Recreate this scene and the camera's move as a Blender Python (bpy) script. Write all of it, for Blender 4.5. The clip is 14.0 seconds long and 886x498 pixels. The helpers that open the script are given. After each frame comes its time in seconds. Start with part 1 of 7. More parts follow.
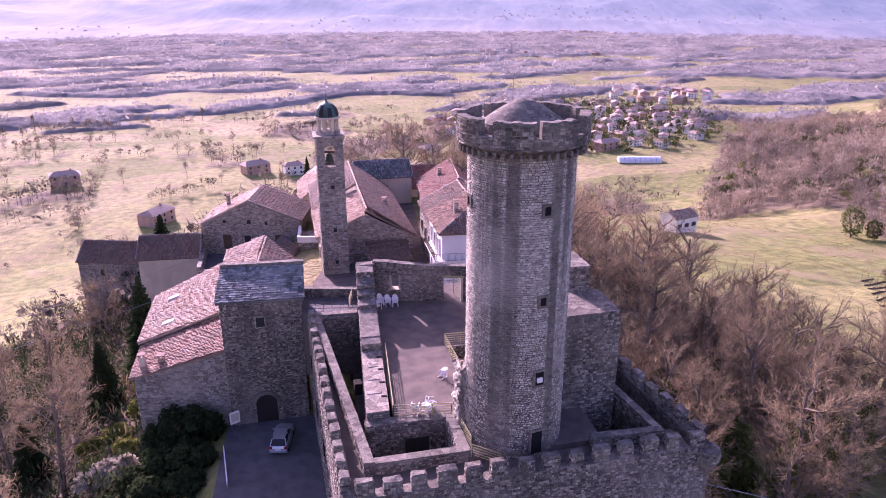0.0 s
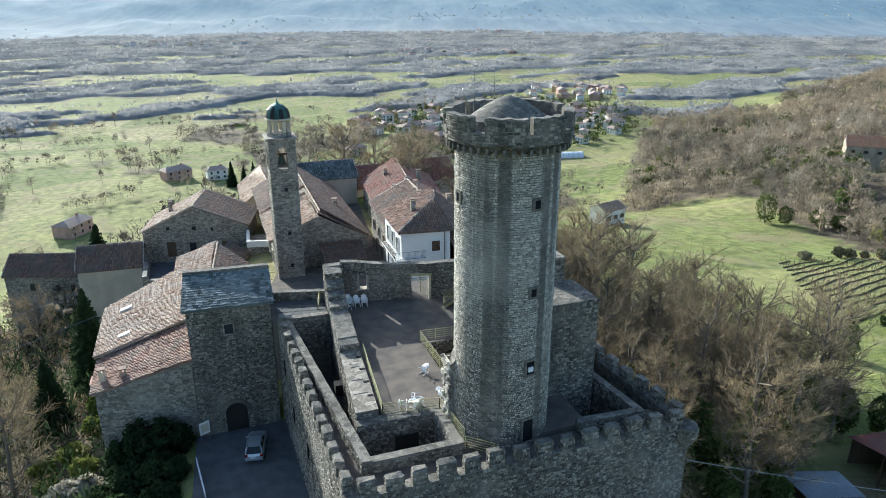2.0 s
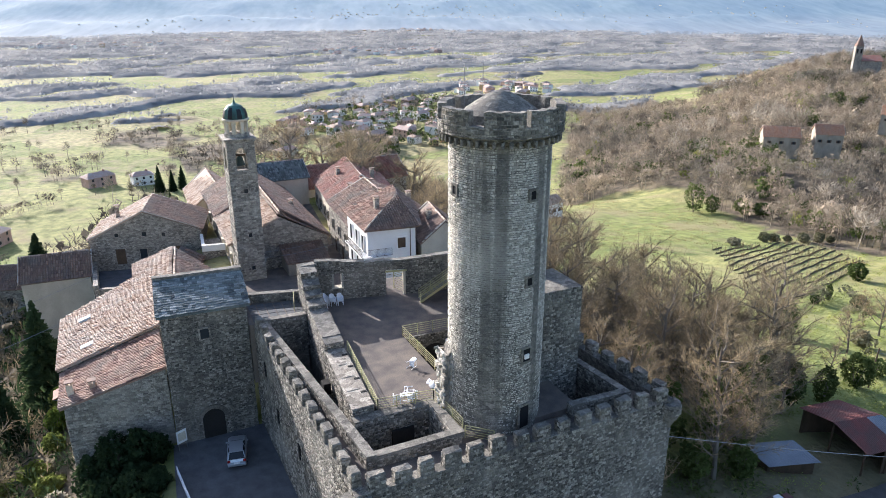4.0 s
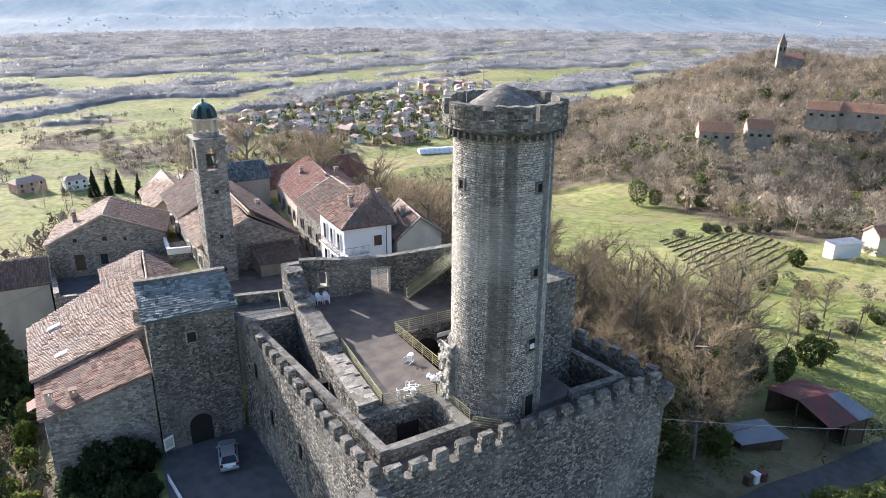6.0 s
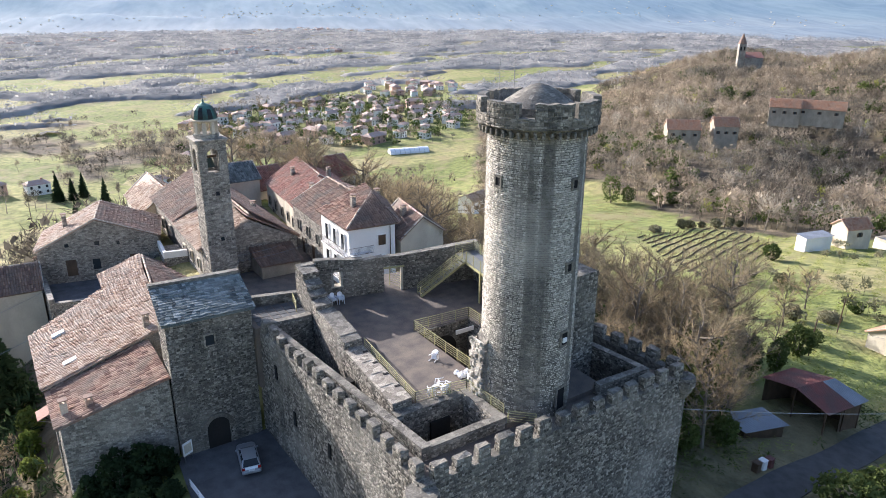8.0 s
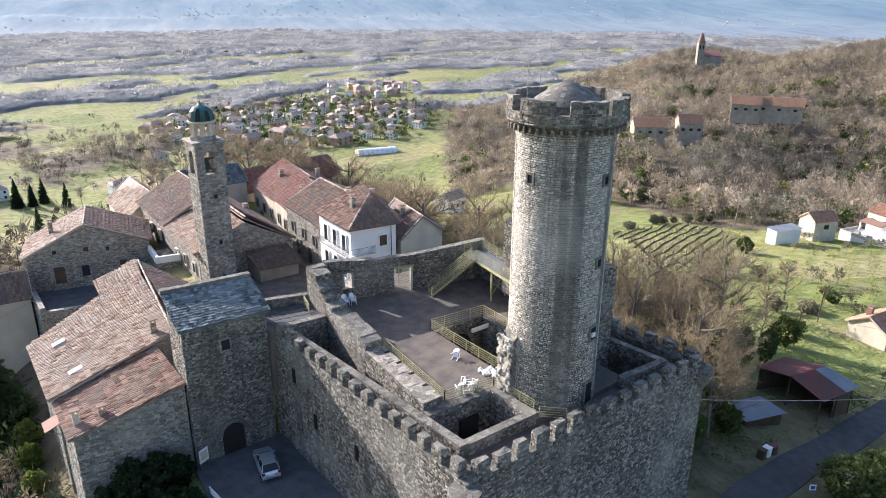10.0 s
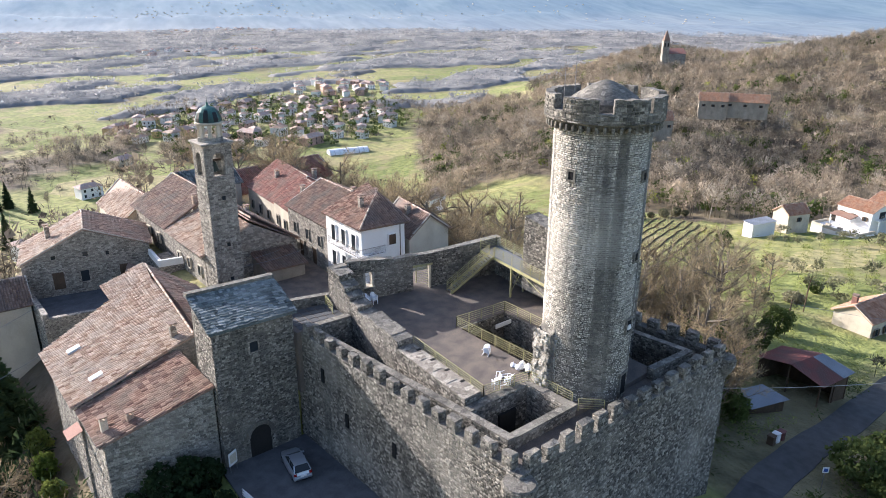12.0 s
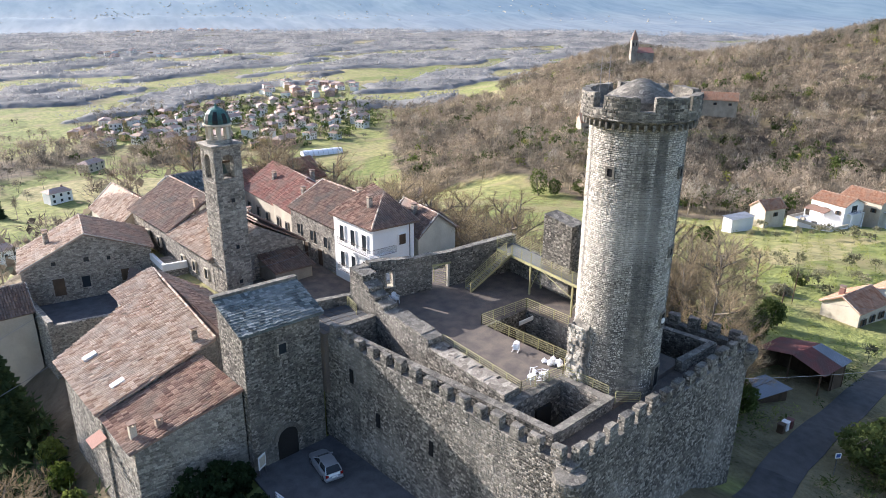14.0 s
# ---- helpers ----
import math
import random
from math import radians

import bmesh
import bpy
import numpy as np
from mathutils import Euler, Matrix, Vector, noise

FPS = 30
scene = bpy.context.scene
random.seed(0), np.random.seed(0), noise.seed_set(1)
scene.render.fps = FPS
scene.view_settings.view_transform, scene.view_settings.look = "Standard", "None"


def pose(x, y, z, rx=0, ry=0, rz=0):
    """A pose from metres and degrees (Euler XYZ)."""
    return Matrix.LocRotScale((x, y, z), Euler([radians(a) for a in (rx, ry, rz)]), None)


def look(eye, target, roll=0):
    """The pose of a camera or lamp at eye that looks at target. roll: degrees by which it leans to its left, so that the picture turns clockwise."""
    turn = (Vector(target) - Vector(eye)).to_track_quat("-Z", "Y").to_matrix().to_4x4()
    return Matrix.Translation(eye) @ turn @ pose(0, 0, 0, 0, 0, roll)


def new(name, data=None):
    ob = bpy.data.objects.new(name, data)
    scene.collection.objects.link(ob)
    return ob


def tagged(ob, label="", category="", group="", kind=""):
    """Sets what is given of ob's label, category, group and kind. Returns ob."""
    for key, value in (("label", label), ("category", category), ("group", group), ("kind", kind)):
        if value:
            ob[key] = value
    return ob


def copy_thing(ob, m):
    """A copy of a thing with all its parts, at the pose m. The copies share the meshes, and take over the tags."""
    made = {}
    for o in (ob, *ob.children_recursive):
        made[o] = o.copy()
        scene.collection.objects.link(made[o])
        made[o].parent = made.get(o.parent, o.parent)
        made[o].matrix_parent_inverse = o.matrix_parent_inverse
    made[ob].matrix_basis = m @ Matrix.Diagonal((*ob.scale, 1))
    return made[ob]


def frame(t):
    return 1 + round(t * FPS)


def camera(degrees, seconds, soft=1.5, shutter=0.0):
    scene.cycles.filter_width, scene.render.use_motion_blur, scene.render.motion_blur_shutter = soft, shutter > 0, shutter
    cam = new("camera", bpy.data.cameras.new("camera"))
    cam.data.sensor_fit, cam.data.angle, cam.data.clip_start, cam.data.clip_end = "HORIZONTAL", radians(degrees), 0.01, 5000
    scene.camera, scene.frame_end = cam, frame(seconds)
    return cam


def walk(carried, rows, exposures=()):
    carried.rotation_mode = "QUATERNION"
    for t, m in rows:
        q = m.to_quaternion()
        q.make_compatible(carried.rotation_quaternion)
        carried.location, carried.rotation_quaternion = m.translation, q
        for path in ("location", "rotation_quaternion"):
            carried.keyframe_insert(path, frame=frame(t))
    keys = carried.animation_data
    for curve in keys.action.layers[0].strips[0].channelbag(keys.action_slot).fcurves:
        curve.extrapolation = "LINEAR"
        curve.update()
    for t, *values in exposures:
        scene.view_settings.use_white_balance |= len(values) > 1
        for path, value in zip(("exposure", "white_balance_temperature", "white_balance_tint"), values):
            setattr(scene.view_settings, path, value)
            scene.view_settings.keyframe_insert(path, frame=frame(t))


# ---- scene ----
cam = camera(64.3, 14.0, soft=0.9)
METRES, EYE, TILT, LEAN, TURN = 33.0, 40.0, 0.0, 0.0, -12.9
ROWS = [
    (0.0, 0.0, 0.0, 0.0, -0.04, -20.24, 0.12),
    (0.5, -0.0304, -0.0041, 0.0006, -1.38, -20.24, 0.13),
    (1.0, -0.0632, -0.0073, 0.0008, -3.15, -20.25, 0.14),
    (1.5, -0.0944, -0.0097, 0.0014, -4.83, -20.26, 0.13),
    (2.0, -0.1282, -0.0126, 0.0007, -6.61, -20.28, 0.11),
    (2.5, -0.1602, -0.0149, 0.0001, -8.19, -20.3, 0.12),
    (3.0, -0.1944, -0.016, -0.0014, -9.73, -20.32, 0.11),
    (3.5, -0.2262, -0.0158, -0.0026, -11.14, -20.33, 0.09),
    (4.0, -0.2609, -0.0142, -0.0035, -12.66, -20.35, 0.08),
    (6.5, -0.4312, 0.0102, -0.009, -18.57, -20.41, -0.29),
    (7.0, -0.4673, 0.0182, -0.0099, -19.19, -20.39, -0.31),
    (7.5, -0.501, 0.0265, -0.0097, -19.98, -20.39, -0.31),
    (8.0, -0.5371, 0.0373, -0.0099, -20.82, -20.38, -0.31),
    (10.5, -0.7086, 0.1002, -0.0121, -24.9, -20.39, -0.3),
    (11.0, -0.7491, 0.1138, -0.0116, -25.71, -20.43, -0.29),
    (11.5, -0.7842, 0.1257, -0.0106, -26.35, -20.45, -0.27),
    (12.0, -0.8219, 0.1387, -0.0092, -27.04, -20.44, -0.29),
    (12.5, -0.8553, 0.1527, -0.0092, -27.71, -20.43, -0.27),
    (13.0, -0.8911, 0.17, -0.0105, -28.43, -20.41, -0.28),
    (13.5, -0.9256, 0.1851, -0.0105, -29.11, -20.42, -0.28),
    (14.0, -0.9629, 0.2008, -0.0096, -29.81, -20.41, -0.28),
]
SHIFT = [(0.0, 1.2, 5950, 78), (0.8, 1.15, 5700, 90), (1.15, 1.15, 5500, 66), (1.45, 0.82, 5400, 16), (2.2, 1.0, 5400, 2), (3.0, 1.28, 5650, 14), (14.0, 1.25, 5750, 16)]
walk(cam, [(t, pose(0, 0, EYE, TILT, LEAN, TURN) @ pose(METRES * x, METRES * y, METRES * z, 90 + pitch, roll, yaw)) for t, x, y, z, yaw, pitch, roll in ROWS], SHIFT)

# ---- world and sun ----
SUN_YAW, SUN_UP = 16.5, 21.0  # degrees left of +y, and above the horizon
world = bpy.data.worlds.new("world")
scene.world = world
world.use_nodes = True
sky = world.node_tree.nodes.new("ShaderNodeTexSky")
sky.sky_type, sky.sun_disc = "NISHITA", False
sky.sun_elevation, sky.sun_rotation = radians(SUN_UP), radians(-SUN_YAW)
sky.dust_density = 2.0
world.node_tree.links.new(sky.outputs[0], world.node_tree.nodes["Background"].inputs[0])
world.node_tree.nodes["Background"].inputs[1].default_value = 0.115
sun_data = bpy.data.lights.new("sun", "SUN")
sun_data.energy, sun_data.angle, sun_data.color = 5.0, radians(0.5), (1.0, 0.9, 0.76)
sun = new("sun", sun_data)
SUN = Vector((-math.sin(radians(SUN_YAW)) * math.cos(radians(SUN_UP)), math.cos(radians(SUN_YAW)) * math.cos(radians(SUN_UP)), math.sin(radians(SUN_UP))))
sun.matrix_world = look(SUN * 300, (0, 0, 0))


# ---- materials ----
def mat_base(name, rough=0.9, metal=0.0):
    m = bpy.data.materials.new(name)
    m.use_nodes = True
    nt = m.node_tree
    b = nt.nodes["Principled BSDF"]
    b.inputs["Roughness"].default_value, b.inputs["Metallic"].default_value = rough, metal
    b.inputs["Specular IOR Level"].default_value = 0.25
    geo = nt.nodes.new("ShaderNodeNewGeometry")
    return m, nt, b, geo


def tex(nt, geo, kind, scale, stretch=(1, 1, 1), detail=4.0):
    mp = nt.nodes.new("ShaderNodeMapping")
    mp.inputs["Scale"].default_value = stretch
    nt.links.new(geo.outputs["Position"], mp.inputs["Vector"])
    t = nt.nodes.new("ShaderNodeTexNoise" if kind == "noise" else "ShaderNodeTexVoronoi")
    t.inputs["Scale"].default_value = scale
    if kind == "noise":
        t.inputs["Detail"].default_value = detail
    nt.links.new(mp.outputs[0], t.inputs["Vector"])
    return t


def ramp(nt, src, stops):
    r = nt.nodes.new("ShaderNodeValToRGB")
    els = r.color_ramp.elements
    for i, (p, c) in enumerate(stops):
        e = els[i] if i < 2 else els.new(p)
        e.position, e.color = p, (*c, 1)
    nt.links.new(src, r.inputs[0])
    return r.outputs[0]


def mix(nt, fac, a, b, blend="MIX"):
    n = nt.nodes.new("ShaderNodeMix")
    n.data_type, n.blend_type = "RGBA", blend
    for sock, v in ((n.inputs[0], fac), (n.inputs[6], a), (n.inputs[7], b)):
        if isinstance(v, (int, float)):
            sock.default_value = v
        elif isinstance(v, tuple):
            sock.default_value = (*v, 1)
        else:
            nt.links.new(v, sock)
    return n.outputs[2]


def bump(nt, b, height, strength, dist=0.05):
    n = nt.nodes.new("ShaderNodeBump")
    n.inputs["Strength"].default_value, n.inputs["Distance"].default_value = strength, dist
    nt.links.new(height, n.inputs["Height"])
    nt.links.new(n.outputs[0], b.inputs["Normal"])


def stone_mat(name, dark, mid, light, stain=(0.05, 0.05, 0.045), streak=0.5, per_stone=True, run=(0.55, 0.16)):
    """Rubble masonry: a tone for each stone, grain, and streaks of lichen and damp."""
    m, nt, b, geo = mat_base(name, 0.93)
    vor = tex(nt, geo, "voronoi", 2.6, (1, 1, 1.7))
    fine = tex(nt, geo, "noise", 9.0)
    if per_stone:
        tone = ramp(nt, geo.outputs["Random Per Island"], [(0.0, dark), (1.0, light), (0.55, mid)])
    else:
        sep = nt.nodes.new("ShaderNodeSeparateColor")
        nt.links.new(vor.outputs["Color"], sep.inputs[0])
        tone = ramp(nt, sep.outputs[0], [(0.0, dark), (1.0, light), (0.55, mid)])
    grain = ramp(nt, fine.outputs["Fac"], [(0.3, (0.55, 0.55, 0.55)), (0.7, (1.2, 1.2, 1.2))])
    col = mix(nt, 1.0, tone, grain, "MULTIPLY")
    damp = tex(nt, geo, "noise", run[0], (1, 1, run[1]), 5.0)
    fac = ramp(nt, damp.outputs["Fac"], [(0.5, (0, 0, 0)), (0.5 + 0.2 * (1.05 - streak) + 0.04, (streak, streak, streak))])
    col = mix(nt, fac, col, stain)
    patch = tex(nt, geo, "noise", 0.22, (1, 1, 1), 3.0)
    fac2 = ramp(nt, patch.outputs["Fac"], [(0.5, (0, 0, 0)), (0.75, (0.5, 0.5, 0.5))])
    col = mix(nt, fac2, col, light)
    nt.links.new(col, b.inputs["Base Color"])
    h = mix(nt, 0.5, vor.outputs["Distance"], fine.outputs["Fac"])
    bump(nt, b, h, 0.5, 0.05)
    return m


def tile_mat(name, a, c, d, weather=(0.22, 0.2, 0.17)):
    """Old clay roof tiles: a tone for each tile, lichen and soot in patches."""
    m, nt, b, geo = mat_base(name, 0.8)
    b.inputs["Specular IOR Level"].default_value = 0.3
    tone = ramp(nt, geo.outputs["Random Per Island"], [(0.0, a), (1.0, d), (0.5, c)])
    big = tex(nt, geo, "noise", 0.5, (1, 1, 1), 6.0)
    fac = ramp(nt, big.outputs["Fac"], [(0.42, (0, 0, 0)), (0.7, (0.75, 0.75, 0.75))])
    col = mix(nt, fac, tone, weather)
    fine = tex(nt, geo, "noise", 11.0)
    grain = ramp(nt, fine.outputs["Fac"], [(0.3, (0.7, 0.7, 0.7)), (0.7, (1.15, 1.15, 1.15))])
    nt.links.new(mix(nt, 1.0, col, grain, "MULTIPLY"), b.inputs["Base Color"])
    bump(nt, b, fine.outputs["Fac"], 0.4, 0.02)
    return m


def plain_mat(name, col, rough=0.8, metal=0.0, vary=0.25, scale=3.0, relief=0.25, two=None):
    """A surface of one colour with wear at two scales."""
    m, nt, b, geo = mat_base(name, rough, metal)
    big = tex(nt, geo, "noise", scale * 0.15, (1, 1, 0.6), 5.0)
    fine = tex(nt, geo, "noise", scale * 4)
    lo = tuple(c * (1 - vary) for c in col) if two is None else two
    c1 = ramp(nt, big.outputs["Fac"], [(0.35, lo), (0.65, col)])
    grain = ramp(nt, fine.outputs["Fac"], [(0.3, (1 - vary,) * 3), (0.7, (1.08,) * 3)])
    nt.links.new(mix(nt, 1.0, c1, grain, "MULTIPLY"), b.inputs["Base Color"])
    bump(nt, b, fine.outputs["Fac"], relief, 0.03)
    return m


def leaf_mat(name, a, c, through_light=0.35):
    """Twigs or leaves: a tone for each crown, and a little for each piece."""
    m, nt, b, geo = mat_base(name, 1.0)
    b.inputs["Specular IOR Level"].default_value = 0.0
    crown = tex(nt, geo, "voronoi", 0.17, (1, 1, 0.25))
    sep = nt.nodes.new("ShaderNodeSeparateColor")
    nt.links.new(crown.outputs["Color"], sep.inputs[0])
    tone = ramp(nt, sep.outputs[0], [(0.0, a), (1.0, c)])
    piece = ramp(nt, geo.outputs["Random Per Island"], [(0.0, (0.75, 0.75, 0.75)), (1.0, (1.25, 1.25, 1.25))])
    tone = mix(nt, 1.0, tone, piece, "MULTIPLY")
    big = tex(nt, geo, "noise", 0.02, (1, 1, 1), 4.0)
    shade = ramp(nt, big.outputs["Fac"], [(0.38, (0.66, 0.68, 0.68)), (0.62, (1.25, 1.2, 1.1))])
    col = mix(nt, 1.0, tone, shade, "MULTIPLY")
    nt.links.new(col, b.inputs["Base Color"])
    tr = nt.nodes.new("ShaderNodeBsdfTranslucent")
    nt.links.new(col, tr.inputs["Color"])
    ms = nt.nodes.new("ShaderNodeMixShader")
    ms.inputs[0].default_value = through_light
    nt.links.new(b.outputs[0], ms.inputs[1])
    nt.links.new(tr.outputs[0], ms.inputs[2])
    nt.links.new(ms.outputs[0], nt.nodes["Material Output"].inputs["Surface"])
    return m


STONE = stone_mat("castle_rubble", (0.07, 0.064, 0.054), (0.185, 0.168, 0.14), (0.43, 0.392, 0.327), streak=0.6, run=(0.8, 0.07))
STONE_KEEP = stone_mat("keep_rubble", (0.33, 0.303, 0.255), (0.53, 0.49, 0.415), (0.7, 0.65, 0.555), (0.085, 0.08, 0.072), 0.8, run=(0.95, 0.02))
STONE_CORE = stone_mat("castle_mortar", (0.12, 0.11, 0.095), (0.2, 0.185, 0.155), (0.3, 0.275, 0.23), per_stone=False)
STONE_HOUSE = stone_mat("house_rubble", (0.15, 0.135, 0.115), (0.29, 0.265, 0.22), (0.46, 0.42, 0.35), streak=0.35)
STONE_HOUSE_CORE = stone_mat("house_mortar", (0.18, 0.16, 0.135), (0.3, 0.27, 0.225), (0.44, 0.4, 0.335), streak=0.3, per_stone=False)
SLATE = stone_mat("roof_slate", (0.07, 0.083, 0.083), (0.16, 0.185, 0.18), (0.33, 0.355, 0.34), streak=0.3)
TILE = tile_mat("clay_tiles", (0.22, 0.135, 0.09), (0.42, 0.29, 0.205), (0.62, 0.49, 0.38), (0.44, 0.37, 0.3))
# darker brown tiles, for whole roofs and for single slopes
TILE_DARK = tile_mat("dark_brown_tiles", (0.15, 0.095, 0.075), (0.24, 0.155, 0.115), (0.32, 0.22, 0.165), (0.17, 0.15, 0.13))
TILE_RUST = tile_mat("rust_brown_tiles", (0.14, 0.075, 0.055), (0.3, 0.175, 0.125), (0.47, 0.31, 0.225), (0.24, 0.19, 0.15))
TILE_RED = tile_mat("red_tiles", (0.2, 0.085, 0.065), (0.31, 0.14, 0.105), (0.42, 0.22, 0.165), (0.26, 0.19, 0.155))
TILE_ORANGE = tile_mat("orange_tiles", (0.33, 0.17, 0.1), (0.46, 0.25, 0.15), (0.56, 0.35, 0.23), (0.4, 0.29, 0.21))
PLASTER = plain_mat("lime_plaster", (0.62, 0.56, 0.44), 0.9, vary=0.2, two=(0.48, 0.42, 0.33))
OLD_RENDER = plain_mat("stained_render", (0.4, 0.36, 0.29), 0.9, vary=0.35, two=(0.24, 0.215, 0.175))
MORTAR = plain_mat("pale_mortar", (0.58, 0.53, 0.46), 0.9, vary=0.25)
WHITE = plain_mat("white_paint", (0.8, 0.79, 0.76), 0.8, vary=0.06)
PAVING = plain_mat("court_paving", (0.2, 0.165, 0.135), 0.9, vary=0.35, scale=5, two=(0.12, 0.105, 0.095))
ASPHALT = plain_mat("asphalt", (0.14, 0.14, 0.145), 0.85, vary=0.3, scale=6)
YELLOW = plain_mat("yellow_paint", (0.42, 0.39, 0.19), 0.6, vary=0.2, two=(0.33, 0.31, 0.17))
GLASS = plain_mat("window_glass", (0.03, 0.035, 0.04), 0.12, vary=0.1, relief=0.0)
WOOD = plain_mat("dark_wood", (0.12, 0.08, 0.05), 0.75, vary=0.35, scale=8)
PLASTIC = plain_mat("white_plastic", (0.82, 0.83, 0.85), 0.4, vary=0.05, relief=0.05)


inner = None  # set below: the walls inside the castle


# ---- mesh helpers ----
def part(name, bm, material, parent=None, label="", kind=""):
    """Links a bmesh as one mesh object under a thing."""
    me = bpy.data.meshes.new(name)
    bm.to_mesh(me)
    bm.free()
    me.materials.append(material)
    ob = new(name, me)
    ob.parent = parent
    return tagged(ob, label, "", "", kind)


def raw(name, verts, faces, material, parent=None, label="", kind=""):
    me = bpy.data.meshes.new(name)
    me.from_pydata(verts, [], faces)
    me.materials.append(material)
    ob = new(name, me)
    ob.parent = parent
    return tagged(ob, label, "", "", kind)


def thing(name, label, category, group="", kind="", at=(0, 0, 0)):
    ob = new(name)
    ob.empty_display_size = 0.3
    return tagged(ob, label, category, group, kind)


def box(bm, x0, y0, z0, x1, y1, z1, m=None, bevel=0.0):
    g = bmesh.ops.create_cube(bm, size=1.0, matrix=Matrix.Translation(((x0 + x1) / 2, (y0 + y1) / 2, (z0 + z1) / 2)) @ Matrix.Diagonal((x1 - x0, y1 - y0, z1 - z0, 1)))
    if bevel:
        es = list({e for v in g["verts"] for e in v.link_edges})
        g = bmesh.ops.bevel(bm, geom=es, offset=bevel, segments=1, affect="EDGES")
    if m is not None:
        bmesh.ops.transform(bm, matrix=m, verts=g["verts"])
    return bm


def B(*a, **k):
    return box(bmesh.new(), *a, **k)


def prism(bm, poly, z0, z1):
    """A polygon (x, y), anticlockwise, raised from z0 to z1; either may be a list with one height a corner."""
    n = len(poly)
    lo = [z0] * n if isinstance(z0, (int, float)) else z0
    hi = [z1] * n if isinstance(z1, (int, float)) else z1
    a = [bm.verts.new((x, y, z)) for (x, y), z in zip(poly, lo)]
    c = [bm.verts.new((x, y, z)) for (x, y), z in zip(poly, hi)]
    bm.faces.new(a[::-1])
    bm.faces.new(c)
    for i in range(n):
        j = (i + 1) % n
        bm.faces.new((a[i], a[j], c[j], c[i]))
    return bm


def P(poly, z0, z1):
    return prism(bmesh.new(), poly, z0, z1)


def beam(bm, a, c, w=0.06, h=None, sides=4):
    """A straight bar from a to c."""
    a, c = Vector(a), Vector(c)
    d = c - a
    m = Matrix.Translation(a) @ d.to_track_quat("Z", "Y").to_matrix().to_4x4()
    h = h or w
    n = sides
    ring = [(math.cos(math.tau * (i + 0.5) / n) * w * 0.7, math.sin(math.tau * (i + 0.5) / n) * h * 0.7) for i in range(n)]
    lo = [bm.verts.new(m @ Vector((x, y, 0))) for x, y in ring]
    hi = [bm.verts.new(m @ Vector((x, y, d.length))) for x, y in ring]
    bm.faces.new(lo[::-1])
    bm.faces.new(hi)
    for i in range(n):
        j = (i + 1) % n
        bm.faces.new((lo[i], lo[j], hi[j], hi[i]))
    return bm


def lathe(bm, profile, cx, cy, n=64, cap=True):
    rings = [[bm.verts.new((cx + r * math.cos(math.tau * i / n), cy + r * math.sin(math.tau * i / n), z)) for i in range(n)] for r, z in profile]
    for a, c in zip(rings, rings[1:]):
        for i in range(n):
            j = (i + 1) % n
            bm.faces.new((a[i], a[j], c[j], c[i]))
    if cap:
        bm.faces.new(rings[0][::-1])
        bm.faces.new(rings[-1])
    return bm


rng = random.Random(7)


def rubble(place, u1, v1, top=None, holes=(), course=0.175, length=(0.15, 0.37), depth=(0.005, 0.06), rough=0.03):
    """Stones laid in uneven courses over a face. place(u, v, d) gives the point u along, v up and d proud of it."""
    verts, faces = [], []
    v = 0.0
    while v < v1:
        h = course * rng.uniform(0.7, 1.35)
        u = -rng.uniform(0, length[1])
        while u < u1:
            w = rng.uniform(*length)
            a, c = max(u, 0), min(u + w, u1)
            um, vm = (a + c) / 2, v + h / 2
            t = top(um) if top else v1
            if c - a > 0.08 and v + h * 0.8 < t and not any(x0 < um < x1 and y0 < vm < y1 for x0, y0, x1, y1 in holes):
                d = rng.uniform(*depth)
                g = rng.uniform(0.01, 0.03)
                k = len(verts)
                j = [rng.uniform(-rough, rough) for _ in range(8)]
                for uu, vv in ((a, v), (c, v), (c, v + h), (a, v + h)):
                    verts.append(place(uu, vv, -0.02))
                s = min(0.06, (c - a) * 0.2)
                for (uu, vv), i in zip(((a + g + s * 0.5, v + g + 0.02), (c - g - s * 0.5, v + g + 0.02), (c - g - s * 0.5, v + h - g - 0.02), (a + g + s * 0.5, v + h - g - 0.02)), range(4)):
                    verts.append(place(uu + j[2 * i] * 0.6, vv + j[2 * i + 1] * 0.6, d + j[i] * 0.6))
                faces += [(k + 4, k + 5, k + 6, k + 7), (k + 1, k + 2, k + 6, k + 5), (k + 2, k + 3, k + 7, k + 6), (k + 3, k, k + 4, k + 7)]
            u += w
        v += h
    return verts, faces


def face_map(a, c, z0):
    """A map for rubble on the upright face from a to c (x, y), whose outside lies on the right of that way."""
    ax, ay = a
    L = math.hypot(c[0] - ax, c[1] - ay)
    ux, uy = (c[0] - ax) / L, (c[1] - ay) / L
    return (lambda u, v, d: (ax + ux * u + uy * d, ay + uy * u - ux * d, z0 + v)), L


def stone_face(parent, a, c, z0, z1, material=STONE, top=None, holes=(), **k):
    f, L = face_map(a, c, z0)
    v, q = rubble(f, L, z1 - z0, top, holes, **k)
    return raw("masonry", v, q, material, parent, kind="stuff") if q else None


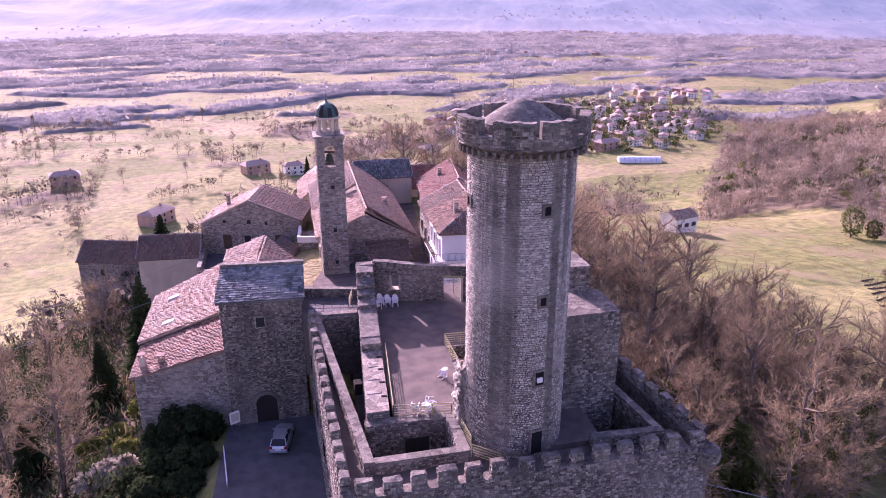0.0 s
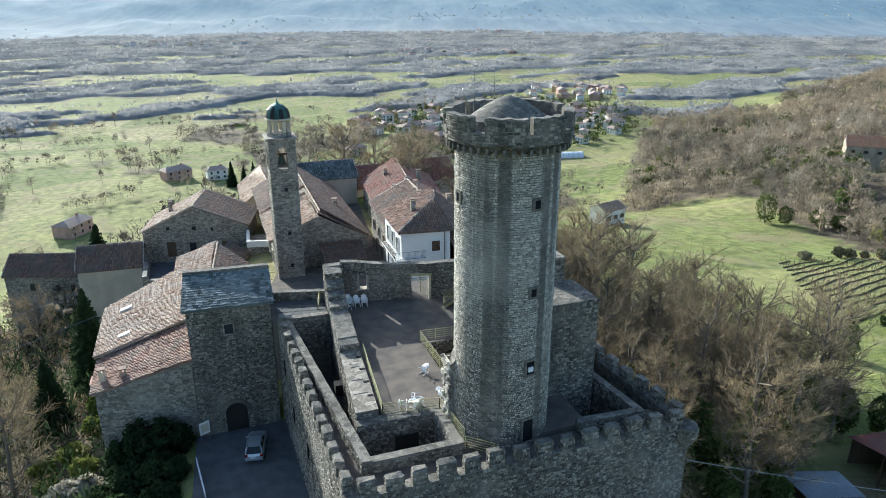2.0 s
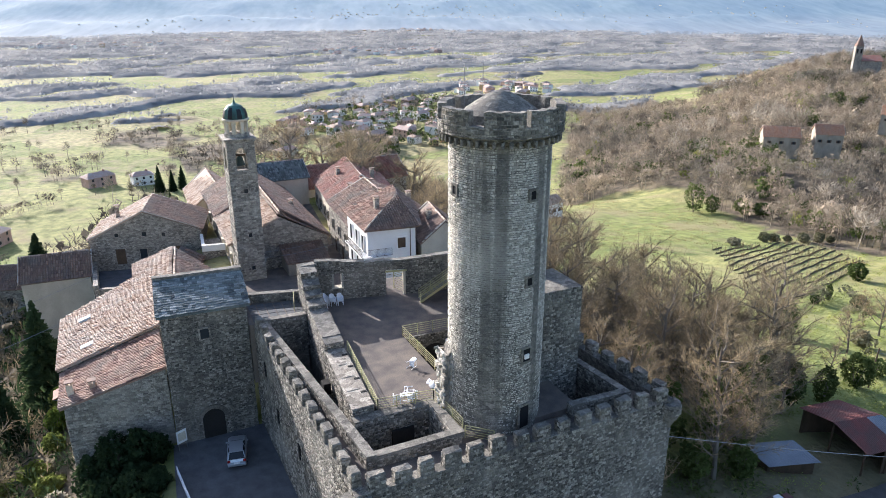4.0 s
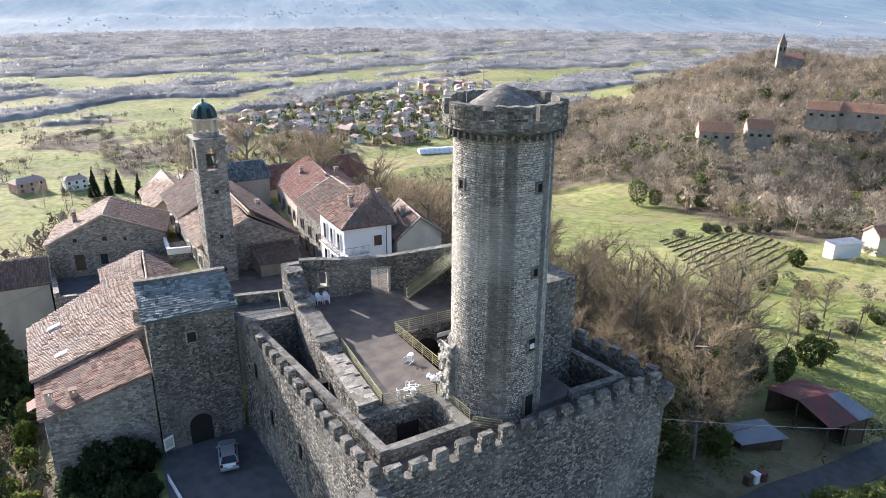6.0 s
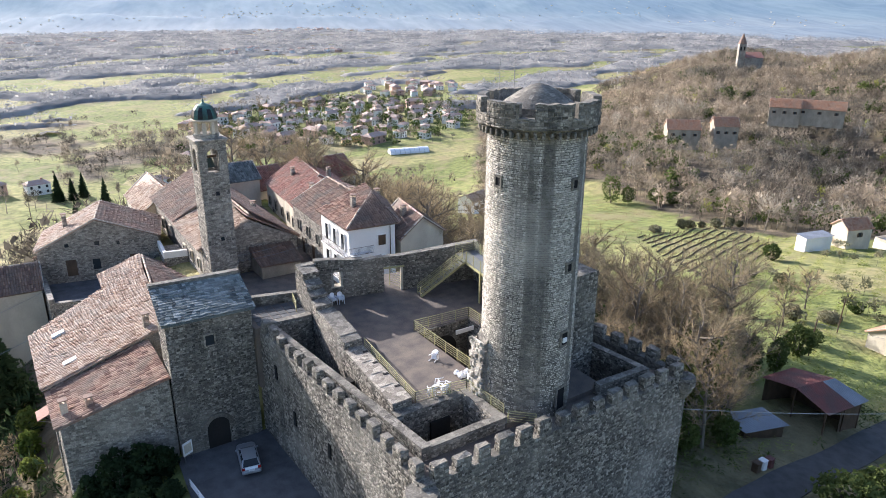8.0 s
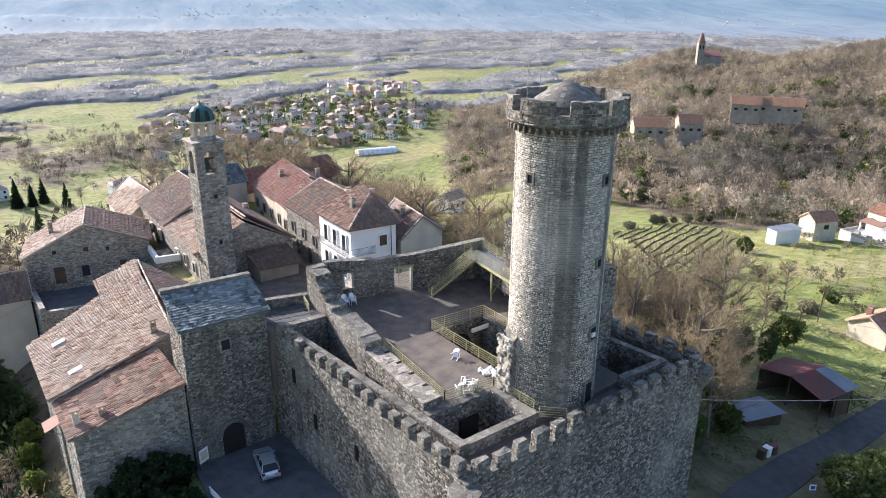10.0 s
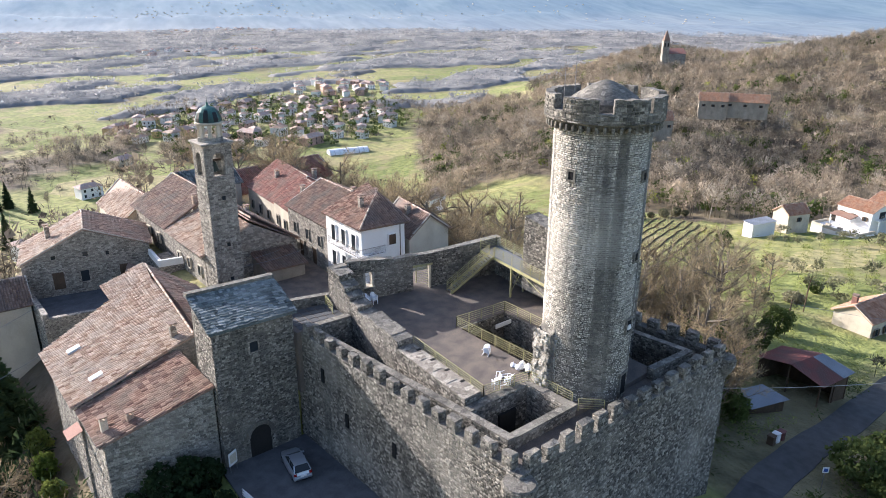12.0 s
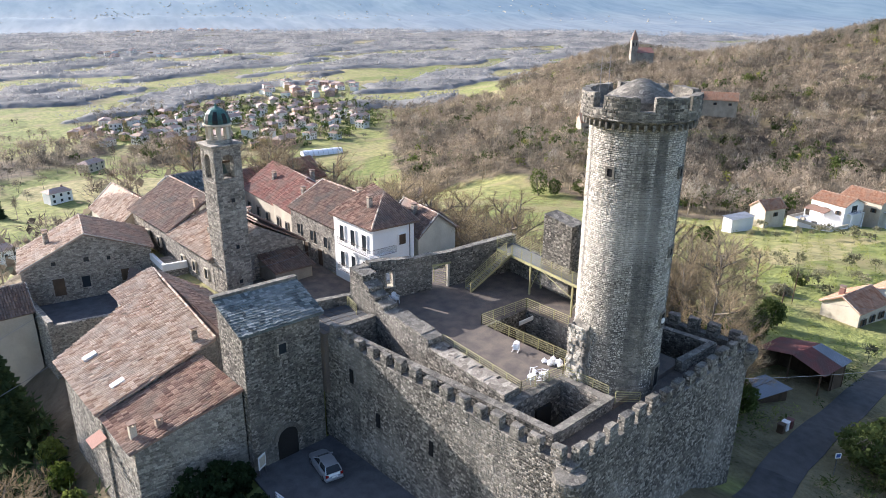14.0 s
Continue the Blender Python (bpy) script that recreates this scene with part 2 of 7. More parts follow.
def stone_block(name, poly, z0, z1, parent=None, sides=None, material=STONE, core=STONE_CORE, holes=None, **k):
    """A block of masonry on an anticlockwise plan, with stones on the sides named (all by default)."""
    ob = part(name, P(poly, z0, z1), core, parent)
    lo = z0 if isinstance(z0, (int, float)) else min(z0)
    lo = 7.8 if parent is inner and lo == 5 else lo
    hi = z1 if isinstance(z1, (int, float)) else max(z1)
    for i in range(len(poly)):
        if sides is None or i in sides:
            j = (i + 1) % len(poly)
            t = None
            if not isinstance(z1, (int, float)):
                L = math.hypot(poly[j][0] - poly[i][0], poly[j][1] - poly[i][1])
                t = lambda u, p=z1[i] - lo, q=z1[j] - lo, L=L: p + (q - p) * u / L
            stone_face(ob, poly[i], poly[j], lo, hi, material, t, (holes or {}).get(i, ()), **k)
    return ob


# ---- ground ----
def smooth(a, c, x):
    t = np.clip((x - a) / (c - a), 0, 1)
    return t * t * (3 - 2 * t)


def seg(x, y, ax, ay, bx, by):
    dx, dy = bx - ax, by - ay
    t = np.clip(((x - ax) * dx + (y - ay) * dy) / (dx * dx + dy * dy), 0, 1)
    return np.hypot(x - ax - t * dx, y - ay - t * dy), t


def ground_z(x, y):
    x, y = np.asarray(x, float), np.asarray(y, float)
    plain = -62 + 1.5 * np.sin(x * 0.011 + 1) * np.sin(y * 0.009) + 0.8 * np.sin(x * 0.05) * np.sin(y * 0.043)
    d, t = seg(x, y, 3, 20, 9, 125)
    top = 0.0 + 4.5 * smooth(64, 82, y)
    cx = 3 + 6 * np.clip((y - 20) / 105, 0, 1)
    half = np.where(x < cx, 13 - 7 * smooth(64, 84, y), 15.0)
    spur = top - 0.6 * np.maximum(0, d - half) + 0.5 * np.sin(x * 0.21) * np.sin(y * 0.17) * smooth(0, 15, d - half)
    spur = spur + 0.0016 * np.maximum(0, d - half - 20) ** 2 * (d < half + 180)
    terr = -7 - 0.12 * (np.maximum(x, 42) - 42) - 0.12 * np.maximum(0, y - 55) - 0.3 * np.maximum(0, y - 215) - 0.9 * np.maximum(0, 32 - x) + 0.35 * np.sin(x * 0.12) * np.sin(y * 0.15) + 0.2 * np.sin(x * 0.31 + y * 0.2)
    d3, t3 = seg(x, y, 250, 200, 560, 380)
    hill = -33 + 14 * t3 - 0.3 * np.maximum(0, d3 - 25)
    d4, _ = seg(x, y, 560, 150, 1300, 150)
    hill2 = 12 - 0.24 * np.maximum(0, d4 - 30)
    k = 5.0
    m = np.logaddexp.reduce(np.stack([plain / k, np.minimum(spur, 6) / k, terr / k, hill / k, hill2 / k]), axis=0) * k
    return m


def gz(x, y):
    return float(ground_z(x, y))


def wave(x, y, k):
    """Smooth uneven waves from about -1 to 1, at a scale of k metres."""
    x, y = np.asarray(x, float) / k, np.asarray(y, float) / k
    return (np.sin(1.3 * x + 0.7 * y + 1.1) + np.sin(-0.8 * x + 1.5 * y + 2.3 + np.sin(0.6 * x)) + np.sin(2.1 * x + 1.9 * y + 0.4 + 1.3 * np.sin(0.9 * y)) + 0.7 * np.sin(3.7 * x - 2.9 * y + 2.0)) / 2.6


TOWNS = ((235, 520, 95, 95), (375, 650, 60, 50), (160, 545, 50, 40), (-320, 620, 60, 50), (420, 1150, 130, 60), (60, 1500, 200, 60), (700, 1650, 220, 80))


def slope_line(x, y):
    """Grows eastwards; the woods of the eastern hill begin at 19900."""
    return 80 * x + 45 * y - 70 * np.clip(y - 130, 0, 90)


def wooded(x, y):
    """How much woodland covers the ground at x, y: 0 to 1."""
    x, y = np.asarray(x, float), np.asarray(y, float)
    r = np.hypot(x, y)
    n = 0.65 * wave(x, y, 60) + 0.45 * wave(y, -x, 23)
    n = np.where(r > 600, 0.65 * wave(x * 0.55 + 0.3 * y, y * 1.5 - 0.3 * x, 60) + 0.45 * wave(y * 1.3, -x * 0.6, 27), n)
    lim = np.where(r < 430, 0.6, np.where(r < 620, 0.3, np.where(r < 950, 0.05, np.where(r < 1300, -0.2, -0.5))))
    w = smooth(lim - 0.06, lim + 0.06, n)
    d, _ = seg(x, y, 3, 20, 9, 125)
    west = (x < 0) & (d > 17) & (d < 75 + 14 * wave(x, y, 20))
    north = (y > 128) & (d > 6) & (d < 50 + 10 * wave(x, y, 14))
    east = (x > 28) & (x < 73 - 0.1 * (y - 40) + 5 * wave(x, y, 13)) & (y > 47 + 0.35 * (x - 28)) & (y < 140)
    w = np.where(west | north | east, 1.0, w)
    w = np.where((slope_line(x, y) > 19900 + 500 * wave(x, y, 17)) & (y < 520 - 0.3 * x) & (x > 90) & (x + 16 > 0.74 * (y - 4.5) + 6 * wave(x, y, 11)), 1.0, w)
    dh, _ = seg(x, y, 250, 200, 560, 380)
    w = np.where((dh < 80 + 8 * wave(x, y, 19)) & (slope_line(x, y) > 19900), 1.0, w)
    near = (x > 60) & (slope_line(x, y) < 19900) & (y < 240) & (y > -60) & ~east
    w = np.where(near, 0.0, w)
    w = np.where(((x - 120) / 36) ** 2 + ((y - 212) / 32) ** 2 < 1, 0.0, w)
    w = np.where((x > -230) & (x < 30) & (y > 210) & (y < 480) & (n < 0.62), 0.0, w)
    w = np.where((x > 30) & (x + 16 < 0.74 * (y - 4.5)) & (y > 190) & (y < 420) & (n < 0.75), 0.0, w)
    for tx, ty, a, b in TOWNS[:3]:
        w = np.where(((x - tx) / a) ** 2 + ((y - ty) / b) ** 2 < 1, w * 0.0, w)
    for hx, hy, hr in ((263, 218, 9), (277, 205, 8), (320, 202, 8), (329, 190, 9), (461, 325, 6), (202, 84, 17), (214, 78, 17)):
        w = np.where(np.hypot(x - hx, y - hy) < hr, 0.0, w)
    return w


def ground_mat():
    m, nt, b, geo = mat_base("meadow_ground", 0.95)
    warp = tex(nt, geo, "noise", 0.03, (1, 1, 0), 3.0)
    mp = nt.nodes.new("ShaderNodeVectorMath")
    mp.operation = "MULTIPLY_ADD"
    mp.inputs[1].default_value = (18, 18, 0)
    nt.links.new(warp.outputs["Color"], mp.inputs[0])
    nt.links.new(geo.outputs["Position"], mp.inputs[2])
    big = nt.nodes.new("ShaderNodeTexVoronoi")
    big.inputs["Scale"].default_value = 0.014
    sc = nt.nodes.new("ShaderNodeMapping")
    sc.inputs["Scale"].default_value = (1, 1.5, 0)
    sc.inputs["Rotation"].default_value = (0, 0, 0.5)
    nt.links.new(mp.outputs[0], sc.inputs["Vector"])
    nt.links.new(sc.outputs[0], big.inputs["Vector"])
    sep = nt.nodes.new("ShaderNodeSeparateColor")
    nt.links.new(big.outputs["Color"], sep.inputs[0])
    field = ramp(nt, sep.outputs[0], [(0.0, (0.17, 0.2, 0.065)), (1.0, (0.33, 0.3, 0.16)), (0.45, (0.22, 0.25, 0.085)), (0.7, (0.27, 0.28, 0.11))])
    # woods holds woodland cover, and shade painted on the ground round the lane
    at = nt.nodes.new("ShaderNodeAttribute")
    at.attribute_name = "woods"
    litter = tex(nt, geo, "noise", 0.12, (1, 1, 1), 5.0)
    brown = ramp(nt, litter.outputs["Fac"], [(0.35, (0.085, 0.07, 0.055)), (0.65, (0.17, 0.14, 0.105))])
    col = mix(nt, at.outputs["Fac"], field, brown)
    mid = tex(nt, geo, "noise", 0.3, (1, 1, 1), 7.0)
    tone = ramp(nt, mid.outputs["Fac"], [(0.3, (0.55, 0.58, 0.5)), (0.7, (1.3, 1.22, 1.1))])
    col = mix(nt, 1.0, col, tone, "MULTIPLY")
    dry = tex(nt, geo, "noise", 0.07, (1, 1, 1), 6.0)
    col = mix(nt, ramp(nt, dry.outputs["Fac"], [(0.5, (0, 0, 0)), (0.68, (0.7, 0.7, 0.7))]), col, (0.27, 0.22, 0.12))
    nt.links.new(col, b.inputs["Base Color"])
    fine = tex(nt, geo, "noise", 1.3, (1, 1, 1), 6.0)
    bump(nt, b, fine.outputs["Fac"], 0.9, 0.6)
    return m


GRASS = ground_mat()
n = 280
s = np.sinh(np.linspace(-5.6, 5.6, n)) / math.sinh(5.6)
gx, gy = np.meshgrid(60 + s * 4300, 110 + s * 4300)
gzz = ground_z(gx, gy)
verts = np.stack([gx, gy, gzz], -1).reshape(-1, 3).tolist()
faces = [(i * n + j, i * n + j + 1, (i + 1) * n + j + 1, (i + 1) * n + j) for i in range(n - 1) for j in range(n - 1)]
ground = raw("ground", verts, faces, GRASS)
# second term: shade round the lane, put in as the dark litter colour
ground.data.attributes.new("woods", "FLOAT", "POINT").data.foreach_set("value", np.maximum(wooded(gx, gy), smooth(26, 30, gx) * (1 - smooth(62, 74, gx)) * smooth(12, 18, gy) * (1 - smooth(42, 48, gy)) * 0.8).reshape(-1).astype(np.float32))
for p in ground.data.polygons:
    p.use_smooth = True
tagged(ground, "winter meadows and scrub falling from a castle spur to a plain", "ground", kind="structure")


# ---- far mountains ----
def mountain_mat():
    m, nt, b, geo = mat_base("hazy_mountains", 1.0)
    turn = nt.nodes.new("ShaderNodeMapping")
    turn.inputs["Rotation"].default_value = (0, 0, radians(20))
    nt.links.new(geo.outputs["Position"], turn.inputs["Vector"])
    flat = nt.nodes.new("ShaderNodeMapping")
    flat.inputs["Scale"].default_value = (1, 0.12, 1.6)
    nt.links.new(turn.outputs[0], flat.inputs["Vector"])
    a = nt.nodes.new("ShaderNodeTexNoise")
    a.inputs["Scale"].default_value, a.inputs["Detail"].default_value = 0.05, 10.0
    nt.links.new(flat.outputs[0], a.inputs["Vector"])
    # haze is put into these slope colours, which glow through the emission below
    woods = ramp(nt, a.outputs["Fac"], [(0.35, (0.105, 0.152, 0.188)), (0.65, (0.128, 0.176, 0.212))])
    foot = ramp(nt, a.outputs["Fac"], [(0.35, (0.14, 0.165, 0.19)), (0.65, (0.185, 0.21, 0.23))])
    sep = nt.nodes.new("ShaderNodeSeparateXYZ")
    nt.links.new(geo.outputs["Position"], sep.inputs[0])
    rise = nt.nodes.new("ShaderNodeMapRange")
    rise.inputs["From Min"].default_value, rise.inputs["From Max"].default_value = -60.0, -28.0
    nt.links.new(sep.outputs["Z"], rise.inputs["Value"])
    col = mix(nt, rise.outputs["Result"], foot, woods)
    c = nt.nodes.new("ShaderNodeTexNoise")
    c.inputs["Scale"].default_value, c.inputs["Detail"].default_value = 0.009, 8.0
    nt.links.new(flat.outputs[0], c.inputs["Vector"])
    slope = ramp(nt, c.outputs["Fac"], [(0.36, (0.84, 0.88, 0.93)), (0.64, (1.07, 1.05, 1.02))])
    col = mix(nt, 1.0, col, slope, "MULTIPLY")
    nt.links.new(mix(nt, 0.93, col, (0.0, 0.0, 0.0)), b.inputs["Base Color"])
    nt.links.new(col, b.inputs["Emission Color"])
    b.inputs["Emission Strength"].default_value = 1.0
    return m


def mountain_z(x, y):
    """Foothills rising gently from the plain, then ridges behind one another."""
    r = math.hypot(x, y)
    lat, dep = math.atan2(x, y) * 2000, r * 0.4
    h = noise.fractal(Vector((lat * 0.0016, dep * 0.0016, 3.3)), 0.8, 2.1, 6)
    spurs = noise.fractal(Vector((lat * 0.006, dep * 0.006, 9.1)), 0.8, 2.0, 6)
    rid = 1 - abs(noise.noise(Vector((lat * 0.0045, dep * 0.0045, 7.7))))
    first = 26 * math.exp(-((r - 2060 - 110 * h) / 150) ** 2) * max(0.0, 0.75 + 0.6 * h + 0.5 * spurs)
    t = min(1.0, max(0.0, (r - 2080) / 620))
    second = 95 * t * t * (3 - 2 * t) * (0.75 + 0.35 * h + 0.3 * (rid - 0.5) + 0.12 * spurs)
    return -62 + 3 * min(1.0, max(0.0, (r - 1720) / 120)) + first + second


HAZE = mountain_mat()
na, nr = 420, 90
verts, faces = [], []
for i in range(na):
    az = radians(-60 + 160 * i / (na - 1))
    for j in range(nr):
        r = 1700 + 2500 * (j / (nr - 1)) ** 1.5
        x, y = math.sin(az) * r, math.cos(az) * r
        verts.append((x, y, mountain_z(x, y)))
for i in range(na - 1):
    for j in range(nr - 1):
        faces.append((i * nr + j, (i + 1) * nr + j, (i + 1) * nr + j + 1, i * nr + j + 1))
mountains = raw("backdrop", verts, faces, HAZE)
for p in mountains.data.polygons:
    p.use_smooth = True
tagged(mountains, "blue hazy wooded mountains beyond the plain", "mountains", kind="structure")
# white villages on the lower slopes
vil = random.Random(21)
villages = bmesh.new()
for az0, r0, spread, count in ((-14, 1900, 1.6, 16), (4, 1960, 2.6, 34), (17, 2260, 1.5, 46), (25, 2320, 1.8, 60), (34, 2200, 2.2, 30), (45, 2300, 2.0, 30), (56, 2250, 2.0, 26)):
    for _ in range(count):
        az, r = radians(az0 + vil.gauss(0, spread * 1.5)), max(1800, r0 + vil.gauss(0, 110))
        x, y = math.sin(az) * r, math.cos(az) * r
        w, d, h = vil.uniform(2.5, 5), vil.uniform(3, 5), vil.uniform(1.0, 2.2)
        box(villages, -w / 2, -d / 2, -3, w / 2, d / 2, h, pose(x, y, mountain_z(x, y), 0, 0, vil.uniform(0, 180)))
tagged(part("far_villages", villages, PLASTER), "scattered white houses of far villages on the mountain foot", "houses", kind="stuff")

# ---- castle ----
KX, KY, KR = 14.32, 40.65, 3.33
castle = thing("castle_wall", "grey rubble stone castle curtain wall with battlements", "castle wall", kind="structure")
W_OUT = [(0.9, 62.3), (1.7, 35.2)]
part("wall_core", P([(1.7, 35.2), (2.5, 36.0), (1.7, 62.3), (0.9, 62.3)], -6, 10.9), STONE_CORE, castle)
stone_face(castle, (0.9, 62.3), (1.7, 35.2), -2, 10.95)
part("wall_core", P([(1.7, 35.2), (26.8, 35.2), (26.0, 36.0), (2.5, 36.0)], -14, 10.9), STONE_CORE, castle)
stone_face(castle, (1.7, 35.2), (26.8, 35.2), -6, 10.95)
part("wall_core", P([(26.8, 35.2), (24.5, 62.0), (23.7, 62.0), (26.0, 36.0)], -14, 10.9), STONE_CORE, castle)
stone_face(castle, (26.8, 35.2), (24.5, 62.0), 8.0, 10.95)


def merlon(cx, cy, yaw, w, h, z=10.85, t=0.62):
    bm = B(-w / 2, -t / 2, 0, w / 2, t / 2, h, bevel=0.07)
    for v in bm.verts:
        v.co += Vector((rng.uniform(-0.06, 0.06), rng.uniform(-0.05, 0.05), rng.uniform(-0.08, 0.08) if v.co.z > 0.3 else 0))
    bmesh.ops.transform(bm, matrix=pose(cx, cy, z, 0, 0, yaw), verts=bm.verts)
    ob = part("merlon", bm, STONE_CORE, castle)
    m = pose(cx, cy, z, 0, 0, yaw)
    for k, (dx, dy, L) in enumerate(((-w / 2, -t / 2, w), (w / 2, -t / 2, t), (w / 2, t / 2, w), (-w / 2, t / 2, t))):
        mm = m @ pose(dx, dy, 0, 0, 0, 90 * k)
        v, q = rubble(lambda u, vv, d, mm=mm: tuple(mm @ Vector((u, -d, vv))), L, h - 0.03, course=0.2, length=(0.18, 0.36), depth=(0.0, 0.05))
        if q:
            raw("masonry", v, q, STONE, ob, kind="stuff")


def merlons(a, c, n, w, h, inset=0.38):
    L = math.hypot(c[0] - a[0], c[1] - a[1])
    yaw = math.degrees(math.atan2(c[1] - a[1], c[0] - a[0]))
    ux, uy = (c[0] - a[0]) / L, (c[1] - a[1]) / L
    for i in range(n):
        s = L * (i + 0.5) / n + rng.uniform(-0.08, 0.08)
        merlon(a[0] + ux * s - uy * inset, a[1] + uy * s + ux * inset, yaw, w * rng.uniform(0.85, 1.12), h * rng.uniform(0.85, 1.15))


merlons((0.9, 61.5), (1.7, 35.6), 15, 0.95, 1.0)
merlons((2.3, 35.2), (26.6, 35.2), 14, 1.05, 1.05)
merlons((26.8, 35.6), (24.5, 61.5), 14, 1.0, 1.0)

# floors inside
floor = thing("floor", "grey stone wall walks and courtyard floor inside the castle", "floor", kind="structure")
part("walk", P([(2.4, 35.9), (3.6, 38.4), (1.6, 60.9), (1.2, 61.5)], 9.2, 10.3), PAVING, floor)
part("walk", P([(2.4, 35.9), (26.0, 35.9), (25.6, 38.4), (3.6, 38.4)], 9.2, 10.28), PAVING, floor)
part("courtyard", P([(6.2, 42.9), (12.4, 42.3), (12.4, 53.4), (18.0, 53.0), (17.9, 46.0), (22.2, 46.0), (24.0, 61.0), (7.4, 64.6)], 9.6, 10.9), PAVING, floor)
part("courtyard", P([(10.4, 37.9), (20.0, 37.9), (20.0, 43.5), (12.4, 43.5), (10.4, 43.0)], 9.6, 10.7), PAVING, floor)
part("landing", P([(12.5, 63.6), (18.5, 62.2), (19.3, 66.0), (13.4, 67.2)], 4.0, 10.88), PAVING, floor)
part("cellar", P([(3.5, 38.0), (25.5, 38.0), (24.0, 61.0), (5.0, 62.0)], 3.0, 5.0), PAVING, floor)

# inner walls
inner = thing("wall_inner", "rubble stone inner walls round the castle courtyard and cellars", "wall", kind="structure")
block = thing("ruined_tower", "roofless square stone tower stump beside the keep", "tower")
stone_block("walk_inner_wall", [(3.45, 38.0), (4.15, 38.0), (2.05, 60.9), (1.45, 60.9)], 5, 11.35, inner)
stone_block("trench_end_wall", [(1.7, 60.6), (5.6, 60.4), (5.6, 61.1), (1.7, 61.3)], 5, 11.5, inner)
stone_block("pit_front_wall", [(4.15, 38.0), (10.6, 38.0), (10.6, 38.65), (4.15, 38.65)], 5, 11.2, inner)
stone_block("pit_side_wall", [(9.9, 38.65), (10.6, 38.65), (10.6, 43.0), (9.9, 43.0)], 5, 11.1, inner)
stone_block("pit_back_wall", [(4.15, 42.5), (10.6, 42.4), (10.6, 43.2), (4.15, 43.4)], 5, 11.0, inner)
for y0, y1, t0, t1 in ((43.3, 52.6, 11.45, 11.5), (52.6, 53.6, 12.15, 12.3), (53.6, 55.4, 12.35, 12.45), (55.4, 57.6, 12.3, 12.6), (57.6, 59.2, 12.25, 12.35), (59.2, 60.6, 12.7, 12.8), (60.6, 61.6, 13.1, 13.3), (61.6, 62.6, 13.7, 14.0), (62.6, 64.9, 14.6, 14.8)):
    xa, xb = 4.3 + (y0 - 43) * 0.08, 4.3 + (y1 - 43) * 0.08
    stone_block("court_west_wall", [(xa, y0), (xa + 1.6, y0), (xb + 1.6, y1), (xb, y1)], 5, [t0, t0, t1, t1], inner)
def north_piece(xa, xb, z0, z1):
    f = lambda x, o: (x + o * 0.13, 64.2 - (x - 6.3) * 0.225 + o * 0.7)
    stone_block("court_north_wall", [f(xa, 0), f(xb, 0), f(xb, 1), f(xa, 1)], z0, z1, inner)


north_piece(6.3, 7.6, 5, [14.75, 14.85, 14.85, 14.75])
north_piece(7.6, 9.25, 5, [15.15, 15.05, 15.05, 15.15])
north_piece(10.05, 12.3, 5, [14.9, 14.7, 14.7, 14.9])
north_piece(12.3, 14.3, 5, [14.55, 14.7, 14.7, 14.55])
north_piece(9.25, 10.05, 5, 12.2)
north_piece(9.25, 10.05, 13.7, [15.0, 14.95, 14.95, 15.0])
stone_block("court_north_wall", [(16.2, 61.9), (24.4, 60.3), (24.5, 61.1), (16.3, 62.6)], 5, [14.6, 15.0, 15.0, 14.6], inner)
stone_block("court_north_wall", [(14.3, 62.4), (16.2, 61.9), (16.3, 62.6), (14.4, 63.1)], 13.6, 14.6, inner)
stone_block("court_east_wall", [(22.0, 46.0), (22.7, 46.0), (24.6, 61.0), (23.9, 61.0)], 5, 14.0, inner)
stone_block("stump", [(17.0, 41.9), (22.75, 41.9), (22.75, 46.0), (17.0, 46.0)], 5, 18.3, block)
stone_block("stump", [(20.4, 46.0), (22.0, 46.0), (22.0, 49.0), (20.4, 49.0)], 5, 20.3, block)
stone_block("stump", [(21.2, 50.7), (23.0, 50.7), (23.3, 54.2), (21.4, 54.2)], 12, [18.9, 19.0, 19.4, 19.4], block)
stone_block("enclosure_wall", [(19.0, 37.3), (24.2, 37.0), (24.2, 37.6), (19.0, 37.9)], 5, 11.3, inner)
stone_block("enclosure_wall", [(23.6, 37.6), (24.2, 37.6), (23.4, 45.0), (22.8, 45.0)], 5, 11.3, inner)

# keep
keep = thing("keep_tower", "tall round rubble stone keep with a corbelled battlemented crown", "tower")
part("shaft", lathe(bmesh.new(), [(KR + 0.05, 5), (KR + 0.02, 14), (KR - 0.02, 24), (KR, 31.4)], KX, KY, 96), STONE_CORE, keep)
v, q = rubble(lambda u, vv, d: (KX + (KR + d) * math.cos(u / KR), KY + (KR + d) * math.sin(u / KR), 10.3 + vv), math.tau * KR, 21.0, course=0.14, length=(0.12, 0.32), depth=(0.004, 0.05), rough=0.04)
raw("masonry", v, q, STONE_KEEP, keep, kind="stuff")
CR = 4.05
part("crown", lathe(bmesh.new(), [(KR - 0.1, 30.7), (KR + 0.1, 31.0), (CR - 0.12, 31.45), (CR, 31.5), (CR, 32.15), (CR - 0.6, 32.15), (CR - 0.65, 31.9), (0.3, 31.9)], KX, KY, 64), STONE_CORE, keep)
v, q = rubble(lambda u, vv, d: (KX + (CR + d) * math.cos(u / CR), KY + (CR + d) * math.sin(u / CR), 31.42 + vv), math.tau * CR, 0.75, course=0.2, length=(0.2, 0.45))
raw("masonry", v, q, STONE, keep, kind="stuff")
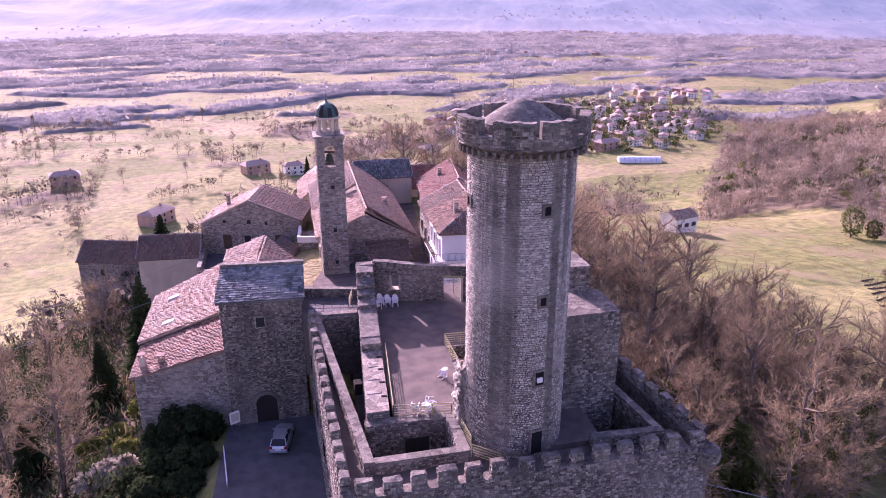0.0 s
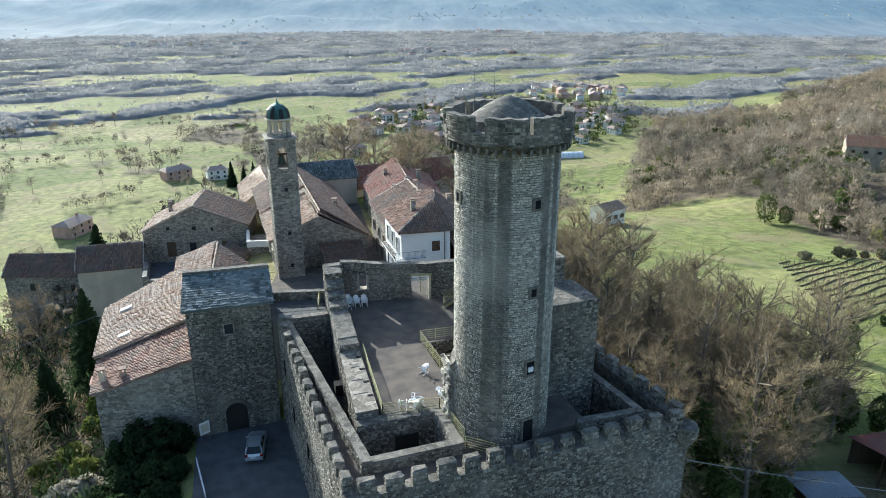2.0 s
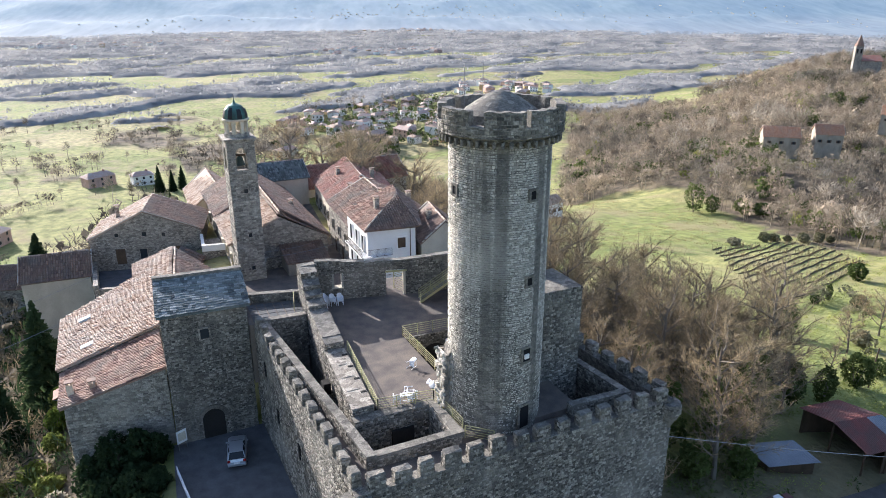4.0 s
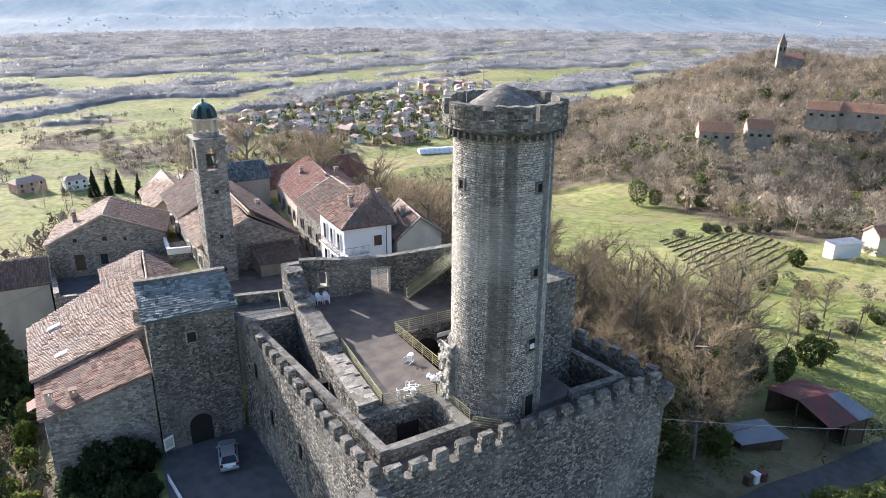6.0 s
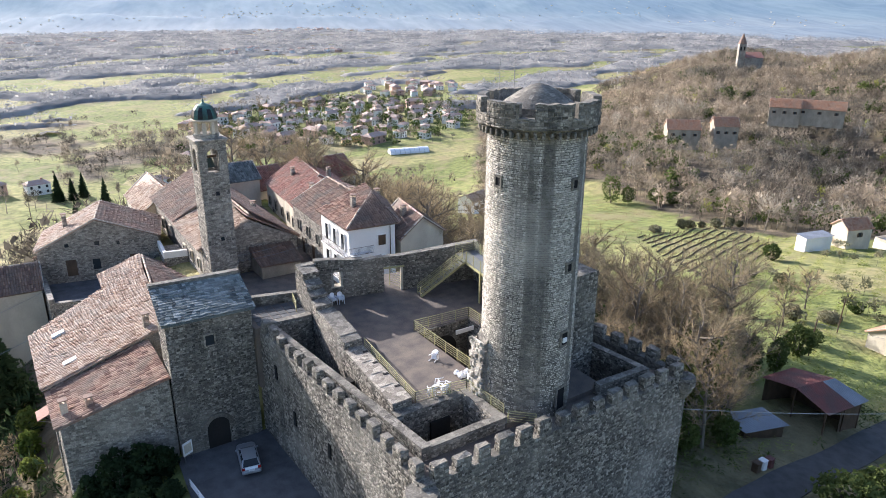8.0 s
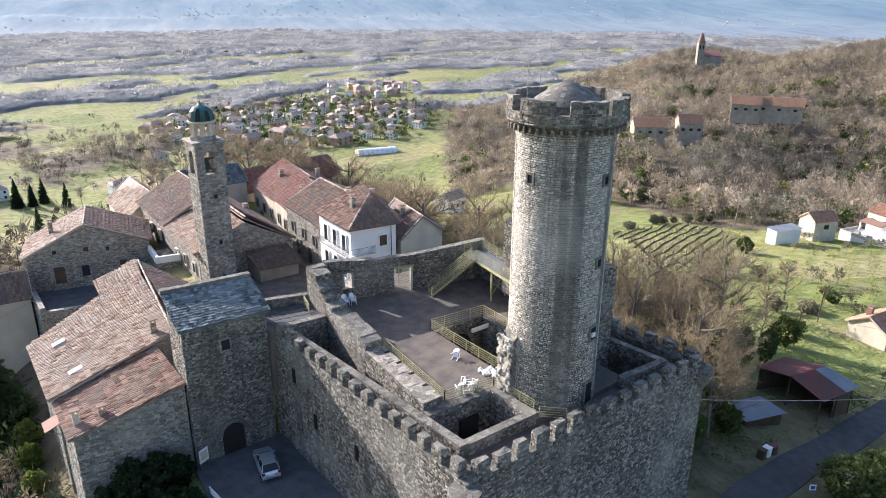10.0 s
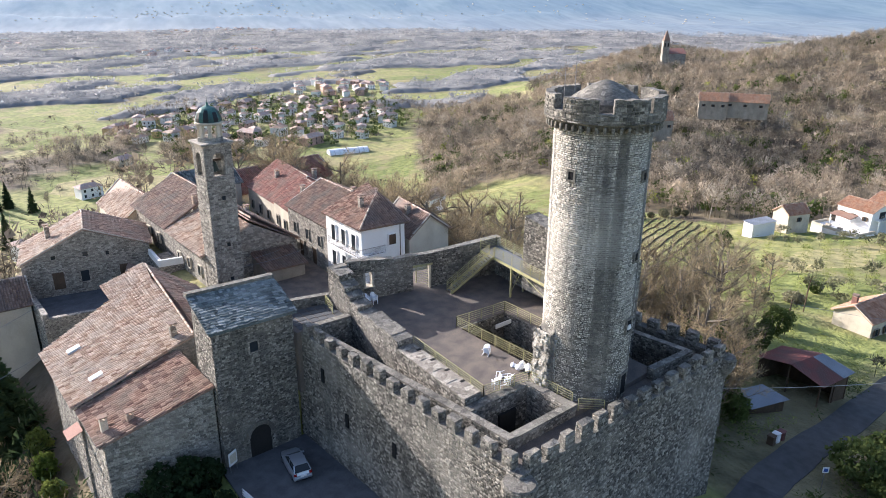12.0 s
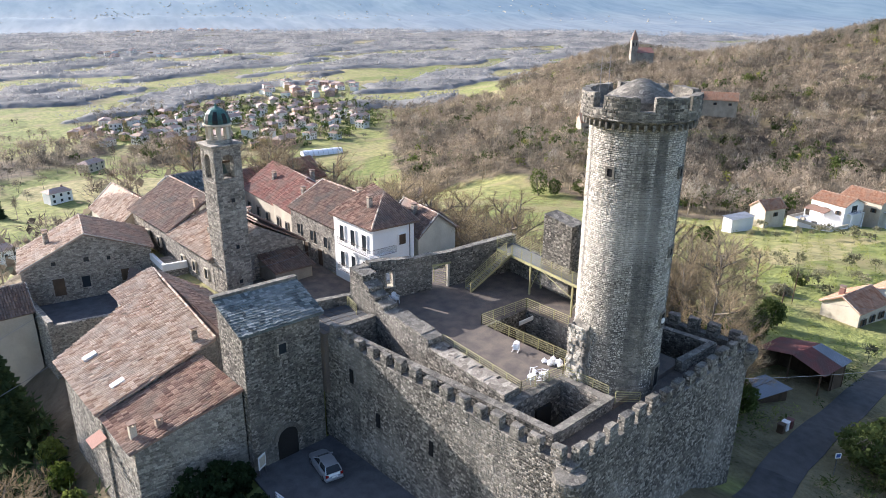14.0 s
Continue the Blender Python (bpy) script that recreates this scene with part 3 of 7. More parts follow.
for k, (a0, a1) in enumerate(((4, 58), (68, 110), (120, 163), (176, 212), (226, 262), (266, 303), (315, 354))):
    a0, a1 = radians(a0), radians(a1)
    m = 10
    bm = bmesh.new()
    rows = []
    zt = 33.1 + rng.uniform(-0.06, 0.08)
    for i in range(m + 1):
        an = a0 + (a1 - a0) * i / m
        jz = rng.uniform(-0.05, 0.05)
        rows.append([bm.verts.new((KX + r * math.cos(an), KY + r * math.sin(an), z)) for r, z in ((CR, 32.1), (CR, zt + jz), (CR - 0.55, zt + jz), (CR - 0.55, 32.1))])
    for A, C in zip(rows, rows[1:]):
        for i in range(4):
            bm.faces.new((A[i], C[i], C[(i + 1) % 4], A[(i + 1) % 4]))
    bm.faces.new(rows[0])
    bm.faces.new(rows[-1][::-1])
    mer = part("merlon", bm, STONE_CORE, keep)
    v, q = rubble(lambda u, vv, d: (KX + (CR + d) * math.cos(a0 + u / CR), KY + (CR + d) * math.sin(a0 + u / CR), 32.12 + vv), (a1 - a0) * CR, 0.95, course=0.2, length=(0.2, 0.45))
    raw("masonry", v, q, STONE, mer, kind="stuff")
for i in range(46):
    an = 360 * i / 46
    part("corbel", B(-0.1, -0.32, -0.3, 0.1, 0.25, 0.12, pose(KX + (KR + 0.3) * math.cos(radians(an)), KY + (KR + 0.3) * math.sin(radians(an)), 31.15, 0, 0, an + 90), 0.03), STONE_CORE, keep)
part("roof_cone", lathe(bmesh.new(), [(2.55, 31.9), (2.5, 32.5), (2.2, 32.75), (1.2, 33.4), (0.5, 33.75), (0.1, 33.85)], KX, KY, 40), STONE_CORE, keep)
# fill of keep openings and arrow slits: a recess's shade as near-black colour
SHADE = plain_mat("painted_deep_shade", (0.012, 0.012, 0.014), 0.9)


def keep_opening(an, z, w, h, frame_label=""):
    m = pose(KX, KY, z, 0, 0, an + 90)
    bm = bmesh.new()
    for x0, z0, x1, z1 in ((-w / 2 - 0.16, -0.14, w / 2 + 0.16, 0), (-w / 2 - 0.16, h, w / 2 + 0.16, h + 0.16), (-w / 2 - 0.16, 0, -w / 2, h), (w / 2, 0, w / 2 + 0.16, h)):
        box(bm, x0, -KR - 0.13, z0, x1, -KR + 0.4, z1, m)
    fr = part("window_frame", bm, STONE_CORE, keep)
    part("opening", B(-w / 2, -KR - 0.09, 0, w / 2, -KR + 0.4, h, m), SHADE, fr)
    return m


keep_opening(-80.5, 27.45, 0.42, 0.55)
keep_opening(-80.5, 21.6, 0.42, 0.55)
m = keep_opening(-80.5, 16.0, 0.62, 0.95)
part("lamp", B(-0.2, -KR - 0.2, 0.2, 0.2, -KR - 0.05, 0.55, m, 0.03), WHITE, keep, "white floodlight box")
keep_opening(-80.5, 10.75, 0.8, 1.7)
keep_opening(184.5, 27.5, 0.4, 0.55)
stub = part("wall_stub", P([(10.7, 40.9), (11.3, 40.9), (11.5, 42.6), (10.8, 42.6)], 10.6, [15.6, 16.3, 16.0, 14.6]), STONE_CORE, keep)
for a, c in (((10.7, 42.6), (10.7, 40.9)), ((10.7, 40.9), (11.3, 40.9)), ((11.5, 42.6), (10.8, 42.6))):
    f, L = face_map(a, c, 10.7)
    v, q = rubble(f, L, 5.3, top=lambda u: 5.0, course=0.28, length=(0.25, 0.5), depth=(0.02, 0.32))
    raw("masonry", v, q, STONE_KEEP, stub, kind="stuff")
mast = thing("antenna_mast", "thin metal antenna masts on top of the keep", "antenna")
METAL = plain_mat("galvanised_metal", (0.3, 0.3, 0.31), 0.45, 0.8)
for x, y in ((13.0, 43.2), (14.6, 43.6)):
    part("mast", beam(bmesh.new(), (x, y, 31.8), (x, y, 35.2), 0.035), METAL, mast)
    for k in range(4):
        part("aerial_arm", beam(bmesh.new(), (x - 0.5, y, 34.0 + 0.32 * k), (x + 0.5, y + 0.15, 34.05 + 0.32 * k), 0.018), METAL, mast)

# gate tower
gate = thing("gate_tower", "square stone gate tower with a slate roof and an arched gateway", "tower")
GT = [(-6.9, 61.8), (0.45, 61.8), (0.7, 66.3), (-6.5, 66.9)]
stone_block("body", GT, -2, [13.3, 13.0, 14.4, 14.4], gate, holes={0: [(2.2, 1.9, 4.5, 5.2), (3.0, 12.2, 4.0, 13.5)]})


# ---- roofs and houses ----
def tiled(name, poly, material, parent, width=0.3, run=0.5, thick=0.14, lift=0.1):
    """A roof plane with rows of barrel tiles. poly: its corners in order, seen from outside anticlockwise, the first two along the eave."""
    p = [Vector(q) for q in poly]
    nrm = (p[1] - p[0]).cross(p[2] - p[0]).normalized()
    if nrm.z < 0:
        nrm = -nrm
    e = (p[1] - p[0]).normalized()
    g = nrm.cross(e)
    if g.z < 0:
        g = -g
    q2 = [((v - p[0]).dot(e), (v - p[0]).dot(g)) for v in p]
    verts = [tuple(v) for v in p] + [tuple(v - nrm * thick) for v in p]
    n = len(p)
    faces = [tuple(range(n)), tuple(range(2 * n - 1, n - 1, -1))] + [(i, n + i, n + (i + 1) % n, (i + 1) % n) for i in range(n)]
    u0, u1 = min(u for u, _ in q2), max(u for u, _ in q2)
    cols = max(2, int((u1 - u0) / width))
    w = (u1 - u0) / cols
    for c in range(cols):
        u = u0 + (c + 0.5) * w
        cuts = []
        for i in range(n):
            (ua, va), (ub, vb) = q2[i], q2[(i + 1) % n]
            if (ua - u) * (ub - u) < 0:
                cuts.append(va + (vb - va) * (u - ua) / (ub - ua))
        if len(cuts) < 2:
            continue
        lo, hi = min(cuts), max(cuts)
        rows = max(1, int((hi - lo) / run))
        r = (hi - lo) / rows
        for k in range(rows):
            if rng.random() < 0.012:
                continue
            v0, v1 = lo + k * r - 0.05, lo + (k + 1) * r + 0.03
            du, dz = rng.uniform(-0.025, 0.025), rng.uniform(-0.012, 0.02)
            b = len(verts)
            for vv, up, wd in ((v0, 0.085, 0.43), (v1, 0.0, 0.3)):
                for x, h in ((-wd, 0.0), (-wd * 0.5, 0.75), (wd * 0.5, 0.75), (wd, 0.0)):
                    verts.append(tuple(p[0] + e * (u + du + x * w) + g * vv + nrm * (h * lift * 1.5 + up + dz)))
            faces += [(b, b + 1, b + 5, b + 4), (b + 1, b + 2, b + 6, b + 5), (b + 2, b + 3, b + 7, b + 6), (b, b + 3, b + 2, b + 1)]
    return raw(name, verts, faces, material, parent)


def ridge_tiles(a, c, material, parent, r=0.13):
    a, c = Vector(a), Vector(c)
    L = (c - a).length
    bm = bmesh.new()
    k = max(2, int(L / 0.45))
    for i in range(k):
        beam(bm, a.lerp(c, i / k), a.lerp(c, (i + 1.08) / k) + Vector((0, 0, rng.uniform(-0.02, 0.02))), r * rng.uniform(1.2, 1.45), sides=6)
    return part("ridge_tile", bm, material, parent)


def window(parent, a, c, z0, u, v, w, h, style="plain", material=None):
    """A window on the upright face from a to c (outside on the right), u along and v up from z0: frame, pane, sill, shutters."""
    f, L = face_map(a, c, z0)
    ang = math.degrees(math.atan2(c[1] - a[1], c[0] - a[0]))
    m = Matrix.Translation(f(u, v, 0)) @ pose(0, 0, 0, 0, 0, ang)
    bm = bmesh.new()
    for x0, z0_, x1, z1_ in ((-w / 2 - 0.12, -0.1, w / 2 + 0.12, 0), (-w / 2 - 0.12, h, w / 2 + 0.12, h + 0.12), (-w / 2 - 0.12, 0, -w / 2, h), (w / 2, 0, w / 2 + 0.12, h)):
        box(bm, x0, -0.17, z0_, x1, 0.1, z1_, m)
    fr = part("window_frame", bm, material or STONE_HOUSE_CORE, parent)
    part("pane" if style != "door" else "door_leaf", B(-w / 2, -0.11, 0, w / 2, 0.05, h, m), GLASS if style in ("plain", "shut") else WOOD, fr)
    if style == "shut":
        for sx in (-1, 1):
            part("shutter", B(sx * w * 0.75 - w * 0.25, -0.22, 0, sx * w * 0.75 + w * 0.25, -0.17, h, m), WOOD, fr)
    return fr


def chimney(x, y, z0, z1, material=None, w=0.55):
    ob = thing("chimney", "small rendered roof chimney with a tiled cap", "chimney", "roof chimneys")
    part("chimney_shaft", B(x - w / 2, y - w / 2, z0, x + w / 2, y + w / 2, z1, bevel=0.03), material or STONE_HOUSE_CORE, ob)
    for dx in (-1, 1):
        part("pier", B(x + dx * w * 0.36 - 0.08, y - w / 2, z1, x + dx * w * 0.36 + 0.08, y + w / 2, z1 + 0.25), TILE, ob)
    part("cap", B(x - w / 2 - 0.1, y - w / 2 - 0.1, z1 + 0.25, x + w / 2 + 0.1, y + w / 2 + 0.1, z1 + 0.34, bevel=0.03), TILE_DARK, ob)
    return ob


def walls(parent, poly, z0, z1, sides=None, plaster=None, holes=None):
    if plaster:
        return part("wall", P(poly, z0, z1), plaster, parent)
    return stone_block("wall", poly, z0, z1, parent, sides, STONE_HOUSE, STONE_HOUSE_CORE, holes, course=0.2, length=(0.2, 0.5), depth=(0.01, 0.06))


def gabled(name, label, a, b, c, d, z0, eave, ridge, tile=TILE, plaster=None, over=0.35, sides=None, eave2=None, tile2=None, wins=()):
    """A house with its ridge from the middle of side a-b to the middle of side c-d (plan anticlockwise: a, b, c, d)."""
    ob = thing(name, label, "house", "village houses")
    a, b, c, d = (Vector((*q, 0)) for q in (a, b, c, d))
    m1, m2 = (a + b) / 2, (c + d) / 2
    e2 = eave if eave2 is None else eave2
    walls(ob, [tuple(q[:2]) for q in (a, b, c, d)], z0, [eave, e2, e2, eave], sides, plaster)
    for s0, s1, mm in ((a, b, m1), (c, d, m2)):
        bm = bmesh.new()
        za, zb = (eave, e2) if s0 is a else (e2, eave)
        out = (m1 - m2).normalized() * (1 if s0 is a else -1)
        f = [Vector((s0.x, s0.y, za)), Vector((s1.x, s1.y, zb)), Vector((mm.x, mm.y, ridge))]
        lo = [bm.verts.new(q) for q in f]
        hi = [bm.verts.new(q - out * 0.4) for q in f]
        bm.faces.new(lo)
        bm.faces.new(hi[::-1])
        for i in range(3):
            bm.faces.new((lo[i], hi[i], hi[(i + 1) % 3], lo[(i + 1) % 3]))
        part("gable", bm, plaster or STONE_HOUSE_CORE, ob)
    ax = (m1 - m2).normalized() * over

    def slope(p, q, low, t):
        rp, rq = Vector((m1.x, m1.y, ridge)) if p in (a, b) else Vector((m2.x, m2.y, ridge)), Vector((m2.x, m2.y, ridge)) if p in (a, b) else Vector((m1.x, m1.y, ridge))
        P0, Q0 = Vector((p.x, p.y, low)), Vector((q.x, q.y, low))
        down0, down1 = (P0 - rp).normalized() * over, (Q0 - rq).normalized() * over
        sg = 1 if p in (a, b) else -1
        up = Vector((0, 0, 0.1))
        return tiled("roof", [P0 + down0 + ax * sg + up, Q0 + down1 - ax * sg + up, rq - ax * sg + up, rp + ax * sg + up], t, ob)

    slope(b, c, e2, tile2 or tile)
    slope(d, a, eave, tile)
    ridge_tiles((m1.x, m1.y, ridge + 0.16), (m2.x, m2.y, ridge + 0.16), TILE, ob)
    for mm, corners, sg in ((m1, ((a, eave), (b, e2)), 1), (m2, ((c, e2), (d, eave)), -1)):
        for q, low in corners:
            top = Vector((mm.x, mm.y, ridge + 0.2)) + ax * sg * 0.8
            part("verge", beam(bmesh.new(), Vector((q.x, q.y, low + 0.16)) + ax * sg * 0.8, top, 0.16, 0.13), MORTAR, ob)
    ps = {0: (a, b), 1: (b, c), 2: (c, d), 3: (d, a)}
    for side, u, v, w, h, st in wins:
        p, q = ps[side]
        window(ob, tuple(p[:2]), tuple(q[:2]), z0, u, v - z0, w, h, st)
    return ob


# long house beside the gate, its roof falling to the west
long_house = thing("long_house", "old stone house with broad patched clay tile roof", "house", "village houses")
walls(long_house, [(-15.9, 71.4), (-5.3, 70.9), (-0.2, 77.5), (0.3, 86.0), (-3.2, 90.2), (-7.7, 90.0), (-8.2, 86.0), (-15.6, 83.2)], -9, [5.3, 8.6, 7.0, 7.3, 9.0, 7.6, 7.4, 5.2], sides=[0, 6, 7])
tiled("roof", [(-16.3, 83.4, 5.35), (-16.4, 71.0, 5.35), (-5.3, 70.6, 8.95), (-4.4, 79.5, 9.1), (-3.9, 86.4, 9.25), (-8.4, 86.2, 7.75)], TILE, long_house)
tiled("roof", [(-8.2, 90.5, 7.95), (-8.4, 86.3, 7.9), (-3.9, 86.4, 9.4), (-3.2, 90.7, 9.45)], TILE, long_house)
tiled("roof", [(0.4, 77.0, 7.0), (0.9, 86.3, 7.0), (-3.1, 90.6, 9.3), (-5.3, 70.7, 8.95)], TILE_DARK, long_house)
ridge_tiles((-3.1, 90.6, 9.5), (-5.3, 70.7, 9.15), TILE, long_house)
for y in (75.0, 79.2):
    part("tile_step", P([(-16.2, y), (-9.5, y - 0.3), (-9.5, y), (-16.2, y + 0.3)], [5.35, 7.55, 7.55, 5.35], [5.52, 7.72, 7.72, 5.52]), TILE_DARK, long_house)
# skylights in white, the bright reflection on their glass put in as paint
for x, y in ((-13.6, 73.4), (-13.8, 80.2)):
    part("skylight", P([(x - 0.6, y - 0.35), (x + 0.6, y - 0.35), (x + 0.6, y + 0.35), (x - 0.6, y + 0.35)], [6.1 + (x + 13.6) * 0.3, 6.46, 6.46, 6.1], [6.32, 6.7, 6.7, 6.32]), WHITE, long_house)
chimney(-6.6, 72.4, 8.0, 9.7)
gate_house = thing("gate_house", "low stone house with a red clay tile roof", "house", "village houses")
walls(gate_house, [(-15.7, 64.2), (-7.0, 62.6), (-6.9, 70.8), (-15.7, 71.3)], -9, [4.9, 7.7, 7.7, 4.9], sides=[0, 3])
tiled("roof", [(-16.1, 71.2, 4.95), (-16.1, 64.2, 4.95), (-6.9, 62.4, 7.95), (-6.9, 70.7, 7.95)], TILE_RUST, gate_house)
chimney(-15.1, 65.9, 4.8, 6.4, PLASTER)
chimney(-13.2, 65.2, 5.6, 6.5, TILE)

# gate tower roof, arch, windows
SL = [Vector(q) for q in ((-7.2, 61.5, 13.2), (0.75, 61.5, 13.0), (0.95, 66.5, 14.75), (-6.8, 67.1, 14.75))]
bm = bmesh.new()
top = [bm.verts.new(q) for q in SL]
bot = [bm.verts.new(q - Vector((0, 0, 0.16))) for q in SL]
bm.faces.new(top)
bm.faces.new(bot[::-1])
for i in range(4):
    bm.faces.new((bot[i], bot[(i + 1) % 4], top[(i + 1) % 4], top[i]))
roof = part("roof", bm, SLATE, gate)
v, q = [], []
for r in range(17):
    u = -0.1
    while u < 1.0:
        w = rng.uniform(0.028, 0.075)
        t0, t1 = r / 17, (r + 1.5) / 17
        k = len(v)
        for uu, tt, h in ((u, t0, 0.1), (u + w, t0, 0.1), (u + w * rng.uniform(0.85, 1), min(1, t1), 0.03), (u + w * 0.05, min(1, t1), 0.03)):
            pt = SL[0].lerp(SL[1], min(1.01, max(-0.01, uu))).lerp(SL[3].lerp(SL[2], min(1.01, max(-0.01, uu))), tt + rng.uniform(-0.012, 0.012))
            v.append(tuple(pt + Vector((0, 0, h + rng.uniform(0, 0.06)))))
        for i in range(4):
            v.append((v[k + i][0], v[k + i][1], v[k + i][2] - 0.07))
        q += [(k, k + 1, k + 2, k + 3), (k, k + 4, k + 5, k + 1), (k + 1, k + 5, k + 6, k + 2), (k + 3, k + 7, k + 4, k)]
        u += w
raw("slate_slab", v, q, SLATE, roof, kind="stuff")
part("coping", P([(-6.9, 66.6), (1.0, 66.0), (1.0, 66.6), (-6.9, 67.2)], 14.6, 14.98), STONE_CORE, gate)


def arch(bm, m, w, h, t=0.3, depth=0.4, n=10, grow=0.0):
    """A round-headed opening's shape as a solid."""
    r = w / 2
    pts = [(-r, 0), (r, 0)] + [(r * math.cos(math.pi * i / n), h - r + r * math.sin(math.pi * i / n)) for i in range(n + 1)]
    lo = [bm.verts.new(m @ Vector((x, -grow, z))) for x, z in pts]
    hi = [bm.verts.new(m @ Vector((x, depth, z))) for x, z in pts]
    bm.faces.new(lo[::-1])
    bm.faces.new(hi)
    for i in range(len(pts)):
        j = (i + 1) % len(pts)
        bm.faces.new((lo[i], lo[j], hi[j], hi[i]))
    return bm


def arch_ring(parent, m, w, h, material, t=0.4, n=11, out=0.12):
    r = w / 2
    for i in range(n):
        a0, a1 = math.pi * (i + 0.04) / n, math.pi * (i + 0.96) / n
        bm = bmesh.new()
        c = [(r * math.cos(a0), r * math.sin(a0)), ((r + t) * math.cos(a0), (r + t) * math.sin(a0)), ((r + t) * math.cos(a1), (r + t) * math.sin(a1)), (r * math.cos(a1), r * math.sin(a1))]
        lo = [bm.verts.new(m @ Vector((x, -out, h - r + z))) for x, z in c]
        hi = [bm.verts.new(m @ Vector((x, 0.3, h - r + z))) for x, z in c]
        bm.faces.new(lo[::-1])
        bm.faces.new(hi)
        for k in range(4):
            bm.faces.new((lo[k], lo[(k + 1) % 4], hi[(k + 1) % 4], hi[k]))
        part("arch_stone", bm, material, parent)


GATE_M = pose(-3.55, 61.8, 0.0)
# fill of arches, doorways and niches: inner shade put into the colour
DARK = plain_mat("painted_shade", (0.03, 0.028, 0.026), 0.95)

# church and bell tower
church = thing("church", "old village church with weathered tile roofs and plastered walls", "church")
walls(church, [(3.9, 90.6), (16.5, 90.6), (16.5, 117.0), (4.2, 117.0)], 0, [8.6, 8.2, 8.2, 8.6], sides=[0])
tiled("roof", [(3.4, 103.0, 8.75), (3.3, 90.2, 8.75), (10.0, 90.2, 11.6), (10.2, 103.0, 11.6)], TILE, church)
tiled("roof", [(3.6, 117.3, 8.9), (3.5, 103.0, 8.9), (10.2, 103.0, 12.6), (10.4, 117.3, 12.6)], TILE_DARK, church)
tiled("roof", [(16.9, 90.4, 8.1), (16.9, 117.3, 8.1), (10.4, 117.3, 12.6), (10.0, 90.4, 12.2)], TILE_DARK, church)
ridge_tiles((10.2, 90.4, 12.4), (10.4, 117.3, 12.8), TILE, church)
bm = bmesh.new()
lo = [bm.verts.new((x, 90.55, z)) for x, z in ((3.9, 8.4), (16.5, 8.1), (10.05, 11.6))]
hi = [bm.verts.new((x, 90.95, z)) for x, z in ((3.9, 8.4), (16.5, 8.1), (10.05, 11.6))]
bm.faces.new(lo)
bm.faces.new(hi[::-1])
for i in range(3):
    bm.faces.new((lo[i], hi[i], hi[(i + 1) % 3], lo[(i + 1) % 3]))
part("gable", bm, STONE_HOUSE_CORE, church)
chimney(8.2, 103.6, 10.5, 12.6, TILE)
for u, v in ((92.5, 5.6), (96.0, 5.6), (99.5, 5.4), (107.0, 6.0), (111.0, 6.0)):
    window(church, (3.9, 120.0), (3.9, 90.6), 0, 120.0 - u, v, 0.8, 1.3, "plain", PLASTER)
porch = thing("church_porch", "small porch building with a mossy tile roof on the square", "porch")
walls(porch, [(10.0, 86.5), (15.2, 86.5), (15.2, 90.6), (10.0, 90.6)], 0, [6.3, 6.2, 7.2, 7.2], plaster=OLD_RENDER)
tiled("roof", [(9.8, 86.2, 6.5), (15.6, 86.2, 6.3), (15.6, 90.7, 7.6), (9.8, 90.7, 7.7)], TILE_DARK, porch)

bell_tower = thing("bell_tower", "slender square stone bell tower with arched belfry and domed lantern", "bell tower")
BX0, BX1, BY0, BY1 = 3.95, 7.25, 87.2, 90.5
for z0, z1 in ((-4, 9.0), (9.2, 15.1), (15.3, 18.6)):
    stone_block("stage", [(BX0, BY0), (BX1, BY0), (BX1, BY1), (BX0, BY1)], z0, z1, bell_tower, None, STONE_HOUSE, STONE_HOUSE_CORE, course=0.24, length=(0.25, 0.6), depth=(0.01, 0.06))
    part("string_course", B(BX0 - 0.08, BY0 - 0.08, z1, BX1 + 0.08, BY1 + 0.08, z1 + 0.2, bevel=0.04), STONE_HOUSE_CORE, bell_tower)
for x in (BX0, BX1 - 0.95):
    for y in (BY0, BY1 - 0.95):
        stone_block("pier", [(x, y), (x + 0.95, y), (x + 0.95, y + 0.95), (x, y + 0.95)], 18.8, 22.6, bell_tower, None, STONE_HOUSE, STONE_HOUSE_CORE, course=0.24)
for side in range(4):
    m = pose((BX0 + BX1) / 2, (BY0 + BY1) / 2, 0, 0, 0, 90 * side)
    hw = (BX1 - BX0) / 2
    part("parapet", B(-hw + 0.95, -hw, 18.8, hw - 0.95, -hw + 0.3, 19.1, m), STONE_HOUSE_CORE, bell_tower)
    r = 0.7
    bm = bmesh.new()
    n = 8
    prev = None
    for i in range(n + 1):
        an = math.pi * i / n
        c = [bm.verts.new(m @ Vector((r * math.cos(an), -hw + dy, 21.2 + r * math.sin(an)))) for dy in (0, 0.5)] + [bm.verts.new(m @ Vector((r * math.cos(an), -hw + dy, 22.6))) for dy in (0, 0.5)]
        if prev:
            for k0, k1 in ((0, 1), (2, 0), (1, 3), (3, 2)):
                bm.faces.new((prev[k0], prev[k1], c[k1], c[k0]))
        prev = c
    part("arch_head", bm, STONE_HOUSE_CORE, bell_tower)
part("cornice", B(BX0 - 0.15, BY0 - 0.15, 22.6, BX1 + 0.15, BY1 + 0.15, 22.85, bevel=0.05), STONE_HOUSE_CORE, bell_tower)
part("cornice", B(BX0 - 0.3, BY0 - 0.3, 22.85, BX1 + 0.3, BY1 + 0.3, 23.05, bevel=0.05), STONE_HOUSE_CORE, bell_tower)
BCX, BCY = (BX0 + BX1) / 2, (BY0 + BY1) / 2
BRONZE = plain_mat("bronze", (0.07, 0.09, 0.075), 0.5, 0.6)
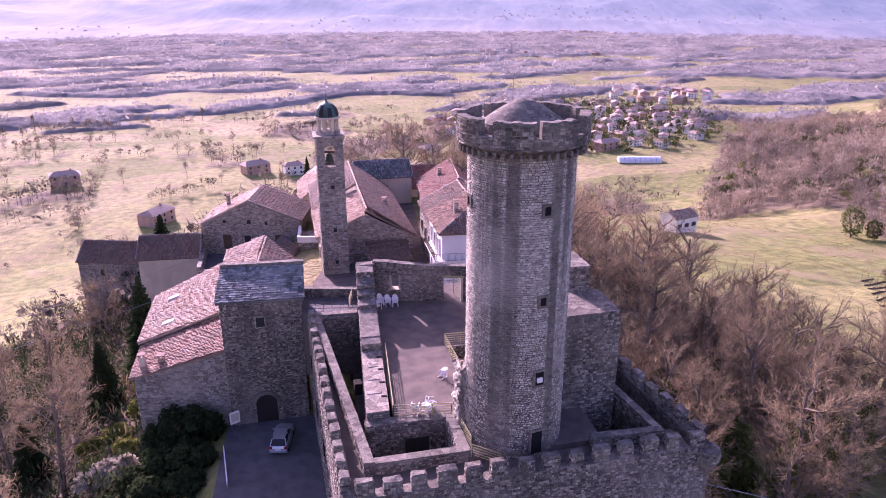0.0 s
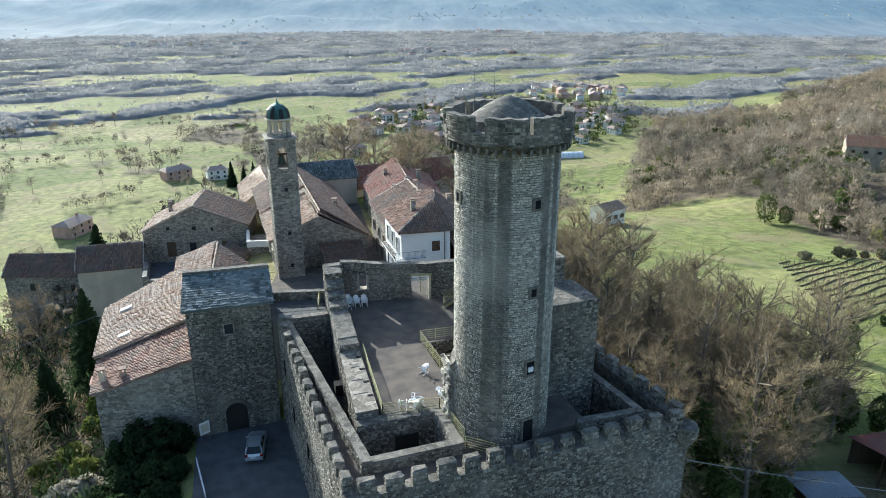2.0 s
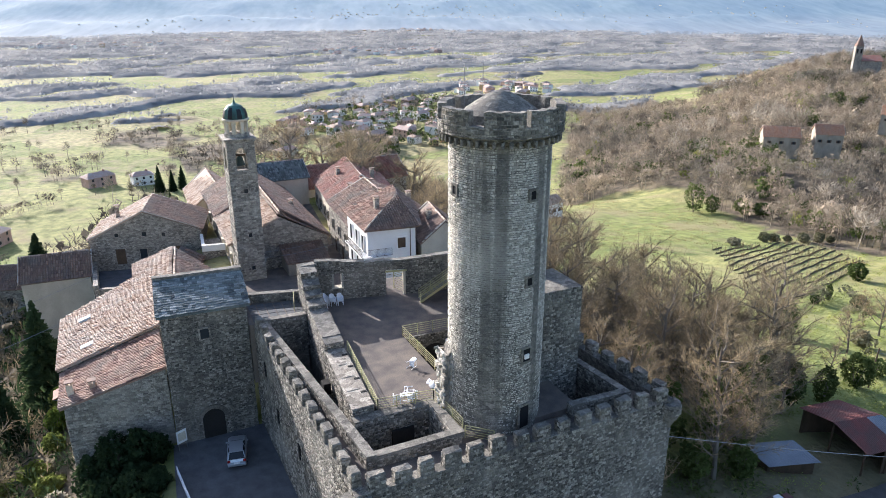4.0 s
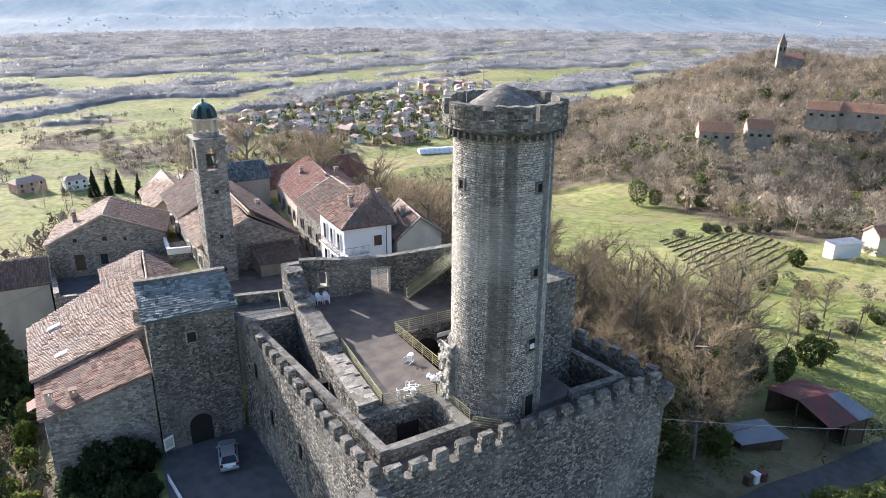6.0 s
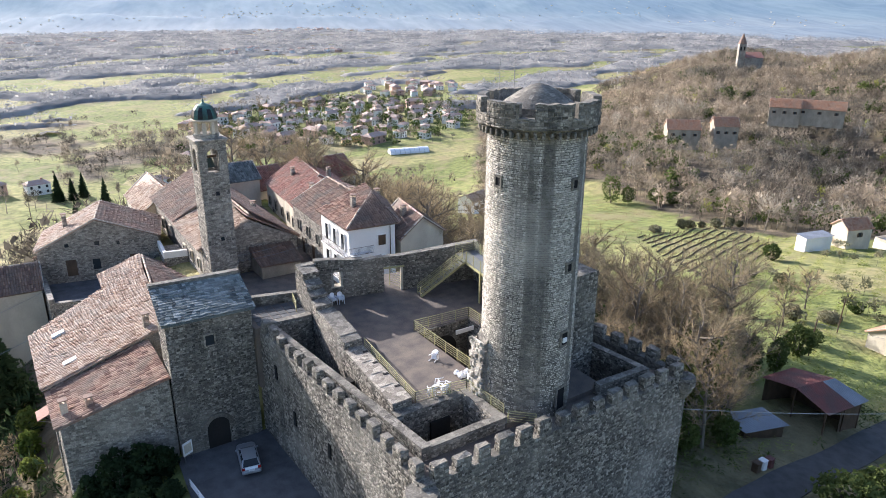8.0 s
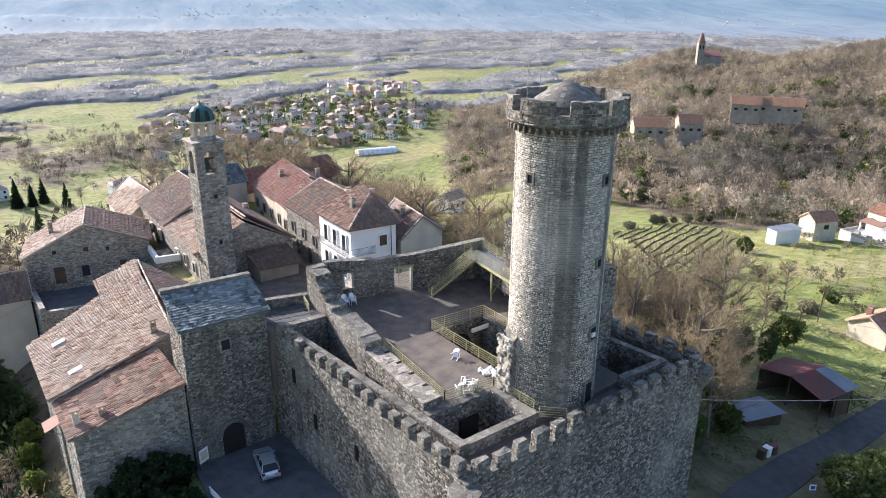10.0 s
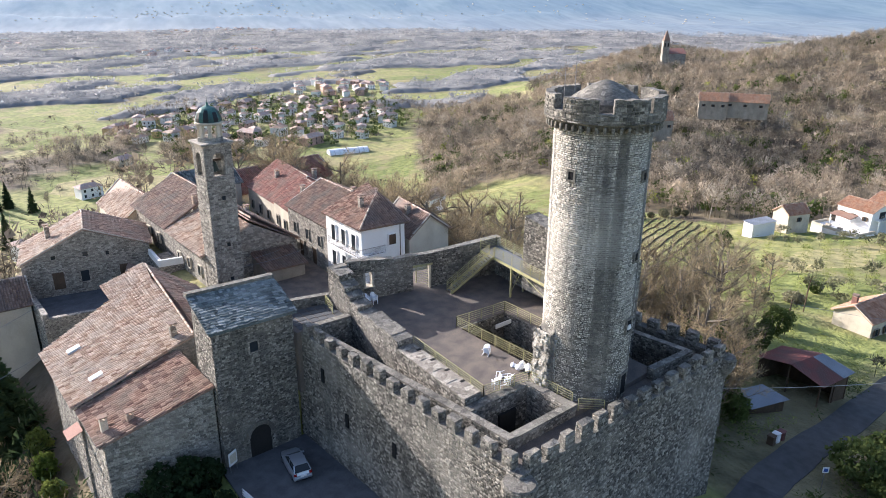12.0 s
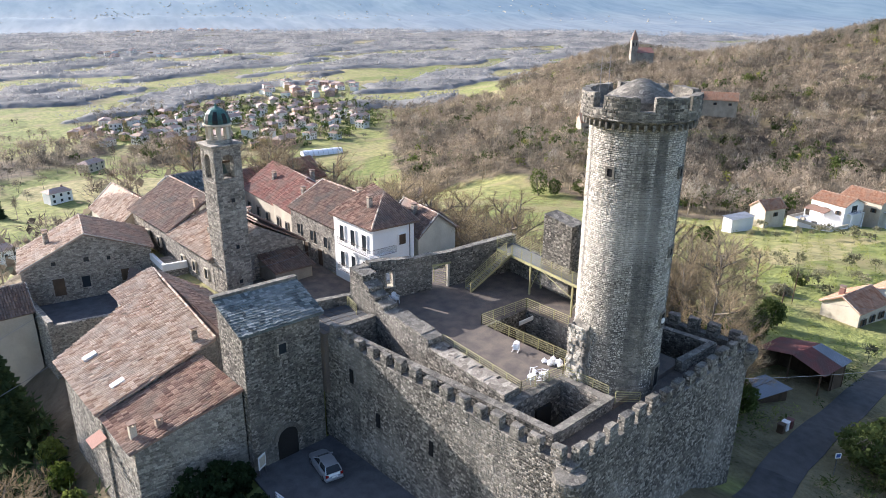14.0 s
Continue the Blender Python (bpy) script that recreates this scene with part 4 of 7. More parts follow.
COPPER = plain_mat("green_copper", (0.09, 0.2, 0.17), 0.55, 0.2, vary=0.3, two=(0.03, 0.05, 0.05))
bell = thing("bell", "dark bronze church bell hanging in the belfry", "bell")
part("bell_body", lathe(bmesh.new(), [(0.62, 19.5), (0.5, 19.75), (0.38, 20.2), (0.3, 20.5), (0.12, 20.6)], BCX, BCY, 20), BRONZE, bell)
part("headstock", B(BX0 + 0.3, BCY - 0.12, 20.6, BX1 - 0.3, BCY + 0.12, 20.85), WOOD, bell)
for i in range(8):
    an = math.tau * (i + 0.5) / 8
    part("lantern_pier", B(-0.22, -0.18, 23.05, 0.22, 0.18, 25.0, pose(BCX + 1.2 * math.cos(an), BCY + 1.2 * math.sin(an), 0, 0, 0, math.degrees(an) + 90), 0.03), PLASTER, bell_tower)
part("lantern_base", lathe(bmesh.new(), [(1.5, 23.05), (1.5, 23.5), (1.35, 23.55)], BCX, BCY, 8), STONE_HOUSE_CORE, bell_tower)
part("lantern_cornice", lathe(bmesh.new(), [(1.45, 24.95), (1.62, 25.05), (1.62, 25.2), (1.4, 25.25)], BCX, BCY, 16), PLASTER, bell_tower)
LEAD = plain_mat("blackened_lead", (0.03, 0.032, 0.034), 0.5, 0.3, vary=0.3)
dome = part("dome", lathe(bmesh.new(), [(1.45, 25.25), (1.42, 25.7), (1.2, 26.3), (0.8, 26.75), (0.25, 26.98), (0.12, 27.1), (0.12, 27.35)], BCX, BCY, 16), COPPER, bell_tower)
for i in range(0, 16, 2):
    bm = bmesh.new()
    rows = []
    for r, z in ((1.47, 25.3), (1.44, 25.7), (1.22 if i % 4 else 1.24, 26.3), (0.95 if i % 4 else 1.1, 26.6 if i % 4 else 26.4)):
        rows.append([bm.verts.new((BCX + (r + d) * math.cos(math.tau * (i + k) / 16), BCY + (r + d) * math.sin(math.tau * (i + k) / 16), z)) for k, d in ((0, 0.015), (1, 0.015))])
    for A, C in zip(rows, rows[1:]):
        bm.faces.new((A[0], A[1], C[1], C[0]))
    part("lead_sheet", bm, LEAD, dome)
part("finial", beam(bmesh.new(), (BCX, BCY, 27.3), (BCX, BCY, 28.1), 0.06), BRONZE, bell_tower)
for zz in (10.6, 16.3, 6.2):
    window(bell_tower, (BX0, BY0), (BX1, BY0), 0, 1.75, zz, 0.45, 0.5)

# stone house with the broad gable
gabled("gable_house", "broad stone house with a low gable and clay tile roof", (-13.2, 107.6), (1.6, 104.2), (3.6, 112.6), (-11.2, 116.0), -8, 6.5, 10.2, TILE, tile2=TILE_DARK, eave2=7.2, sides=[0, 3],
       wins=((0, 3.9, 2.6, 1.3, 2.3, "door"), (0, 7.0, 3.2, 0.95, 1.5, "plain"), (0, 3.7, 6.7, 0.5, 0.5, "plain"), (0, 7.4, 6.6, 0.6, 0.6, "plain"), (0, 10.0, 6.4, 0.4, 0.5, "plain"), (0, 11.7, 3.2, 1.0, 1.6, "door")))
chimney(-9.0, 111.0, 8.3, 9.9)
yard = thing("yard_wall", "old stone yard and garden walls below the gabled house", "wall", kind="structure")
stone_block("yard_side", [(-13.3, 98.0), (-12.7, 98.0), (-12.7, 107.5), (-13.3, 107.5)], -9, 3.2, yard, None, STONE_HOUSE, STONE_HOUSE_CORE)
stone_block("yard_front", [(-12.7, 98.0), (-4.0, 96.0), (-4.0, 96.6), (-12.7, 98.6)], -9, 2.6, yard, None, STONE_HOUSE, STONE_HOUSE_CORE)
part("yard_floor", P([(-12.7, 98.6), (-4.0, 96.6), (1.4, 104.2), (-12.9, 107.5)], -6, 1.7), ASPHALT, yard)
stone_block("terrace", [(1.0, 99.0), (3.9, 98.4), (3.9, 104.0), (1.4, 104.2)], -4, 5.4, yard, None, STONE_HOUSE, STONE_HOUSE_CORE)
part("terrace_parapet", P([(0.9, 98.9), (3.9, 98.3), (3.9, 98.7), (1.35, 99.2), (1.75, 104.1), (1.35, 104.2)], 5.4, 6.3), WHITE, yard)
shed_low = thing("lean_to", "lean-to with a dark red tile roof against the gabled house", "shed")
walls(shed_low, [(-5.0, 96.8), (-1.5, 92.5), (1.0, 98.8), (-1.5, 104.6)], -4, [3.2, 3.6, 4.4, 4.6], sides=[0])
tiled("roof", [(-5.4, 96.9, 3.4), (-1.6, 92.2, 3.7), (1.2, 98.9, 4.7), (-1.3, 104.5, 4.9)], TILE_DARK, shed_low)

# houses along the street
gabled("street_house", "terraced house with cream walls and a red tile roof", (21.2, 105.6), (32.0, 104.6), (34.0, 117.0), (22.4, 117.6), 2, 8.7, 12.0, TILE_RED, PLASTER, wins=((3, 2.0, 5.4, 0.9, 1.4, "plain"), (3, 5.5, 5.4, 0.9, 1.4, "plain"), (3, 9.0, 5.4, 0.9, 1.4, "plain"), (3, 4.0, 3.0, 1.1, 2.1, "door")))
gabled("street_house", "terraced house with cream walls and a faded red tile roof", (19.6, 97.0), (30.0, 96.4), (31.6, 104.6), (20.8, 105.4), 2, 9.4, 11.7, TILE_RED, PLASTER, wins=((3, 1.8, 6.0, 0.9, 1.4, "plain"), (3, 5.0, 6.0, 0.9, 1.4, "plain"), (3, 3.2, 3.0, 1.1, 2.2, "door")))
gabled("street_house", "old stone terraced house with a weathered brown tile roof", (18.0, 84.6), (29.4, 84.6), (29.8, 96.4), (18.8, 97.0), 2, 10.9, 13.7, TILE_DARK, None, sides=[0, 3], wins=((3, 2.4, 7.6, 0.9, 1.4, "plain"), (3, 6.0, 7.6, 0.9, 1.4, "plain"), (3, 9.6, 7.6, 0.9, 1.4, "plain"), (3, 4.2, 4.6, 1.1, 2.3, "door"), (3, 8.0, 4.6, 1.2, 2.3, "door")))
white_house = thing("white_house", "white rendered house with a hipped clay tile roof and small balconies", "house", "village houses")
WH = [(17.3, 76.2), (23.3, 75.8), (26.4, 84.6), (17.6, 84.6)]
part("wall", P(WH, 2, 13.1), WHITE, white_house)
A1, A2 = (23.2, 81.4, 15.5), (24.2, 84.6, 15.3)
tiled("roof", [(17.1, 84.9, 13.1), (16.8, 75.7, 13.15), A1, A2], TILE_RUST, white_house)
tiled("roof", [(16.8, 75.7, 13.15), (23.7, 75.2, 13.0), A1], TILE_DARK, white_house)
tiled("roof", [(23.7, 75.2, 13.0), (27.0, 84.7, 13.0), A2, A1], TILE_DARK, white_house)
ridge_tiles((16.8, 75.7, 13.3), A1, TILE, white_house)
ridge_tiles(A1, A2, TILE, white_house)
ridge_tiles((23.7, 75.2, 13.1), A1, TILE_DARK, white_house)
for side, u, v, w, h, st in ((0, 4.2, 10.4, 1.0, 1.3, "shut2"), (3, 2.0, 10.0, 0.9, 2.0, "plain"), (3, 4.4, 10.0, 0.9, 2.0, "plain"), (3, 6.8, 10.0, 0.9, 2.0, "plain"), (3, 2.0, 6.6, 0.9, 2.0, "plain"), (3, 4.4, 6.6, 0.9, 2.0, "plain"), (3, 6.8, 6.6, 0.9, 2.0, "plain")):
    p, q = ((WH[0], WH[1]) if side == 0 else (WH[3], WH[0]))
    f = window(white_house, p, q, 2, u, v - 2, w, h, "plain" if st == "plain" else "door", WHITE)
part("downpipe", beam(bmesh.new(), (22.6, 75.75, 6), (22.6, 75.75, 12.9), 0.07), WOOD, white_house)
for zz in (6.5, 9.9):
    bal = part("balcony", P([(16.3, 75.4), (20.0, 75.1), (20.0, 75.95), (17.3, 76.2), (17.5, 82.6), (16.5, 82.6)], zz - 0.14, zz), WHITE, white_house)
    bm = bmesh.new()
    pts = [(20.0, 75.15), (16.35, 75.45), (16.55, 82.5)]
    for (xa, ya), (xb, yb) in zip(pts, pts[1:]):
        L = math.hypot(xb - xa, yb - ya)
        for z in (zz + 0.08, zz + 0.95):
            beam(bm, (xa, ya, z), (xb, yb, z), 0.03)
        for i in range(int(L / 0.14) + 1):
            t = i / int(L / 0.14)
            beam(bm, (xa + (xb - xa) * t, ya + (yb - ya) * t, zz), (xa + (xb - xa) * t, ya + (yb - ya) * t, zz + 0.95), 0.018, sides=3)
    part("railing", bm, WOOD, bal)
for x, y, z in ((24.0, 92.0, 12.6), (27.5, 88.0, 12.4), (23.5, 101.0, 10.8), (27.5, 103.0, 10.6), (25.0, 112.0, 10.8), (29.5, 108.0, 11.0), (27.0, 80.0, 12.2), (14.0, 100.0, 9.8), (6.5, 96.0, 10.0)):
    chimney(x, y, z - 0.8, z + 1.0, None, 0.6)
chimney(20.0, 80.2, 13.6, 15.6)
chimney(22.6, 85.8, 13.0, 14.9)
gabled("back_house", "house with a dark weathered tile roof behind the white one", (24.2, 76.0), (30.5, 76.0), (31.5, 84.0), (26.0, 84.0), 2, 10.6, 12.9, TILE_DARK, PLASTER)
gabled("end_house", "stone house with a dark slate grey roof", (21.4, 118.0), (21.4, 126.0), (12.0, 126.0), (12.0, 118.0), 2, 9.4, 11.5, SLATE, PLASTER, wins=((0, 3.0, 6.0, 2.6, 1.6, "plain"),))
gabled("long_barn", "long building with a dull red tile roof", (42.0, 123.5), (42.0, 134.0), (21.5, 132.0), (21.5, 121.5), 0, 6.2, 9.0, TILE_RED, PLASTER)
gabled("lane_house", "low house with worn tile roof and a loggia", (2.0, 117.5), (10.5, 118.2), (10.0, 131.0), (2.4, 130.6), -4, 6.4, 9.6, TILE, PLASTER)
gabled("valley_house", "grey stone house with a dark slate roof below the village", (-22.5, 126.0), (-20.5, 133.5), (-36.0, 138.5), (-38.0, 131.0), -26, -6.2, -3.6, TILE_DARK, None, sides=[3], wins=((3, 4.6, -8.8, 0.9, 1.2, "plain"), (3, 9.0, -9.0, 0.9, 1.2, "plain"), (3, 11.5, -9.0, 0.9, 1.2, "plain")))
gabled("west_cottage", "small stone cottage with a dark red tile roof", (-13.6, 103.0), (-13.2, 109.6), (-21.5, 110.4), (-22.0, 103.6), -16, 3.0, 5.4, TILE_DARK, PLASTER)

# square and street
square = thing("pavement", "grey stone paved village square and street", "pavement", kind="structure")
part("square", P([(5.0, 66.0), (17.4, 66.0), (17.6, 84.6), (19.0, 97.0), (21.4, 117.5), (16.6, 117.5), (16.6, 90.0), (4.0, 90.0), (1.0, 80.0)], 1.0, 4.72), PAVING, square)
low = thing("square_wall", "low rubble wall between the square and the castle", "wall", kind="structure")
stone_block("wall", [(0.6, 66.4), (6.3, 64.9), (6.5, 65.5), (0.8, 67.0)], 3, 11.9, low)
part("terrace_floor", P([(0.5, 61.3), (5.6, 61.1), (6.2, 64.9), (0.7, 66.3)], 5, 11.0), PAVING, low)

# gateway: a dark block painted as the passage's shade, inside dressed arch stones
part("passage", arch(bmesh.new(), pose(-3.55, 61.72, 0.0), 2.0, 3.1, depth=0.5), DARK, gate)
arch_ring(gate, pose(-3.55, 61.72, 0.0), 2.0, 3.1, STONE, 0.38)
window(gate, (-6.9, 61.8), (0.45, 61.8), 0, 3.5, 10.4, 0.75, 0.95, "plain")
for x, z in ((-2.0, 8.6), (-5.6, 7.2), (-4.4, 5.4)):
    part("putlog_stone", B(x - 0.2, 61.6, z, x + 0.2, 61.85, z + 0.3, bevel=0.03), STONE, gate)

# ---- castle fittings ----
# yellow steel rails
def railing(pts, label="yellow painted steel railing", h=1.0, bars=5):
    ob = thing("railing", label, "railing", "castle railings")
    for (xa, ya, za), (xb, yb, zb) in zip(pts, pts[1:]):
        L = math.dist((xa, ya), (xb, yb))
        k = max(1, round(L / 1.6))
        for i in range(k + 1):
            t = i / k
            x, y, z = xa + (xb - xa) * t, ya + (yb - ya) * t, za + (zb - za) * t
            part("post", beam(bmesh.new(), (x, y, z - 0.02), (x, y, z + h), 0.055), YELLOW, ob)
        for i in range(bars):
            dz = h * (0.2 + 0.8 * i / (bars - 1))
            part("bar", beam(bmesh.new(), (xa, ya, za + dz), (xb, yb, zb + dz), 0.028 if i < bars - 1 else 0.045), YELLOW, ob)
    return ob


railing([(7.1, 53.0, 10.9), (6.25, 43.4, 10.9), (10.4, 42.7, 10.95), (10.8, 38.7, 10.75)])
railing([(11.5, 43.4, 10.9), (12.55, 43.7, 10.9), (12.35, 53.5, 10.9), (18.05, 53.1, 10.9), (17.95, 48.0, 10.9)])
railing([(5.0, 62.6, 11.05), (5.5, 64.7, 11.05)])
railing([(10.6, 37.95, 10.7), (12.3, 36.9, 10.4)])

deck = thing("steel_walkway", "yellow steel walkway on posts between the court wall and the keep", "walkway")
DK = [(19.0, 43.6), (21.0, 43.6), (23.7, 60.2), (21.6, 60.4)]
part("deck_plate", P(DK, 14.1, 14.2), METAL, deck)
for a, c in ((DK[0], DK[3]), (DK[1], DK[2])):
    part("girder", beam(bmesh.new(), (*a, 14.0), (*c, 14.0), 0.12, 0.28), YELLOW, deck)
for x, y in ((19.6, 49.0), (21.8, 49.0), (20.7, 55.0), (22.7, 55.2)):
    part("post", beam(bmesh.new(), (x, y, 10.85), (x, y, 14.0), 0.16), YELLOW, deck)
for a, c in (((20.7, 55.0, 11.4), (22.7, 55.2, 13.6)), ((22.7, 55.2, 11.4), (20.7, 55.0, 13.6)), ((19.6, 49.0, 12.8), (20.6, 53.6, 13.9)), ((19.6, 49.0, 11.4), (21.8, 49.0, 13.6))):
    part("brace", beam(bmesh.new(), a, c, 0.06), YELLOW, deck)
for (xa, ya), (xb, yb) in ((DK[0], (21.1, 57.8)), (DK[1], DK[2]), (DK[2], DK[3])):
    L = math.dist((xa, ya), (xb, yb))
    k = max(1, round(L / 1.5))
    for i in range(k + 1):
        t = i / k
        part("rail_post", beam(bmesh.new(), (xa + (xb - xa) * t, ya + (yb - ya) * t, 14.1), (xa + (xb - xa) * t, ya + (yb - ya) * t, 15.3), 0.055), YELLOW, deck)
    for i in range(6):
        part("rail_bar", beam(bmesh.new(), (xa, ya, 14.4 + 0.18 * i), (xb, yb, 14.4 + 0.18 * i), 0.028), YELLOW, deck)
stairs = thing("steel_stairs", "yellow steel stair from the court up to the walkway", "stairs")
S0, S1 = Vector((16.9, 60.2, 10.95)), Vector((21.4, 58.9, 14.15))
off = Vector((-0.27, -0.95, 0))
for o in (Vector((0, 0, 0)), off):
    part("stringer", beam(bmesh.new(), S0 + o, S1 + o, 0.06, 0.24), YELLOW, stairs)
    for k in range(4):
        part("handrail", beam(bmesh.new(), S0 + o + Vector((0, 0, 0.3 + 0.24 * k)), S1 + o + Vector((0, 0, 0.3 + 0.24 * k)), 0.04), YELLOW, stairs)
    for k in range(5):
        p = S0.lerp(S1, k / 4) + o
        part("baluster", beam(bmesh.new(), p, p + Vector((0, 0, 1.02)), 0.05), YELLOW, stairs)
for k in range(17):
    p = S0.lerp(S1, (k + 0.5) / 17)
    part("tread", P([(p.x - 0.14, p.y), (p.x - 0.41, p.y - 0.95), (p.x - 0.13, p.y - 0.95), (p.x + 0.14, p.y)], p.z, p.z + 0.04), METAL, stairs)
yg = thing("yellow_gate", "open yellow steel gate leaf in the court doorway", "gate")
part("lintel", beam(bmesh.new(), (14.2, 62.3, 13.5), (16.3, 61.8, 13.5), 0.16), YELLOW, yg)
for x, y in ((16.1, 62.2), (15.6, 63.6)):
    part("stile", beam(bmesh.new(), (x, y, 10.95), (x, y, 13.0), 0.07), YELLOW, yg)
for k in range(8):
    part("gate_bar", beam(bmesh.new(), (16.1, 62.2, 11.1 + 0.26 * k), (15.6, 63.6, 11.1 + 0.26 * k), 0.04), YELLOW, yg)
part("post", B(15.95, 61.85, 10.9, 16.2, 62.1, 13.4, bevel=0.02), PLASTER, yg)
cw = thing("court_window", "open stone window with a pale sill in the court wall", "window", kind="structure")
part("window_sill", B(-0.6, -0.3, 0, 0.6, 0.5, 0.1, pose(9.65, 63.5, 12.17, 0, 0, -12.7)), PLASTER, cw)
for sx in (-0.45, 0.45):
    part("jamb", B(sx - 0.1, -0.06, 0, sx + 0.1, 0.4, 1.45, pose(9.65, 63.42, 12.27, 0, 0, -12.7)), STONE, cw)

# pit and well of the court: walls, and openings as blocks of painted shade
hole = thing("cellar_arch", "dark arched cellar openings in the court walls", "arch", kind="structure")
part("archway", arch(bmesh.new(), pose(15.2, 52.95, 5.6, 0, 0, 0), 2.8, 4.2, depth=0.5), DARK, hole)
stone_block("well_wall", [(12.4, 53.0), (18.0, 52.98), (18.0, 53.3), (12.4, 53.3)], 5, 10.85, hole, holes={0: [(1.4, 0, 4.2, 4.8)]})
stone_block("well_wall", [(17.9, 46.0), (18.2, 46.0), (18.2, 53.0), (17.9, 53.0)], 5, 10.85, hole)
stone_block("well_wall", [(12.1, 43.5), (12.4, 43.5), (12.4, 53.0), (12.1, 53.0)], 5, 10.85, hole)
part("doorway", B(6.9, 42.2, 5.0, 8.6, 42.6, 9.6), DARK, hole)
part("panel", B(15.6, 47.4, 10.1, 17.6, 47.5, 10.5, pose(0.3, 4.6, 0, 0, 0, 0)), WHITE, hole)

# niches on the parapet of the court: dark blocks carry their shade as colour
COPING = stone_mat("worn_coping_stones", (0.2, 0.175, 0.145), (0.33, 0.295, 0.245), (0.46, 0.42, 0.35), streak=0.3, per_stone=False)
part("coping", P([(4.28, 43.35), (5.95, 43.35), (6.68, 52.5), (5.02, 52.5)], 11.44, 11.56), COPING, inner)
for k in range(4):
    y = 45.2 + 2.0 * k
    x = 4.3 + (y - 43) * 0.08
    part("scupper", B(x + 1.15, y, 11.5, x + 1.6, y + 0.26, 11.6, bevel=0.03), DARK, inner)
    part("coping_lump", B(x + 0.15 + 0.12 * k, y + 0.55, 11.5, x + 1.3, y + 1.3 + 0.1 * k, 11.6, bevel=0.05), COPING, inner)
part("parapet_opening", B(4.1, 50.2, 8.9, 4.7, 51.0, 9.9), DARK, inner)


def plastic_chair(m):
    ob = thing("plastic_chair", "white moulded plastic garden chair", "chair", "plastic chairs")
    part("seat", B(-0.24, -0.24, 0.4, 0.24, 0.22, 0.44, bevel=0.02), PLASTIC, ob)
    bm = bmesh.new()
    prev = None
    for i in range(9):
        x = -0.25 + 0.5 * i / 8
        y = 0.22 + 0.06 * (1 - (x / 0.25) ** 2)
        zt = 0.78 + 0.12 * (1 - (x / 0.25) ** 2)
        c = [bm.verts.new(p) for p in ((x, y, 0.42), (x * 0.96, y + 0.1, zt), (x * 0.96, y + 0.13, zt), (x, y + 0.03, 0.42))]
        if prev:
            for k in range(4):
                bm.faces.new((prev[k], c[k], c[(k + 1) % 4], prev[(k + 1) % 4]))
        prev = c
    part("backrest", bm, PLASTIC, ob)
    for sx in (-1, 1):
        for y0, y1 in ((-0.22, -0.26), (0.2, 0.27)):
            part("leg", beam(bmesh.new(), (sx * 0.22, y0, 0.42), (sx * 0.26, y1, 0.0), 0.05), PLASTIC, ob)
        part("armrest", B(sx * 0.27 - 0.035, -0.24, 0.62, sx * 0.27 + 0.035, 0.28, 0.65, bevel=0.01), PLASTIC, ob)
        part("arm_support", beam(bmesh.new(), (sx * 0.26, -0.22, 0.42), (sx * 0.27, -0.22, 0.63), 0.04), PLASTIC, ob)
    ob.matrix_basis = m
    return ob


chair = plastic_chair(pose(8.05, 62.6, 10.91, 0, 0, 10))
for x, y, a in ((8.75, 62.45, 4), (9.45, 62.3, -4), (7.7, 61.9, 35)):
    for k in range(3 if a != 35 else 1):
        if a == 4 or k or a in (-4, 35):
            copy_thing(chair, pose(x, y, 10.91 + 0.09 * k, 0, 0, a))
for k in (1, 2, 3):
    copy_thing(chair, pose(8.05, 62.6 + 0.02 * k, 10.91 + 0.09 * k, 0, 0, 10))
copy_thing(chair, pose(10.6, 47.9, 11.2, 90, 0, 120))
for x, y, z, rx, rz in ((7.9, 43.75, 10.95, 0, 160), (8.6, 43.9, 11.2, 80, 30), (9.1, 43.6, 10.97, 0, 200), (9.4, 44.3, 11.2, -85, 70)):
    copy_thing(chair, pose(x, y, z, rx, 0, rz))
for k, (x, y, r) in enumerate(((11.3, 44.6, 0.34), (11.9, 44.2, 0.3), (11.6, 43.9, 0.28), (12.0, 44.9, 0.26), (11.2, 45.2, 0.25))):
    sack = thing("sack", "white plastic rubble sack lying on the court floor", "sack", "white sacks")
    bm = bmesh.new()
    bmesh.ops.create_icosphere(bm, subdivisions=2, radius=r)
    for v in bm.verts:
        n_ = noise.noise(v.co * 5 + Vector((k, 0, 0)))
        v.co *= 1 + 0.35 * n_
        v.co.z = max(v.co.z * 0.8, -r * 0.5)
    bmesh.ops.translate(bm, vec=(x, y, 10.91 + r * 0.5), verts=bm.verts)
    part("bag", bm, PLASTIC, sack)
    part("tie", B(x - 0.05, y - 0.05, 10.9 + r * 1.1, x + 0.05, y + 0.05, 10.98 + r * 1.4, bevel=0.015), PLASTIC, sack)

